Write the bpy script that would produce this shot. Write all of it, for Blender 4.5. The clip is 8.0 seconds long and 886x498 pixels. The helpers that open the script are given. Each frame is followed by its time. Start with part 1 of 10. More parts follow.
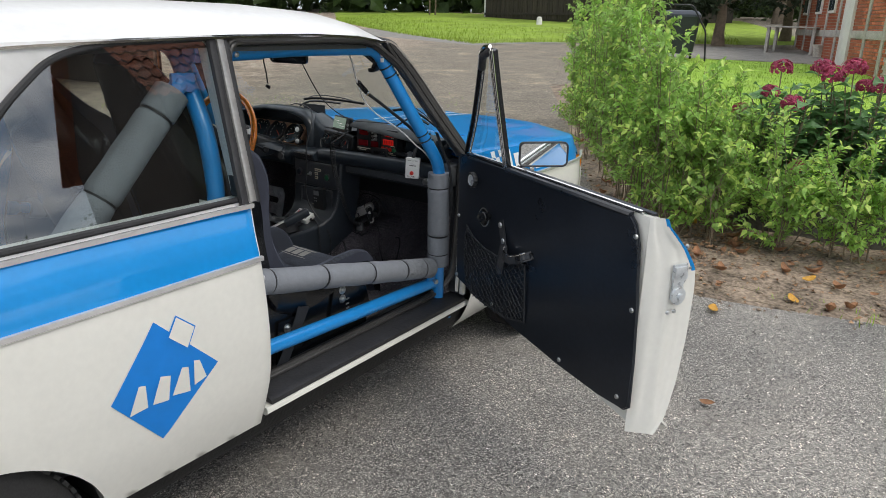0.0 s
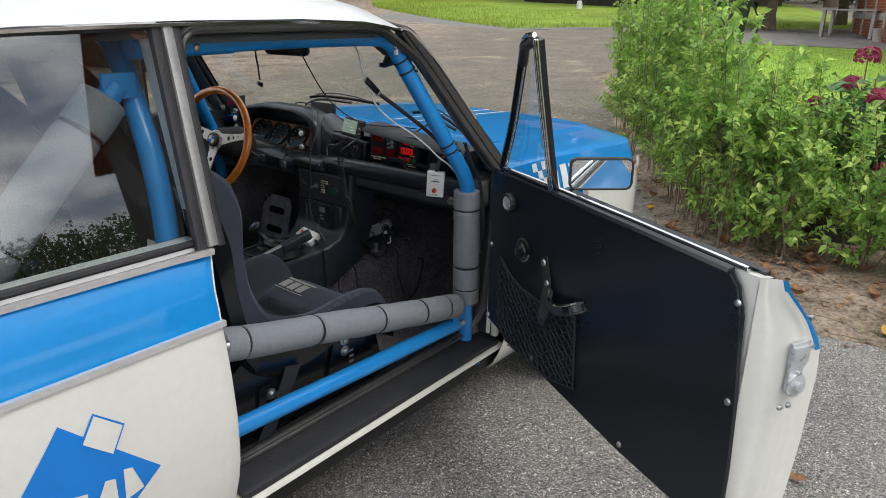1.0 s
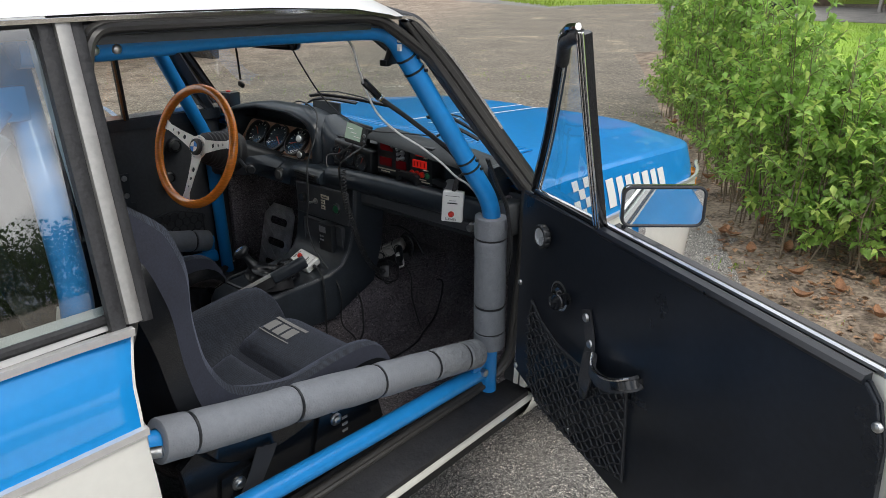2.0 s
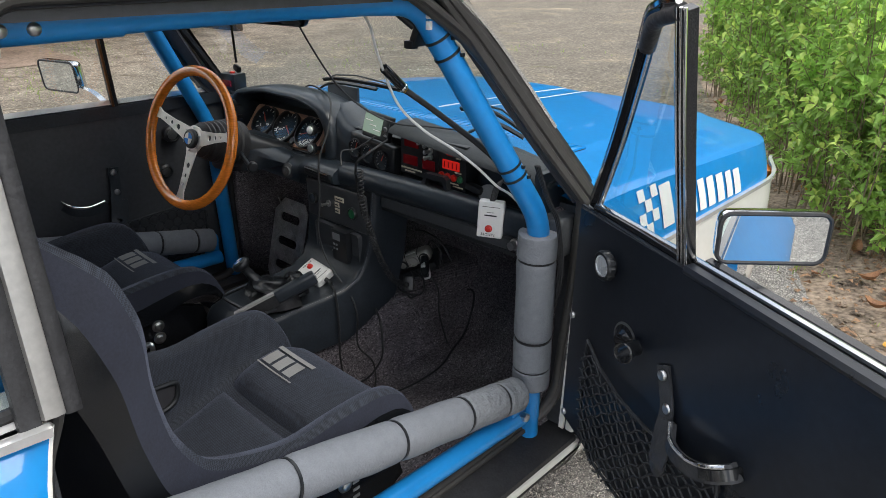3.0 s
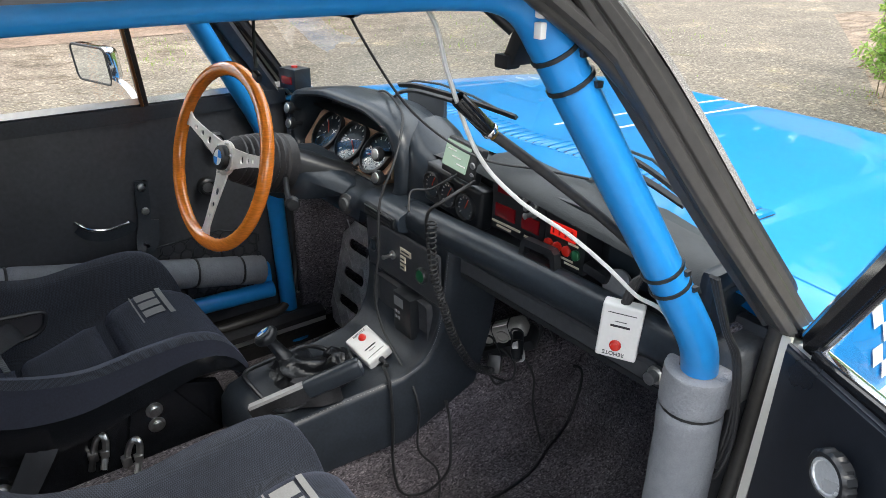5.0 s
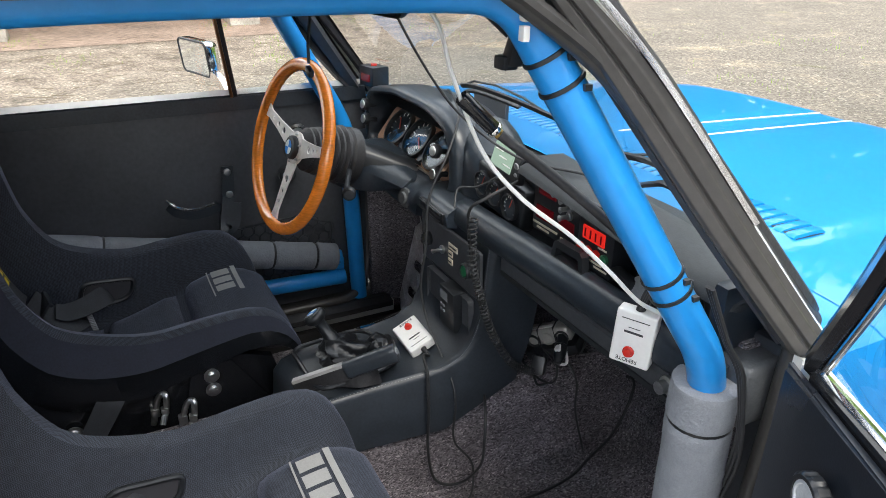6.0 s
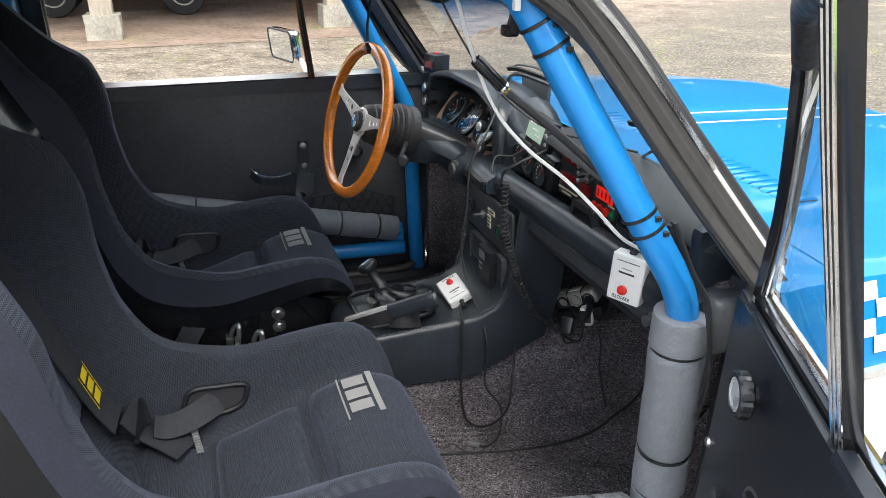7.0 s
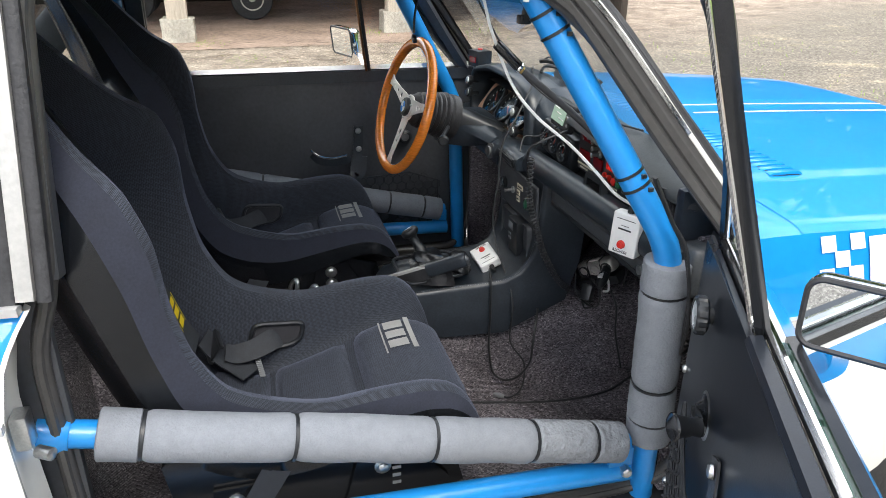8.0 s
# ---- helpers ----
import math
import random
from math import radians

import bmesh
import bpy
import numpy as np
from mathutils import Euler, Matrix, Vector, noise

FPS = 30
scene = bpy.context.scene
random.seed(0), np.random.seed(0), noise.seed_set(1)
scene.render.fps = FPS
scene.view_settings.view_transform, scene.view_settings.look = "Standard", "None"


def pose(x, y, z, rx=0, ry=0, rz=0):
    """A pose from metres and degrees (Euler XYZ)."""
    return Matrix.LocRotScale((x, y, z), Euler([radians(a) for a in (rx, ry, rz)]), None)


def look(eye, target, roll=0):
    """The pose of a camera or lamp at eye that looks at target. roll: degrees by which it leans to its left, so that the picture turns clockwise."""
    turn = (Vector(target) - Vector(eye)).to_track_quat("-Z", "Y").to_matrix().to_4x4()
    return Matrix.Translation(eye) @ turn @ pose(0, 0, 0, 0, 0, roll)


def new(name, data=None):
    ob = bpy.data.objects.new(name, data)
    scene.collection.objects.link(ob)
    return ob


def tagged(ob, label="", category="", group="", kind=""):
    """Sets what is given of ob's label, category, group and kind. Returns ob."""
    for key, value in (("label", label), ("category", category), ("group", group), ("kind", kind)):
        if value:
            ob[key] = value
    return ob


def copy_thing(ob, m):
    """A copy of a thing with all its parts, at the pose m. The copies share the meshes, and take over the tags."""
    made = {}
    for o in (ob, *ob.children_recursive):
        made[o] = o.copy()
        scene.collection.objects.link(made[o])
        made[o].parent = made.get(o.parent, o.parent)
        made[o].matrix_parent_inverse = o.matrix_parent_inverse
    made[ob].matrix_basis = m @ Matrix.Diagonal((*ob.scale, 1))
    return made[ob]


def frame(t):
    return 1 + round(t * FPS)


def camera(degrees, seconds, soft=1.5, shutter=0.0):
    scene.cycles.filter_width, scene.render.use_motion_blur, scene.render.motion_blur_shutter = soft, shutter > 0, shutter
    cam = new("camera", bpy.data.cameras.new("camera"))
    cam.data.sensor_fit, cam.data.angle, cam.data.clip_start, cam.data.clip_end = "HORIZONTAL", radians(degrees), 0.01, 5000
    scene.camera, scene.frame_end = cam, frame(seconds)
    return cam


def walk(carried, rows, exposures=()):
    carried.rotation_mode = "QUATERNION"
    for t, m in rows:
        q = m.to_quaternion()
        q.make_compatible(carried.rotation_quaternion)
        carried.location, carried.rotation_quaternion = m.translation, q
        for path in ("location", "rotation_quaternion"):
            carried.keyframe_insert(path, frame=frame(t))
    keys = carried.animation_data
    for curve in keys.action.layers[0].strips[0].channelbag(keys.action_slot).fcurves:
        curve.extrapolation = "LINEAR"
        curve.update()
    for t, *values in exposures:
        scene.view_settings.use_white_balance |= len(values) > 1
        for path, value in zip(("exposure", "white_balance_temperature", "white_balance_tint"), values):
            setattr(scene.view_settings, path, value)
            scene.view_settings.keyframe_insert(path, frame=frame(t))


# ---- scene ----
cam = camera(64.5, 8.0, 0.7)
PATH = [
    (0, (2.147, -2.714, 1.417), (1.068, -1.148, 0.797), 1.6),
    (0.5, (1.993, -2.482, 1.411), (0.878, -0.948, 0.774), 1.4),
    (1, (1.863, -2.277, 1.407), (0.712, -0.779, 0.748), 1.3),
    (1.5, (1.756, -2.08, 1.415), (0.569, -0.623, 0.731), 1.0),
    (2.8, (1.444, -1.721, 1.402), (0.199, -0.357, 0.634), 0.6),
    (3, (1.404, -1.681, 1.395), (0.154, -0.33, 0.613), 0.7),
    (3.5, (1.306, -1.572, 1.38), (0.04, -0.253, 0.569), 0.8),
    (4, (1.206, -1.442, 1.366), (-0.092, -0.166, 0.537), 1.0),
    (4.5, (1.117, -1.332, 1.355), (-0.239, -0.128, 0.513), 1.0),
    (5, (1.026, -1.275, 1.366), (-0.41, -0.166, 0.524), 1.1),
    (5.2, (1.017, -1.266, 1.372), (-0.455, -0.205, 0.53), 1.2),
    (6.5, (1.234, -1.165, 1.369), (-0.432, -0.438, 0.534), 0.8),
    (7, (1.339, -1.198, 1.359), (-0.365, -0.557, 0.532), 0.8),
    (7.5, (1.467, -1.234, 1.361), (-0.265, -0.66, 0.541), 0.8),
    (8, (1.571, -1.227, 1.359), (-0.188, -0.728, 0.549), 0.7),
]
EXPOSURES = [(0.0, 0.12), (1.5, 0.15), (3.0, 0.56), (4.5, 1.20), (5.2, 1.40), (6.5, 1.38), (8.0, 1.30)]
walk(cam, [(t, look(eye, target, roll)) for t, eye, target, roll in PATH], EXPOSURES)

# ---- light ----
SUN_ELEV, SUN_AZ = 54.0, 92.0
world = bpy.data.worlds.new("sky")
scene.world = world
world.use_nodes = True
wn = world.node_tree
wn.nodes.clear()
sky = wn.nodes.new("ShaderNodeTexSky")
sky.sky_type = "NISHITA"
sky.sun_disc = False
sky.sun_elevation = radians(SUN_ELEV)
sky.sun_rotation = radians(SUN_AZ)
sky.dust_density = 2.5
tc = wn.nodes.new("ShaderNodeTexCoord")
mp = wn.nodes.new("ShaderNodeMapping")
mp.inputs["Scale"].default_value = (1.0, 1.0, 2.6)
cl = wn.nodes.new("ShaderNodeTexNoise")
cl.inputs["Scale"].default_value = 2.2
cl.inputs["Detail"].default_value = 6.0
cr = wn.nodes.new("ShaderNodeValToRGB")
cr.color_ramp.elements[0].position, cr.color_ramp.elements[0].color = 0.44, (2.8, 3.4, 4.4, 1)
cr.color_ramp.elements[1].position, cr.color_ramp.elements[1].color = 0.60, (18.0, 17.8, 17.6, 1)
mixc = wn.nodes.new("ShaderNodeMixRGB")
mixc.inputs[0].default_value = 0.82
bgn = wn.nodes.new("ShaderNodeBackground")
bgn.inputs["Strength"].default_value = 0.125
outn = wn.nodes.new("ShaderNodeOutputWorld")
wn.links.new(tc.outputs["Generated"], mp.inputs["Vector"])
wn.links.new(mp.outputs["Vector"], cl.inputs["Vector"])
wn.links.new(cl.outputs["Fac"], cr.inputs["Fac"])
wn.links.new(sky.outputs["Color"], mixc.inputs[1])
wn.links.new(cr.outputs["Color"], mixc.inputs[2])
wn.links.new(mixc.outputs["Color"], bgn.inputs["Color"])
wn.links.new(bgn.outputs["Background"], outn.inputs["Surface"])

sun = new("sun", bpy.data.lights.new("sun", "SUN"))
sun.data.energy = 1.1
sun.data.angle = radians(25)
sun.data.color = (1.0, 0.95, 0.86)
# towards the sun: azimuth counted clockwise from +Y
_sd = Vector((math.sin(radians(SUN_AZ)) * math.cos(radians(SUN_ELEV)), math.cos(radians(SUN_AZ)) * math.cos(radians(SUN_ELEV)), math.sin(radians(SUN_ELEV))))
sun.matrix_world = look(_sd * 30, (0, 0, 0))

# ---- materials ----


def mat(name, color, rough=0.5, metal=0.0, var=0.12, scale=6.0, bump=0.0, bscale=80.0, spec=0.5, dark=None, coat=0.0, rvar=0.1, rand=0.0, stretch=None):
    """A surface with a base colour that wanders at two scales, uneven gloss and fine relief."""
    m = bpy.data.materials.new(name)
    m.use_nodes = True
    nt = m.node_tree
    b = nt.nodes["Principled BSDF"]
    L = nt.links.new
    co = nt.nodes.new("ShaderNodeTexCoord")
    vec = co.outputs["Object"]
    if stretch:
        mg = nt.nodes.new("ShaderNodeMapping")
        mg.inputs["Scale"].default_value = stretch
        L(vec, mg.inputs["Vector"])
        vec = mg.outputs["Vector"]
    n1 = nt.nodes.new("ShaderNodeTexNoise")
    n1.inputs["Scale"].default_value, n1.inputs["Detail"].default_value = scale, 5.0
    n2 = nt.nodes.new("ShaderNodeTexNoise")
    n2.inputs["Scale"].default_value, n2.inputs["Detail"].default_value = scale * 9.0, 3.0
    L(vec, n1.inputs["Vector"])
    L(vec, n2.inputs["Vector"])
    add = nt.nodes.new("ShaderNodeMath")
    add.operation = "ADD"
    L(n1.outputs["Fac"], add.inputs[0])
    L(n2.outputs["Fac"], add.inputs[1])
    mr = nt.nodes.new("ShaderNodeMapRange")
    mr.inputs["From Min"].default_value, mr.inputs["From Max"].default_value = 0.7, 1.3
    L(add.outputs[0], mr.inputs["Value"])
    mx = nt.nodes.new("ShaderNodeMixRGB")
    c0 = dark or tuple(c * (1 - var) for c in color)
    c1 = tuple(min(1.0, c * (1 + var)) for c in color)
    mx.inputs[1].default_value, mx.inputs[2].default_value = (*c0, 1), (*c1, 1)
    L(mr.outputs["Result"], mx.inputs[0])
    colour = mx.outputs["Color"]
    if rand:
        oi = nt.nodes.new("ShaderNodeObjectInfo")
        r2 = nt.nodes.new("ShaderNodeMapRange")
        r2.inputs["To Min"].default_value, r2.inputs["To Max"].default_value = 1 - rand, 1 + rand
        L(oi.outputs["Random"], r2.inputs["Value"])
        hs = nt.nodes.new("ShaderNodeHueSaturation")
        L(r2.outputs["Result"], hs.inputs["Value"])
        L(colour, hs.inputs["Color"])
        colour = hs.outputs["Color"]
    L(colour, b.inputs["Base Color"])
    rr = nt.nodes.new("ShaderNodeMapRange")
    rr.inputs["To Min"].default_value, rr.inputs["To Max"].default_value = max(0.02, rough * (1 - rvar)), min(1, rough * (1 + rvar))
    L(n1.outputs["Fac"], rr.inputs["Value"])
    L(rr.outputs["Result"], b.inputs["Roughness"])
    b.inputs["Metallic"].default_value = metal
    b.inputs["Specular IOR Level"].default_value = spec
    b.inputs["Coat Weight"].default_value = coat
    b.inputs["Coat Roughness"].default_value = 0.03
    if bump:
        n3 = nt.nodes.new("ShaderNodeTexNoise")
        n3.inputs["Scale"].default_value, n3.inputs["Detail"].default_value = bscale, 4.0
        L(vec, n3.inputs["Vector"])
        bp = nt.nodes.new("ShaderNodeBump")
        bp.inputs["Strength"].default_value = min(1.0, bump)
        bp.inputs["Distance"].default_value = 0.6 / bscale
        L(n3.outputs["Fac"], bp.inputs["Height"])
        L(bp.outputs["Normal"], b.inputs["Normal"])
    return m


def glow(name, color, strength):
    m = bpy.data.materials.new(name)
    m.use_nodes = True
    b = m.node_tree.nodes["Principled BSDF"]
    b.inputs["Base Color"].default_value = (*[c * 0.3 for c in color], 1)
    b.inputs["Emission Color"].default_value = (*color, 1)
    b.inputs["Emission Strength"].default_value = strength
    b.inputs["Roughness"].default_value = 0.25
    return m


def glass(name, tint=(0.93, 0.96, 0.95), refl=0.045):
    m = bpy.data.materials.new(name)
    m.use_nodes = True
    nt = m.node_tree
    nt.nodes.clear()
    o = nt.nodes.new("ShaderNodeOutputMaterial")
    mix = nt.nodes.new("ShaderNodeMixShader")
    tr = nt.nodes.new("ShaderNodeBsdfTransparent")
    gl = nt.nodes.new("ShaderNodeBsdfGlossy")
    lw = nt.nodes.new("ShaderNodeLayerWeight")
    lw.inputs["Blend"].default_value = 0.5
    pw = nt.nodes.new("ShaderNodeMath")
    pw.operation, pw.inputs[1].default_value = "POWER", 3.2
    fr = nt.nodes.new("ShaderNodeMath")
    fr.operation, fr.inputs[1].default_value, fr.inputs[2].default_value = "MULTIPLY_ADD", 0.85, refl
    nt.links.new(lw.outputs["Facing"], pw.inputs[0])
    nt.links.new(pw.outputs[0], fr.inputs[0])
    tr.inputs["Color"].default_value = (*tint, 1)
    gl.inputs["Roughness"].default_value = 0.01
    nt.links.new(fr.outputs[0], mix.inputs[0])
    nt.links.new(tr.outputs[0], mix.inputs[1])
    nt.links.new(gl.outputs[0], mix.inputs[2])
    nt.links.new(mix.outputs[0], o.inputs["Surface"])
    return m


M_CREAM = mat("cream_paint", (0.80, 0.79, 0.73), 0.22, var=0.03, coat=0.7, rvar=0.2)
M_WHITE = mat("roof_white_paint", (0.74, 0.74, 0.73), 0.42, var=0.05, scale=4, coat=0.25, rvar=0.25)
M_BLUE = mat("light_blue_paint", (0.008, 0.235, 0.60), 0.34, var=0.05, coat=0.58, rvar=0.15, spec=0.1)
M_DECAL = mat("decal_blue", (0.006, 0.215, 0.70), 0.35, var=0.05, scale=3)
M_DWHITE = mat("decal_white", (0.82, 0.82, 0.80), 0.35, var=0.03, scale=3)
M_CAGE = mat("cage_blue_paint", (0.014, 0.25, 0.66), 0.32, var=0.06, coat=0.3, bump=0.08, bscale=60)
M_CHROME = mat("chrome", (0.78, 0.78, 0.78), 0.12, metal=1.0, var=0.06, rvar=0.5)
M_STEEL = mat("zinc_steel", (0.55, 0.56, 0.56), 0.32, metal=1.0, var=0.15, scale=30, bump=0.1)
M_STRIP = mat("worn_bright_strip", (0.42, 0.41, 0.39), 0.42, metal=0.8, var=0.12, scale=12, rvar=0.25)
M_ALU = mat("brushed_alloy", (0.80, 0.76, 0.72), 0.36, metal=0.25, var=0.06, scale=30, bump=0.1, bscale=300)
M_GLOSSR = mat("glossy_black_frame", (0.012, 0.013, 0.015), 0.14, var=0.2, scale=18, spec=0.6)
M_RUBBER = mat("rubber_seal", (0.024, 0.024, 0.026), 0.5, var=0.35, scale=25, bump=0.25, bscale=90)
M_SEALGREY = mat("worn_grey_seal", (0.055, 0.053, 0.051), 0.33, var=0.14, scale=9, bump=0.12, bscale=60)
M_VINYL = mat("black_vinyl", (0.024, 0.030, 0.038), 0.34, var=0.25, scale=20, bump=0.10, bscale=420, rvar=0.2)
# base colour raised to lift the dim driver's door panel and trim
M_VINYLM = mat("lightened_matt_trim", (0.048, 0.052, 0.059), 0.40, var=0.2, scale=10, bump=0.12, bscale=300)
M_DASH = mat("black_dash_skin", (0.020, 0.027, 0.036), 0.32, var=0.25, scale=14, bump=0.12, bscale=380, rvar=0.25)
M_DASHG = mat("faded_dash_top", (0.032, 0.037, 0.041), 0.55, var=0.2, scale=12, bump=0.3, bscale=500)
M_PLASTIC = mat("black_plastic", (0.015, 0.017, 0.020), 0.35, var=0.15, scale=30)
M_FOAM = mat("grey_foam", (0.215, 0.23, 0.256), 0.8, var=0.10, scale=60, bump=0.7, bscale=210)
M_FOAMW = mat("scuffed_foam", (0.22, 0.235, 0.257), 0.85, var=0.16, scale=22, bump=1.0, bscale=60)
M_FABRIC = mat("seat_velour", (0.023, 0.026, 0.040), 0.9, var=0.22, scale=30, bump=0.3, bscale=600)
for _k, _v in (("Sheen Weight", 0.35), ("Sheen Roughness", 0.45)):
    M_FABRIC.node_tree.nodes["Principled BSDF"].inputs[_k].default_value = _v
M_FABRIC.node_tree.nodes["Principled BSDF"].inputs["Sheen Tint"].default_value = (0.62, 0.68, 0.95, 1)
M_WEB = mat("black_webbing", (0.024, 0.027, 0.033), 0.75, var=0.3, scale=60, bump=0.5, bscale=500)
# passenger door's copy of the same vinyl, its shade put into the colour
M_DOORV = mat("shaded_door_vinyl", (0.012, 0.015, 0.021), 0.30, var=0.25, scale=7, bump=0.08, bscale=420, rvar=0.25)
M_LEATHER = mat("worn_black_leather", (0.040, 0.041, 0.044), 0.30, var=0.3, scale=40, bump=0.2, bscale=160)
M_ZINC = mat("zinc_plate", (0.60, 0.63, 0.65), 0.28, metal=0.4, var=0.12, scale=40, bump=0.05)
M_BRIGHT = mat("polished_bright_trim", (0.82, 0.81, 0.79), 0.2, metal=0.55, var=0.08, scale=8, rvar=0.3)
M_NET = mat("black_elastic_net", (0.022, 0.024, 0.028), 0.6, var=0.3, scale=60)
M_SHELL = mat("seat_shell", (0.007, 0.008, 0.010), 0.22, var=0.3, scale=10, bump=0.04, rvar=0.4)
M_LOGOGREY = mat("logo_grey", (0.28, 0.28, 0.275), 0.8, var=0.1, scale=40, bump=0.3, bscale=400)
M_YELLOW = mat("label_yellow", (0.80, 0.58, 0.01), 0.6, var=0.08, scale=40)
M_WOOD = mat("varnished_wood", (0.88, 0.25, 0.030), 0.16, var=0.15, scale=8, coat=0.8, dark=(0.66, 0.19, 0.024), stretch=(1, 1, 5))
M_BRONZE = mat("copper_panel", (0.60, 0.40, 0.28), 0.38, metal=0.35, var=0.1, scale=20)
M_WPLAST = mat("white_plastic", (0.78, 0.78, 0.76), 0.4, var=0.03, scale=20)
M_REDB = mat("red_button", (0.62, 0.02, 0.01), 0.3, var=0.1)
M_GREENB = mat("green_button", (0.015, 0.12, 0.05), 0.3, var=0.1)
M_INK = mat("dark_ink", (0.03, 0.03, 0.035), 0.6, var=0.1)
M_LABEL = mat("cream_label", (0.62, 0.57, 0.45), 0.6, var=0.06, scale=60)
M_BLACKSIDE = mat("underbody_black", (0.012, 0.012, 0.012), 0.7, var=0.3, scale=12, bump=0.3)
M_AMBER = mat("amber_lens", (0.75, 0.22, 0.01), 0.2, var=0.1)
M_MIRROR = mat("mirror_glass", (0.86, 0.88, 0.88), 0.02, metal=1.0, var=0.01)
M_GREYPL = mat("grey_plastic", (0.22, 0.23, 0.24), 0.5, var=0.1, scale=30)
M_HAMMER = mat("grey_cast_trim", (0.07, 0.075, 0.08), 0.5, var=0.15, scale=20, bump=0.3, bscale=200)
M_TYRE = mat("tyre_rubber", (0.022, 0.022, 0.022), 0.75, var=0.3, scale=30, bump=0.3)
M_LED = glow("red_display", (1.0, 0.03, 0.02), 0.22)
M_LEDOFF = mat("dark_red_display", (0.20, 0.006, 0.010), 0.15, var=0.1)
M_LCD = glow("lcd_green", (0.30, 0.42, 0.33), 0.35)
M_GLASS = glass("window_glass", (0.94, 0.97, 0.96))
M_GLASSD = glass("tinted_quarter_glass", (0.80, 0.88, 0.86), 0.22)
M_GAUGE = mat("gauge_face", (0.030, 0.040, 0.050), 0.22, var=0.2)
M_NEEDLE = mat("needle_red", (0.5, 0.05, 0.02), 0.5)


def lattice(nt, vec, k):
    """A regular woven relief in space, cells of about 6.3 / k metres."""
    L = nt.links.new
    sx = nt.nodes.new("ShaderNodeSeparateXYZ")
    L(vec, sx.inputs[0])

    def trig(op, src):
        m = nt.nodes.new("ShaderNodeMath")
        m.operation, m.inputs[1].default_value = "MULTIPLY", k
        L(src, m.inputs[0])
        t = nt.nodes.new("ShaderNodeMath")
        t.operation = op
        L(m.outputs[0], t.inputs[0])
        return t.outputs[0]

    def two(op, a, b):
        m = nt.nodes.new("ShaderNodeMath")
        m.operation = op
        L(a, m.inputs[0])
        L(b, m.inputs[1])
        return m.outputs[0]

    s = [trig("SINE", sx.outputs[i]) for i in range(3)]
    c = [trig("COSINE", sx.outputs[i]) for i in range(3)]
    g = two("ADD", two("ADD", two("MULTIPLY", s[0], c[1]), two("MULTIPLY", s[1], c[2])), two("MULTIPLY", s[2], c[0]))
    r = nt.nodes.new("ShaderNodeMapRange")
    r.inputs["From Min"].default_value, r.inputs["From Max"].default_value = -1.0, 1.0
    L(g, r.inputs["Value"])
    return r.outputs["Result"]


def fabric_knit(name, color):
    """Spacer mesh: a fine regular honeycomb, the shade of its holes put into the colour."""
    m = mat(name, color, 0.85, var=0.2, scale=9)
    nt = m.node_tree
    b = nt.nodes["Principled BSDF"]
    co = nt.nodes.new("ShaderNodeTexCoord")
    g = lattice(nt, co.outputs["Object"], 2300.0)
    rp = nt.nodes.new("ShaderNodeMapRange")
    rp.inputs["To Min"].default_value, rp.inputs["To Max"].default_value = 0.34, 1.55
    nt.links.new(g, rp.inputs["Value"])
    mx = nt.nodes.new("ShaderNodeMixRGB")
    mx.blend_type, mx.inputs[0].default_value = "MULTIPLY", 1.0
    nt.links.new(b.inputs["Base Color"].links[0].from_socket, mx.inputs[1])
    nt.links.new(rp.outputs["Result"], mx.inputs[2])
    nt.links.new(mx.outputs["Color"], b.inputs["Base Color"])
    bp = nt.nodes.new("ShaderNodeBump")
    bp.inputs["Strength"].default_value, bp.inputs["Distance"].default_value = 0.35, 0.0008
    nt.links.new(g, bp.inputs["Height"])
    nt.links.new(bp.outputs["Normal"], b.inputs["Normal"])
    b.inputs["Sheen Weight"].default_value = 0.2
    b.inputs["Sheen Tint"].default_value = (0.65, 0.72, 0.95, 1)
    return m


M_KNIT = fabric_knit("seat_spacer_mesh", (0.026, 0.031, 0.043))
# nap of the seat cloth
for _m in (M_FABRIC, M_KNIT):
    _b = _m.node_tree.nodes["Principled BSDF"]
    _b.inputs["Sheen Weight"].default_value = 0.16
    _b.inputs["Sheen Roughness"].default_value = 0.45
    _b.inputs["Sheen Tint"].default_value = (0.62, 0.70, 1.0, 1)


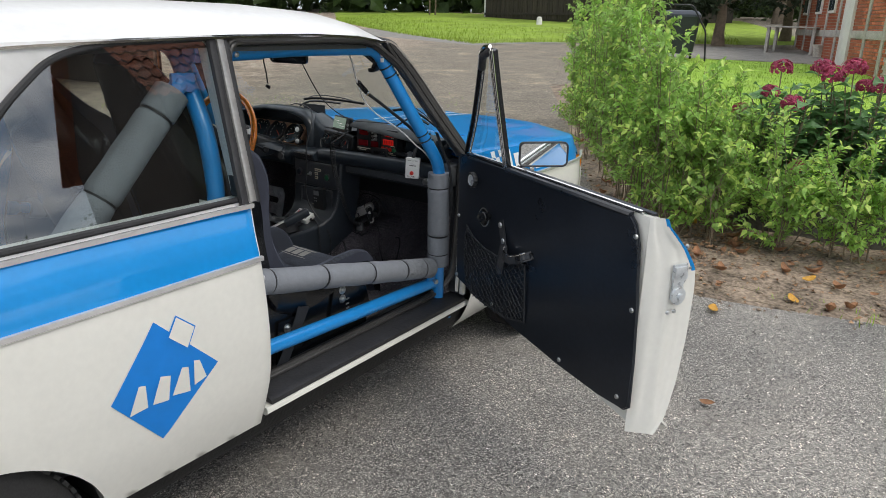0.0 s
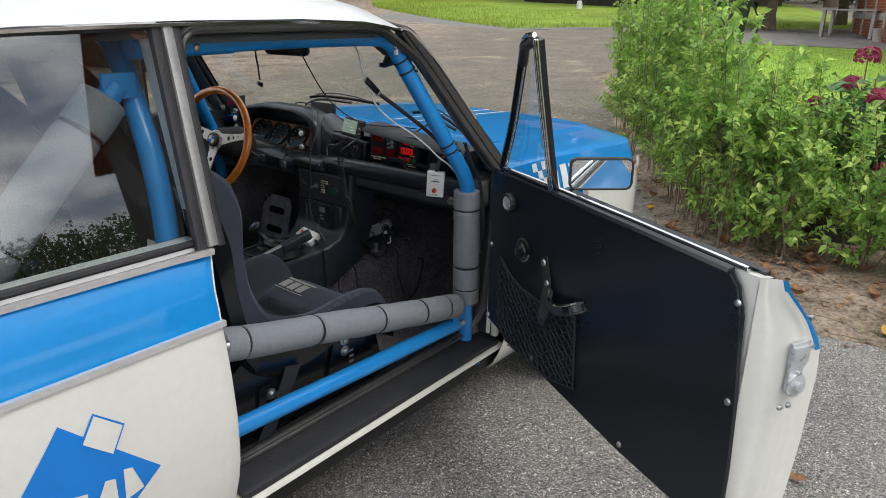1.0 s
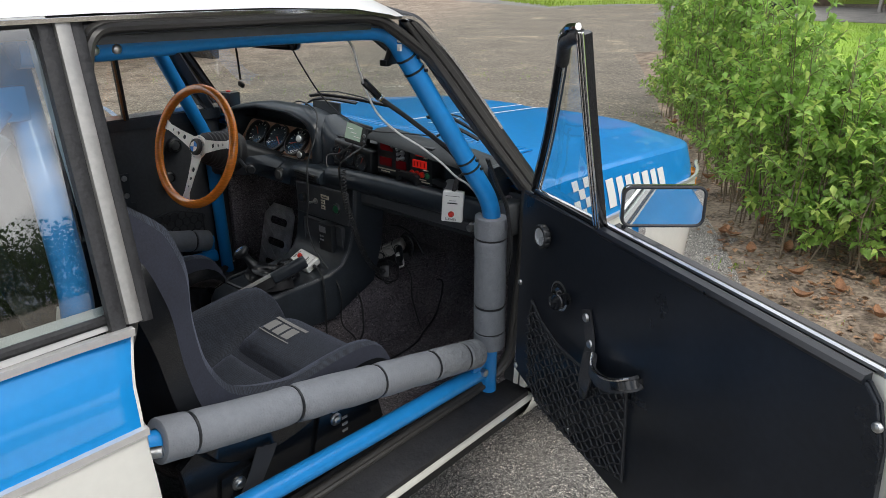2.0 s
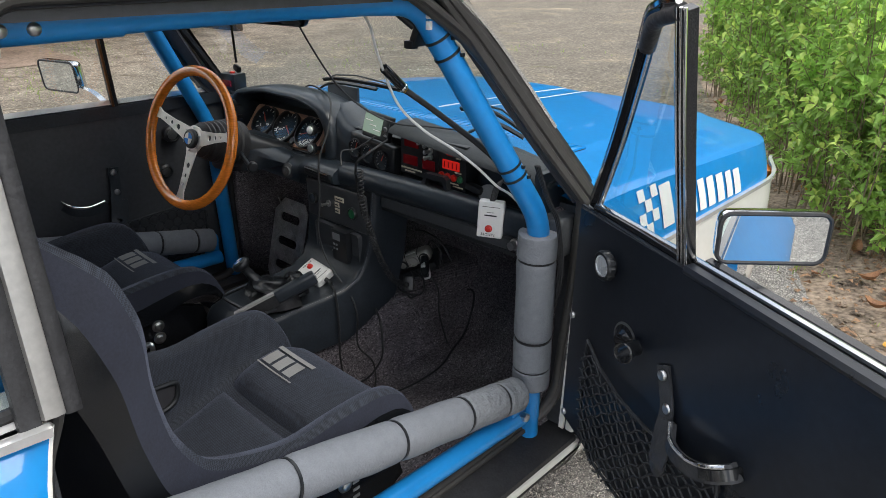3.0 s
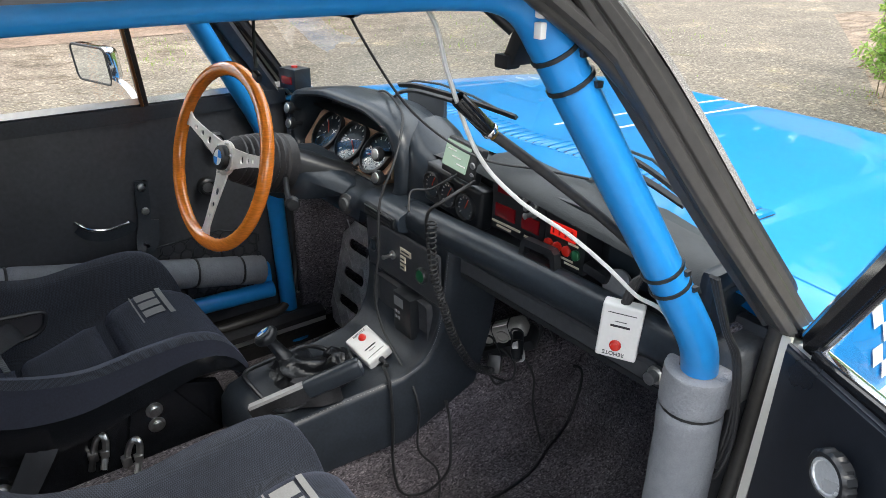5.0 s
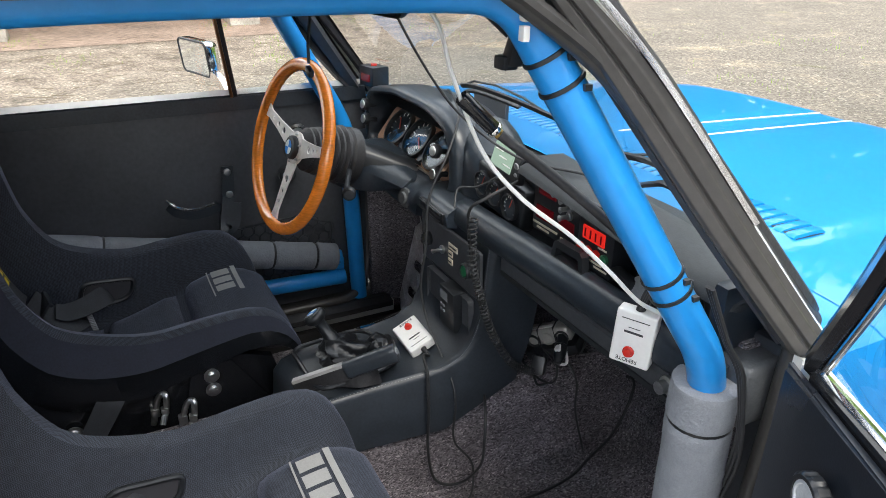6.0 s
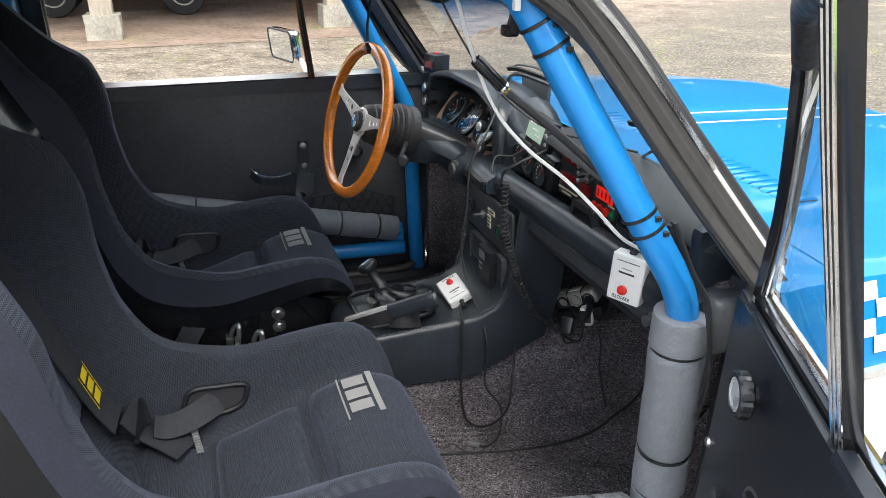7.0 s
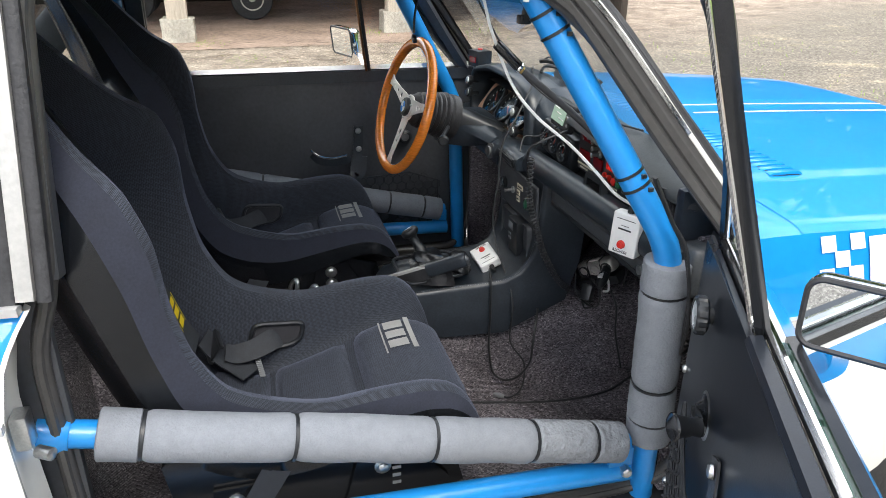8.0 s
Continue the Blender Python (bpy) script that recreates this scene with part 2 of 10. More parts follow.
def carpet_mat():
    """Ribbed dark loop carpet with pale flecks and trodden patches."""
    m = bpy.data.materials.new("loop_carpet")
    m.use_nodes = True
    nt = m.node_tree
    b = nt.nodes["Principled BSDF"]
    L = nt.links.new
    co = nt.nodes.new("ShaderNodeTexCoord")
    mp2 = nt.nodes.new("ShaderNodeMapping")
    mp2.inputs["Scale"].default_value = (1.0, 0.55, 1.0)
    mp2.inputs["Rotation"].default_value = (0, 0, radians(8))
    L(co.outputs["Object"], mp2.inputs["Vector"])
    v = nt.nodes.new("ShaderNodeTexVoronoi")
    v.inputs["Scale"].default_value = 430
    L(mp2.outputs["Vector"], v.inputs["Vector"])
    sep = nt.nodes.new("ShaderNodeSeparateColor")
    L(v.outputs["Color"], sep.inputs[0])
    r = nt.nodes.new("ShaderNodeValToRGB")
    r.color_ramp.elements[0].color, r.color_ramp.elements[1].color = (0.048, 0.043, 0.049, 1), (0.205, 0.186, 0.203, 1)
    e = r.color_ramp.elements.new(0.92)
    e.color = (0.245, 0.222, 0.242, 1)
    r.color_ramp.elements[2].color = (0.44, 0.40, 0.41, 1)
    L(sep.outputs[0], r.inputs["Fac"])
    n = nt.nodes.new("ShaderNodeTexNoise")
    n.inputs["Scale"].default_value, n.inputs["Detail"].default_value = 6, 7
    L(co.outputs["Object"], n.inputs["Vector"])
    mm2 = nt.nodes.new("ShaderNodeMapRange")
    mm2.inputs["From Min"].default_value, mm2.inputs["From Max"].default_value = 0.3, 0.7
    mm2.inputs["To Min"].default_value, mm2.inputs["To Max"].default_value = 0.55, 1.35
    L(n.outputs["Fac"], mm2.inputs["Value"])
    mx = nt.nodes.new("ShaderNodeMixRGB")
    mx.blend_type, mx.inputs[0].default_value = "MULTIPLY", 1.0
    L(r.outputs["Color"], mx.inputs[1])
    L(mm2.outputs["Result"], mx.inputs[2])
    L(mx.outputs["Color"], b.inputs["Base Color"])
    b.inputs["Roughness"].default_value = 0.95
    w = nt.nodes.new("ShaderNodeTexWave")
    w.inputs["Scale"].default_value, w.inputs["Distortion"].default_value = 70, 1.5
    L(mp2.outputs["Vector"], w.inputs["Vector"])
    ad = nt.nodes.new("ShaderNodeMath")
    ad.operation, ad.inputs[1].default_value = "MULTIPLY_ADD", -1.0
    L(v.outputs["Distance"], ad.inputs[0])
    L(w.outputs["Fac"], ad.inputs[2])
    bp = nt.nodes.new("ShaderNodeBump")
    bp.inputs["Strength"].default_value, bp.inputs["Distance"].default_value = 0.8, 0.0025
    L(ad.outputs[0], bp.inputs["Height"])
    L(bp.outputs["Normal"], b.inputs["Normal"])
    return m


M_CARPET = carpet_mat()

# ---- mesh tools ----


def finish(name, bm, material, angle=38):
    bmesh.ops.recalc_face_normals(bm, faces=bm.faces[:])
    me = bpy.data.meshes.new(name)
    bm.to_mesh(me)
    bm.free()
    for m in (material if isinstance(material, (list, tuple)) else [material]):
        me.materials.append(m)
    for p in me.polygons:
        p.use_smooth = True
    me.set_sharp_from_angle(angle=radians(angle))
    return me


def part(name, bm, material, parent=None, label="", angle=38):
    ob = new(name, finish(name, bm, material, angle))
    if parent:
        ob.parent = parent
    if label:
        ob["label"] = label
    return ob


def empty(name, at=(0, 0, 0), label="", category="", group="", kind=""):
    ob = new(name)
    ob.empty_display_size = 0.1
    ob.location = at
    return tagged(ob, label, category, group, kind)


def V(*a):
    return Vector(a)


def box(bm, c, s, rot=None, bevel=0.0, seg=2, mi=0):
    """A box of size s at c, its edges rounded by bevel."""
    m = Matrix.Translation(c) @ (rot.to_4x4() if rot is not None else Matrix.Identity(4)) @ Matrix.Diagonal((*s, 1))
    tmp = bmesh.new()
    bmesh.ops.create_cube(tmp, size=1.0, matrix=m)
    if bevel > 0:
        bmesh.ops.bevel(tmp, geom=tmp.edges[:], offset=bevel, segments=seg, affect="EDGES", profile=0.6)
    join(bm, tmp, mi)


def join(bm, tmp, mi=0):
    vm = {v: bm.verts.new(v.co) for v in tmp.verts}
    for f in tmp.faces:
        try:
            nf = bm.faces.new([vm[v] for v in f.verts])
            nf.material_index = mi if mi else f.material_index
        except ValueError:
            pass
    tmp.free()


def rings(bm, rows, closed_u=True, caps=True, closed_v=False, mi=0):
    """Skin between rows of points."""
    vs = [[bm.verts.new(p) for p in r] for r in rows]
    n = len(vs[0])
    rng = range(len(vs)) if closed_v else range(len(vs) - 1)
    for i in rng:
        a, b = vs[i], vs[(i + 1) % len(vs)]
        for j in range(n if closed_u else n - 1):
            k = (j + 1) % n
            f = bm.faces.new((a[j], a[k], b[k], b[j]))
            f.material_index = mi
    if caps and closed_u and not closed_v:
        for r in (vs[0], vs[-1]):
            f = bm.faces.new(r)
            f.material_index = mi
    return vs


def frames_along(pts, closed=False, up=None):
    pts = [Vector(p) for p in pts]
    n = len(pts)
    tang = []
    for i in range(n):
        a = pts[(i - 1) % n] if (closed or i > 0) else pts[i]
        b = pts[(i + 1) % n] if (closed or i < n - 1) else pts[i]
        t = (b - a)
        tang.append(t.normalized() if t.length > 1e-9 else V(0, 1, 0))
    out = []
    if up is not None:
        upv = Vector(up)
        for t in tang:
            s = t.cross(upv).normalized()
            out.append((s, s.cross(t).normalized()))
        return pts, out
    ref = V(0, 0, 1) if abs(tang[0].z) < 0.9 else V(1, 0, 0)
    s = tang[0].cross(ref).normalized()
    for i, t in enumerate(tang):
        if i > 0:
            q = tang[i - 1].rotation_difference(t)
            s = (q @ s)
            s = (s - t * s.dot(t)).normalized()
        out.append((s, t.cross(s).normalized()))
    return pts, out


def sweep(bm, pts, prof, closed=False, up=None, mi=0, caps=True):
    """Sweep a closed 2D profile along a line."""
    pts, fr = frames_along(pts, closed, up)
    rings(bm, [[p + s * a + u * b for a, b in prof] for p, (s, u) in zip(pts, fr)], True, caps, closed, mi)


def circle2(r, n=12, ry=None):
    return [(r * math.cos(2 * math.pi * i / n), (ry or r) * math.sin(2 * math.pi * i / n)) for i in range(n)]


def tube(bm, pts, r, n=12, closed=False, mi=0):
    sweep(bm, pts, circle2(r, n), closed, None, mi)


def fillet(pts, r, n=7, closed=False):
    """Round the corners of a polyline."""
    pts = [Vector(p) for p in pts]
    out = []
    N = len(pts)
    for i, p in enumerate(pts):
        if not closed and i in (0, N - 1):
            out.append(p)
            continue
        a, b = pts[(i - 1) % N] - p, pts[(i + 1) % N] - p
        d = min(r, a.length * 0.48, b.length * 0.48)
        p0, p1 = p + a.normalized() * d, p + b.normalized() * d
        for k in range(n + 1):
            t = k / n
            out.append((1 - t) ** 2 * p0 + 2 * t * (1 - t) * p + t * t * p1)
    return out


def spline(pts, n=8, closed=False):
    """Catmull-Rom through the points."""
    P = [Vector(p) for p in pts]
    N = len(P)
    out = []
    for i in range(N if closed else N - 1):
        if closed:
            p0, p1, p2, p3 = P[(i - 1) % N], P[i], P[(i + 1) % N], P[(i + 2) % N]
        else:
            p0, p1, p2, p3 = P[max(i - 1, 0)], P[i], P[i + 1], P[min(i + 2, N - 1)]
        for k in range(n):
            t = k / n
            out.append(0.5 * ((2 * p1) + (p2 - p0) * t + (2 * p0 - 5 * p1 + 4 * p2 - p3) * t * t + (3 * p1 - p0 - 3 * p2 + p3) * t ** 3))
    if not closed:
        out.append(P[-1])
    return out


def axis_rot(d):
    """A rotation that turns +Z to d."""
    return V(0, 0, 1).rotation_difference(Vector(d).normalized()).to_matrix()


def lathe(bm, c, d, prof, n=20, mi=0, caps=True):
    """Turn a profile of (radius, height) about the axis d through c."""
    R = axis_rot(d)
    c = Vector(c)
    rows = [[c + R @ V(r * math.cos(2 * math.pi * i / n), r * math.sin(2 * math.pi * i / n), h) for i in range(n)] for r, h in prof]
    rings(bm, rows, True, caps, False, mi)


def screw(bm, c, d, r=0.007):
    lathe(bm, c, d, [(r, -0.002), (r, 0.001), (r * 0.8, 0.0035), (r * 0.3, 0.0045)], 10)


def poly(bm, pts, mi=0):
    f = bm.faces.new([bm.verts.new(p) for p in pts])
    f.material_index = mi
    return f


def slab(bm, pts, off, mi=0):
    """A plate: an outline pushed by off."""
    off = Vector(off)
    a = [bm.verts.new(p) for p in pts]
    b = [bm.verts.new(Vector(p) + off) for p in pts]
    n = len(a)
    for f in (a, list(reversed(b))):
        bm.faces.new(f).material_index = mi
    for i in range(n):
        j = (i + 1) % n
        bm.faces.new((a[i], b[i], b[j], a[j])).material_index = mi


def lerp(tab, t):
    """A value from a table of (key, value), joined by straight lines."""
    if t <= tab[0][0]:
        return tab[0][1]
    for (a, x), (b, y) in zip(tab, tab[1:]):
        if t <= b:
            return x + (y - x) * (t - a) / (b - a)
    return tab[-1][1]


def smooth(a, b, t):
    t = max(0.0, min(1.0, (t - a) / (b - a)))
    return t * t * (3 - 2 * t)


def mirror_x(bm):
    bmesh.ops.scale(bm, vec=(-1, 1, 1), verts=bm.verts[:])
    return bm

# ---- the car: shell ----
car = empty("rally_car", (0, 0, 0), "cream and light blue rally saloon with open passenger door", "car")

SIDE = [(0.20, 0.660), (0.25, 0.700), (0.30, 0.725), (0.36, 0.745), (0.45, 0.766), (0.60, 0.778), (0.70, 0.777), (0.77, 0.772), (0.805, 0.768),
        (0.825, 0.762), (0.87, 0.744), (0.90, 0.725), (0.93, 0.696)]
B_EDGE = [(0.2, -1.552), (0.33, -1.552), (0.5, -1.541), (0.6, -1.546), (0.80, -1.556), (0.87, -1.548), (0.90, -1.537), (0.93, -1.518)]
Z_TRIM = 0.815


def gx(z):
    """Half-width of the glasshouse at height z."""
    return 0.678 - 0.225 * (z - 0.93)


def taper(y):
    """The body draws in towards nose and tail."""
    return 1.0 - 0.10 * smooth(0.29, 0.67, y) ** 2 * 1.2 - 0.10 * smooth(-2.7, -3.35, y)


ZROWS = [0.20, 0.22, 0.25, 0.28, 0.30, 0.32, 0.36, 0.40, 0.44, 0.48, 0.52, 0.56, 0.60, 0.64, 0.68, 0.72, 0.76, 0.79, 0.815, 0.83, 0.85, 0.87, 0.89, 0.91, 0.93]


def side_panel(front, rear, zmax, yc, zc, r, step=0.025, zmin=0.20):
    """An outer body side between two edges, with a wheel opening and a rolled lip."""
    bm = bmesh.new()
    zr = [z for z in ZROWS if zmin - 1e-6 <= z <= zmax + 1e-6]
    n = int(abs(lerp(front, 0.5) - lerp(rear, 0.5)) / step)
    grid = []
    for z in zr:
        f, e = lerp(front, z), lerp(rear, z)
        row = []
        for j in range(n + 1):
            y = f + (e - f) * j / n
            row.append(bm.verts.new((lerp(SIDE, z) * taper(y), y, z)))
        grid.append(row)
    for i in range(len(zr) - 1):
        for j in range(n):
            q = (grid[i][j], grid[i][j + 1], grid[i + 1][j + 1], grid[i + 1][j])
            c = sum((v.co for v in q), Vector()) / 4
            if (c.y - yc) ** 2 + (c.z - zc) ** 2 < r * r:
                continue
            fc = bm.faces.new(q)
            fc.material_index = 1 if c.z > Z_TRIM else 0
    bmesh.ops.delete(bm, geom=[v for v in bm.verts if not v.link_faces], context="VERTS")
    # pull the ragged edge of the opening onto its circle
    for v in bm.verts:
        if v.is_boundary:
            dy, dz = v.co.y - yc, v.co.z - zc
            d = math.hypot(dy, dz)
            if d < r + 0.030 and d > 1e-6 and v.co.z > zmin + 0.005:
                v.co.y, v.co.z = yc + dy / d * r, zc + dz / d * r
    # lip
    edges = [e for e in bm.edges if e.is_boundary and all(abs(math.hypot(v.co.y - yc, v.co.z - zc) - r) < 0.004 for v in e.verts)]
    ex = bmesh.ops.extrude_edge_only(bm, edges=edges)
    for v in [g for g in ex["geom"] if isinstance(g, bmesh.types.BMVert)]:
        v.co.x -= 0.03
    ex = bmesh.ops.extrude_edge_only(bm, edges=[e for e in ex["geom"] if isinstance(e, bmesh.types.BMEdge)])
    for v in [g for g in ex["geom"] if isinstance(g, bmesh.types.BMVert)]:
        v.co.x -= 0.0005
    return bm


REAR_AXLE, FRONT_AXLE, WZ = -2.35, 0.15, 0.285
for sgn in (1, -1):
    bm = side_panel(B_EDGE, [(0.2, -3.38), (1, -3.38)], 0.93, -2.33, 0.23, 0.323, zmin=0.30)
    # turned-in flange along the panel's lower edge
    rings(bm, [[V(lerp(SIDE, 0.30) * taper(y) - dx, y, z) for y in [-1.552 - 0.02 * j for j in range(24)]] for dx, z in ((0.0, 0.30), (0.004, 0.296), (0.03, 0.297))], False, False)
    # door jamb turned in from the panel's front edge
    rows = []
    for z in ZROWS[4:]:
        x, y = lerp(SIDE, z), lerp(B_EDGE, z)
        rows.append([V(x, y, z), V(x - 0.004, y + 0.006, z), V(x - 0.012, y + 0.005, z), V(x - 0.022, y - 0.004, z), V(x - 0.060, y - 0.006, z), V(x - 0.105, y - 0.004, z), V(x - 0.110, y - 0.03, z), V(x - 0.17, y - 0.035, z)])
    rings(bm, rows, False, False)
    bmesh.ops.remove_doubles(bm, verts=bm.verts[:], dist=0.0008)
    if sgn < 0:
        mirror_x(bm)
    part("quarter_panel", bm, [M_CREAM, M_BLUE], car, "cream rear quarter with light blue shoulder band")
    bm = side_panel([(0.2, -0.475), (0.5, -0.478), (0.8, -0.485), (1, -0.47)], [(0.2, 0.65), (1, 0.65)], 0.79, FRONT_AXLE, 0.27, 0.31)
    if sgn < 0:
        mirror_x(bm)
    part("front_wing", bm, [M_CREAM, M_BLUE], car, "cream front wing")

# chrome strip along the shoulder, front and rear
for sgn in (1, -1):
    for y0, y1 in ((-1.548, -3.30), (0.635, -0.484)):
        bm = bmesh.new()
        pts = []
        for k in range(41):
            y = y0 + (y1 - y0) * k / 40
            z = Z_TRIM - 0.004 - (0.012 if y0 > 0 else 0.0)
            pts.append((sgn * (lerp(SIDE, z) * taper(y) + 0.004), y, z))
        sweep(bm, pts, [(-0.005, -0.006), (0.005, -0.006), (0.007, 0.0), (0.005, 0.006), (-0.005, 0.006)], False, (0, 0, 1))
        part("shoulder_trim", bm, M_BRIGHT, car, "chrome trim strip")

# clamshell bonnet with its side bands
H0, H1 = -0.40, 0.66


def bonnet_pt(s, y):
    """A flat top that falls softly to the shoulder crease, and an upright band below it."""
    t = (y - H0) / (H1 - H0)
    w = 0.768 * taper(y)
    e = 0.803 - 0.004 * smooth(-0.45, 0.6, y)
    nose = 0.055 * smooth(0.88, 1.0, t)
    h = 0.966 - 0.038 * t ** 1.5 - nose
    k = 0.944 - 0.050 * t ** 1.1 - nose * 0.8
    a = abs(s)
    A = 0.962
    top = h - (h - k) * (min(a, A) / A) ** 3.2
    if a <= A:
        z = top - 0.006 * smooth(0.925, A, a) ** 2
    else:
        f = (a - A) / (1 - A)
        z = e + (k - 0.006 - e) * (1 - f) ** 0.72
    z += 0.004 * (smooth(0.70, 0.67, a) - smooth(0.085, 0.060, a)) * smooth(0.0, 0.12, t)
    return V(w * s, y - 0.06 * smooth(0.5, 1.0, a) * t * t, z)


bm = bmesh.new()
ss = [-1 + 2 * k / 72 for k in range(73)]
ss = sorted([math.copysign(abs(s) ** 0.8, s) for s in ss if abs(s) < 0.90] + [q * g for q in (0.93, 0.945, 0.956, 0.962, 0.967, 0.975, 0.984, 0.993, 1.0) for g in (1, -1)])
rows = []
for k in range(41):
    y = H0 + (H1 - H0) * k / 40
    rows.append([bonnet_pt(s, y) for s in ss])
rings(bm, rows, False, False)
front = [p.copy() for p in rows[-1]]
rings(bm, [front, [p + V(0, 0.012, -0.02) for p in front], [V(p.x, p.y + 0.012, 0.74) for p in front]], False, False)
bmesh.ops.remove_doubles(bm, verts=bm.verts[:], dist=0.0005)
bonnet = part("bonnet", bm, M_BLUE, car, "light blue clamshell bonnet", 50)
# cowl louvres: narrow ribs fore and aft, side by side
for k in range(48):
    x = -0.517 + 0.022 * k
    bm = bmesh.new()
    pts = [V(x, y, bonnet_pt(x / 0.768, y).z + dz) for y, dz in ((-0.296, -0.001), (-0.288, 0.0022), (-0.258, 0.0034), (-0.232, 0.0030), (-0.224, -0.001))]
    sweep(bm, pts, [(-0.0092, -0.004), (-0.0082, 0.0008), (0.0, 0.0020), (0.0082, 0.0008), (0.0092, -0.004)], False, (0, 0, 1))
    part("louvre", bm, M_BLUE, bonnet)
# dark sheet laid between the ribs for the shade in the slots
bm = bmesh.new()
rings(bm, [[V(x, y, bonnet_pt(x / 0.768, y).z + 0.0012) for x in [-0.528 + 1.056 * j / 40 for j in range(41)]] for y in (-0.292, -0.275, -0.258, -0.243, -0.228)], False, False)
part("louvre_shade_sheet", bm, M_RUBBER, bonnet)
# white lines painted for the highlight along the raised centre of the bonnet
for x in (-0.045, 0.045):
    bm = bmesh.new()
    sweep(bm, [V(x, -0.14 + 0.04 * k, bonnet_pt(x / 0.768, -0.14 + 0.04 * k).z + 0.001) for k in range(18)], [(-0.0035, -0.0005), (0.0035, -0.0005), (0.0035, 0.0007), (-0.0035, 0.0007)], False, (0, 0, 1))
    part("bonnet_painted_highlight", bm, M_DWHITE, bonnet)
# cowl panel between bonnet and screen
bm = bmesh.new()
rings(bm, [[V(x, -0.402 - 0.10 * (x / 0.72) ** 2 * dd, 0.957 - 0.025 * (x / 0.72) ** 2 * 1.2 - 0.012 * dd) for x in [-0.70 + 1.4 * j / 20 for j in range(21)]] for dd in (0.0, 0.5, 1.0)], False, False)
part("cowl", bm, M_BLUE, car)

# scuttle corner between wing, bonnet and screen pillar
for sgn in (1, -1):
    bm = bmesh.new()
    sec = [bonnet_pt(q, H0 + 0.002) for q in (1.0, 0.993, 0.984, 0.975, 0.967, 0.962, 0.956, 0.945, 0.93, 0.90, 0.86, 0.82, 0.78)]
    rings(bm, [[V(sgn * (p.x - dx), y, p.z - dz) for p in sec] for y, dx, dz in ((-0.500, 0.004, 0.004), (-0.45, 0.0, 0.0), (-0.398, 0.0, 0.001))], False, False)
    part("scuttle_corner", bm, M_BLUE, car)
# nose, tail, boot lid, underside
bm = bmesh.new()
nose = [V(0.768 * taper(0.65) * s, 0.65 - 0.06 * smooth(0.5, 1, abs(s)), 0) for s in ss]
rings(bm, [[p + V(0, dy, z) for p in nose] for z, dy in ((0.79, 0.0), (0.74, 0.012), (0.60, 0.005), (0.42, 0.0), (0.28, -0.04))], False, False)
part("nose_panel", bm, M_CREAM, car)
for sgn in (1, -1):
    bm = bmesh.new()
    box(bm, (sgn * 0.708, 0.552, 0.762), (0.030, 0.085, 0.052), Matrix.Rotation(radians(sgn * 22), 3, "Z"), 0.008)
    part("indicator", bm, M_AMBER, car, "amber turn indicator lens")
bm = bmesh.new()
tail = [-1 + 2 * k / 24 for k in range(25)]
rows = []
for y, zc, ze in ((-2.72, 0.965, 0.93), (-2.95, 0.965, 0.93), (-3.2, 0.95, 0.92), (-3.34, 0.92, 0.89), (-3.385, 0.82, 0.815), (-3.39, 0.60, 0.60), (-3.36, 0.40, 0.40)):
    w = lerp(SIDE, ze) * taper(y)
    rows.append([V(w * s, y, ze + (zc - ze) * (1 - s * s)) for s in tail])
rings(bm, rows, False, False)
part("boot_lid", bm, M_BLUE, car)
bm = bmesh.new()
box(bm, (0, -1.40, 0.225), (1.30, 3.7, 0.03), None, 0.01)
part("underbody", bm, M_BLACKSIDE, car)

# roof
ROOF = [(-0.765, 0.580, 1.322, 0.040), (-0.80, 0.582, 1.336, 0.052), (-0.86, 0.582, 1.350, 0.066), (-0.95, 0.578, 1.362, 0.075), (-1.15, 0.582, 1.368, 0.082), (-1.45, 0.582, 1.366, 0.086),
        (-1.75, 0.582, 1.358, 0.086), (-2.05, 0.578, 1.345, 0.084), (-2.25, 0.572, 1.325, 0.078), (-2.38, 0.566, 1.30, 0.065), (-2.45, 0.56, 1.275, 0.05)]
bm = bmesh.new()
rows = []
for y, w, z, c in ROOF:
    rows.append([V(w * s, y + 0.07 * (1 - s * s) * smooth(-1.2, -0.8, y) - 0.06 * (1 - s * s) * smooth(-2.1, -2.45, y), z + c * (1 - abs(s) ** 4.0)) for s in [-1 + 2 * k / 40 for k in range(41)]])
rings(bm, rows, False, False)
part("roof", bm, M_WHITE, car, "white painted roof", 60)
bm = bmesh.new()
rings(bm, [[p - V(0, 0, 0.03) for p in r] for r in rows], False, False)
part("headlining", bm, M_VINYLM, car)
# drip rails
for sgn in (1, -1):
    bm = bmesh.new()
    pts = spline([(sgn * 0.677, -0.592, 1.095), (sgn * 0.634, -0.716, 1.253), (sgn * 0.607, -0.802, 1.336)] + [(sgn * (w + 0.012), y, z - 0.006) for y, w, z, c in ROOF[2:]], 6)
    sweep(bm, pts, [(-0.004, -0.003), (0.003, -0.003), (0.0045, 0.003), (0.001, 0.002), (-0.004, 0.003)], False, (0, 0, 1))
    part("drip_rail", bm, M_CHROME, car, "bright drip rail")

# rear side glasshouse: pillar panel round the quarter window
QWIN = fillet([V(0, -1.527, 1.354), V(0, -1.80, 1.348), V(0, -1.935, 1.320), V(0, -2.06, 1.222), V(0, -2.19, 1.06), V(0, -2.255, 0.952), V(0, -1.517, 0.950)], 0.05, 6, False)
QOUT = [V(0, -1.495, 0.93), V(0, -1.507, 1.364), V(0, -2.05, 1.350), V(0, -2.40, 1.29), V(0, -2.74, 0.93)]


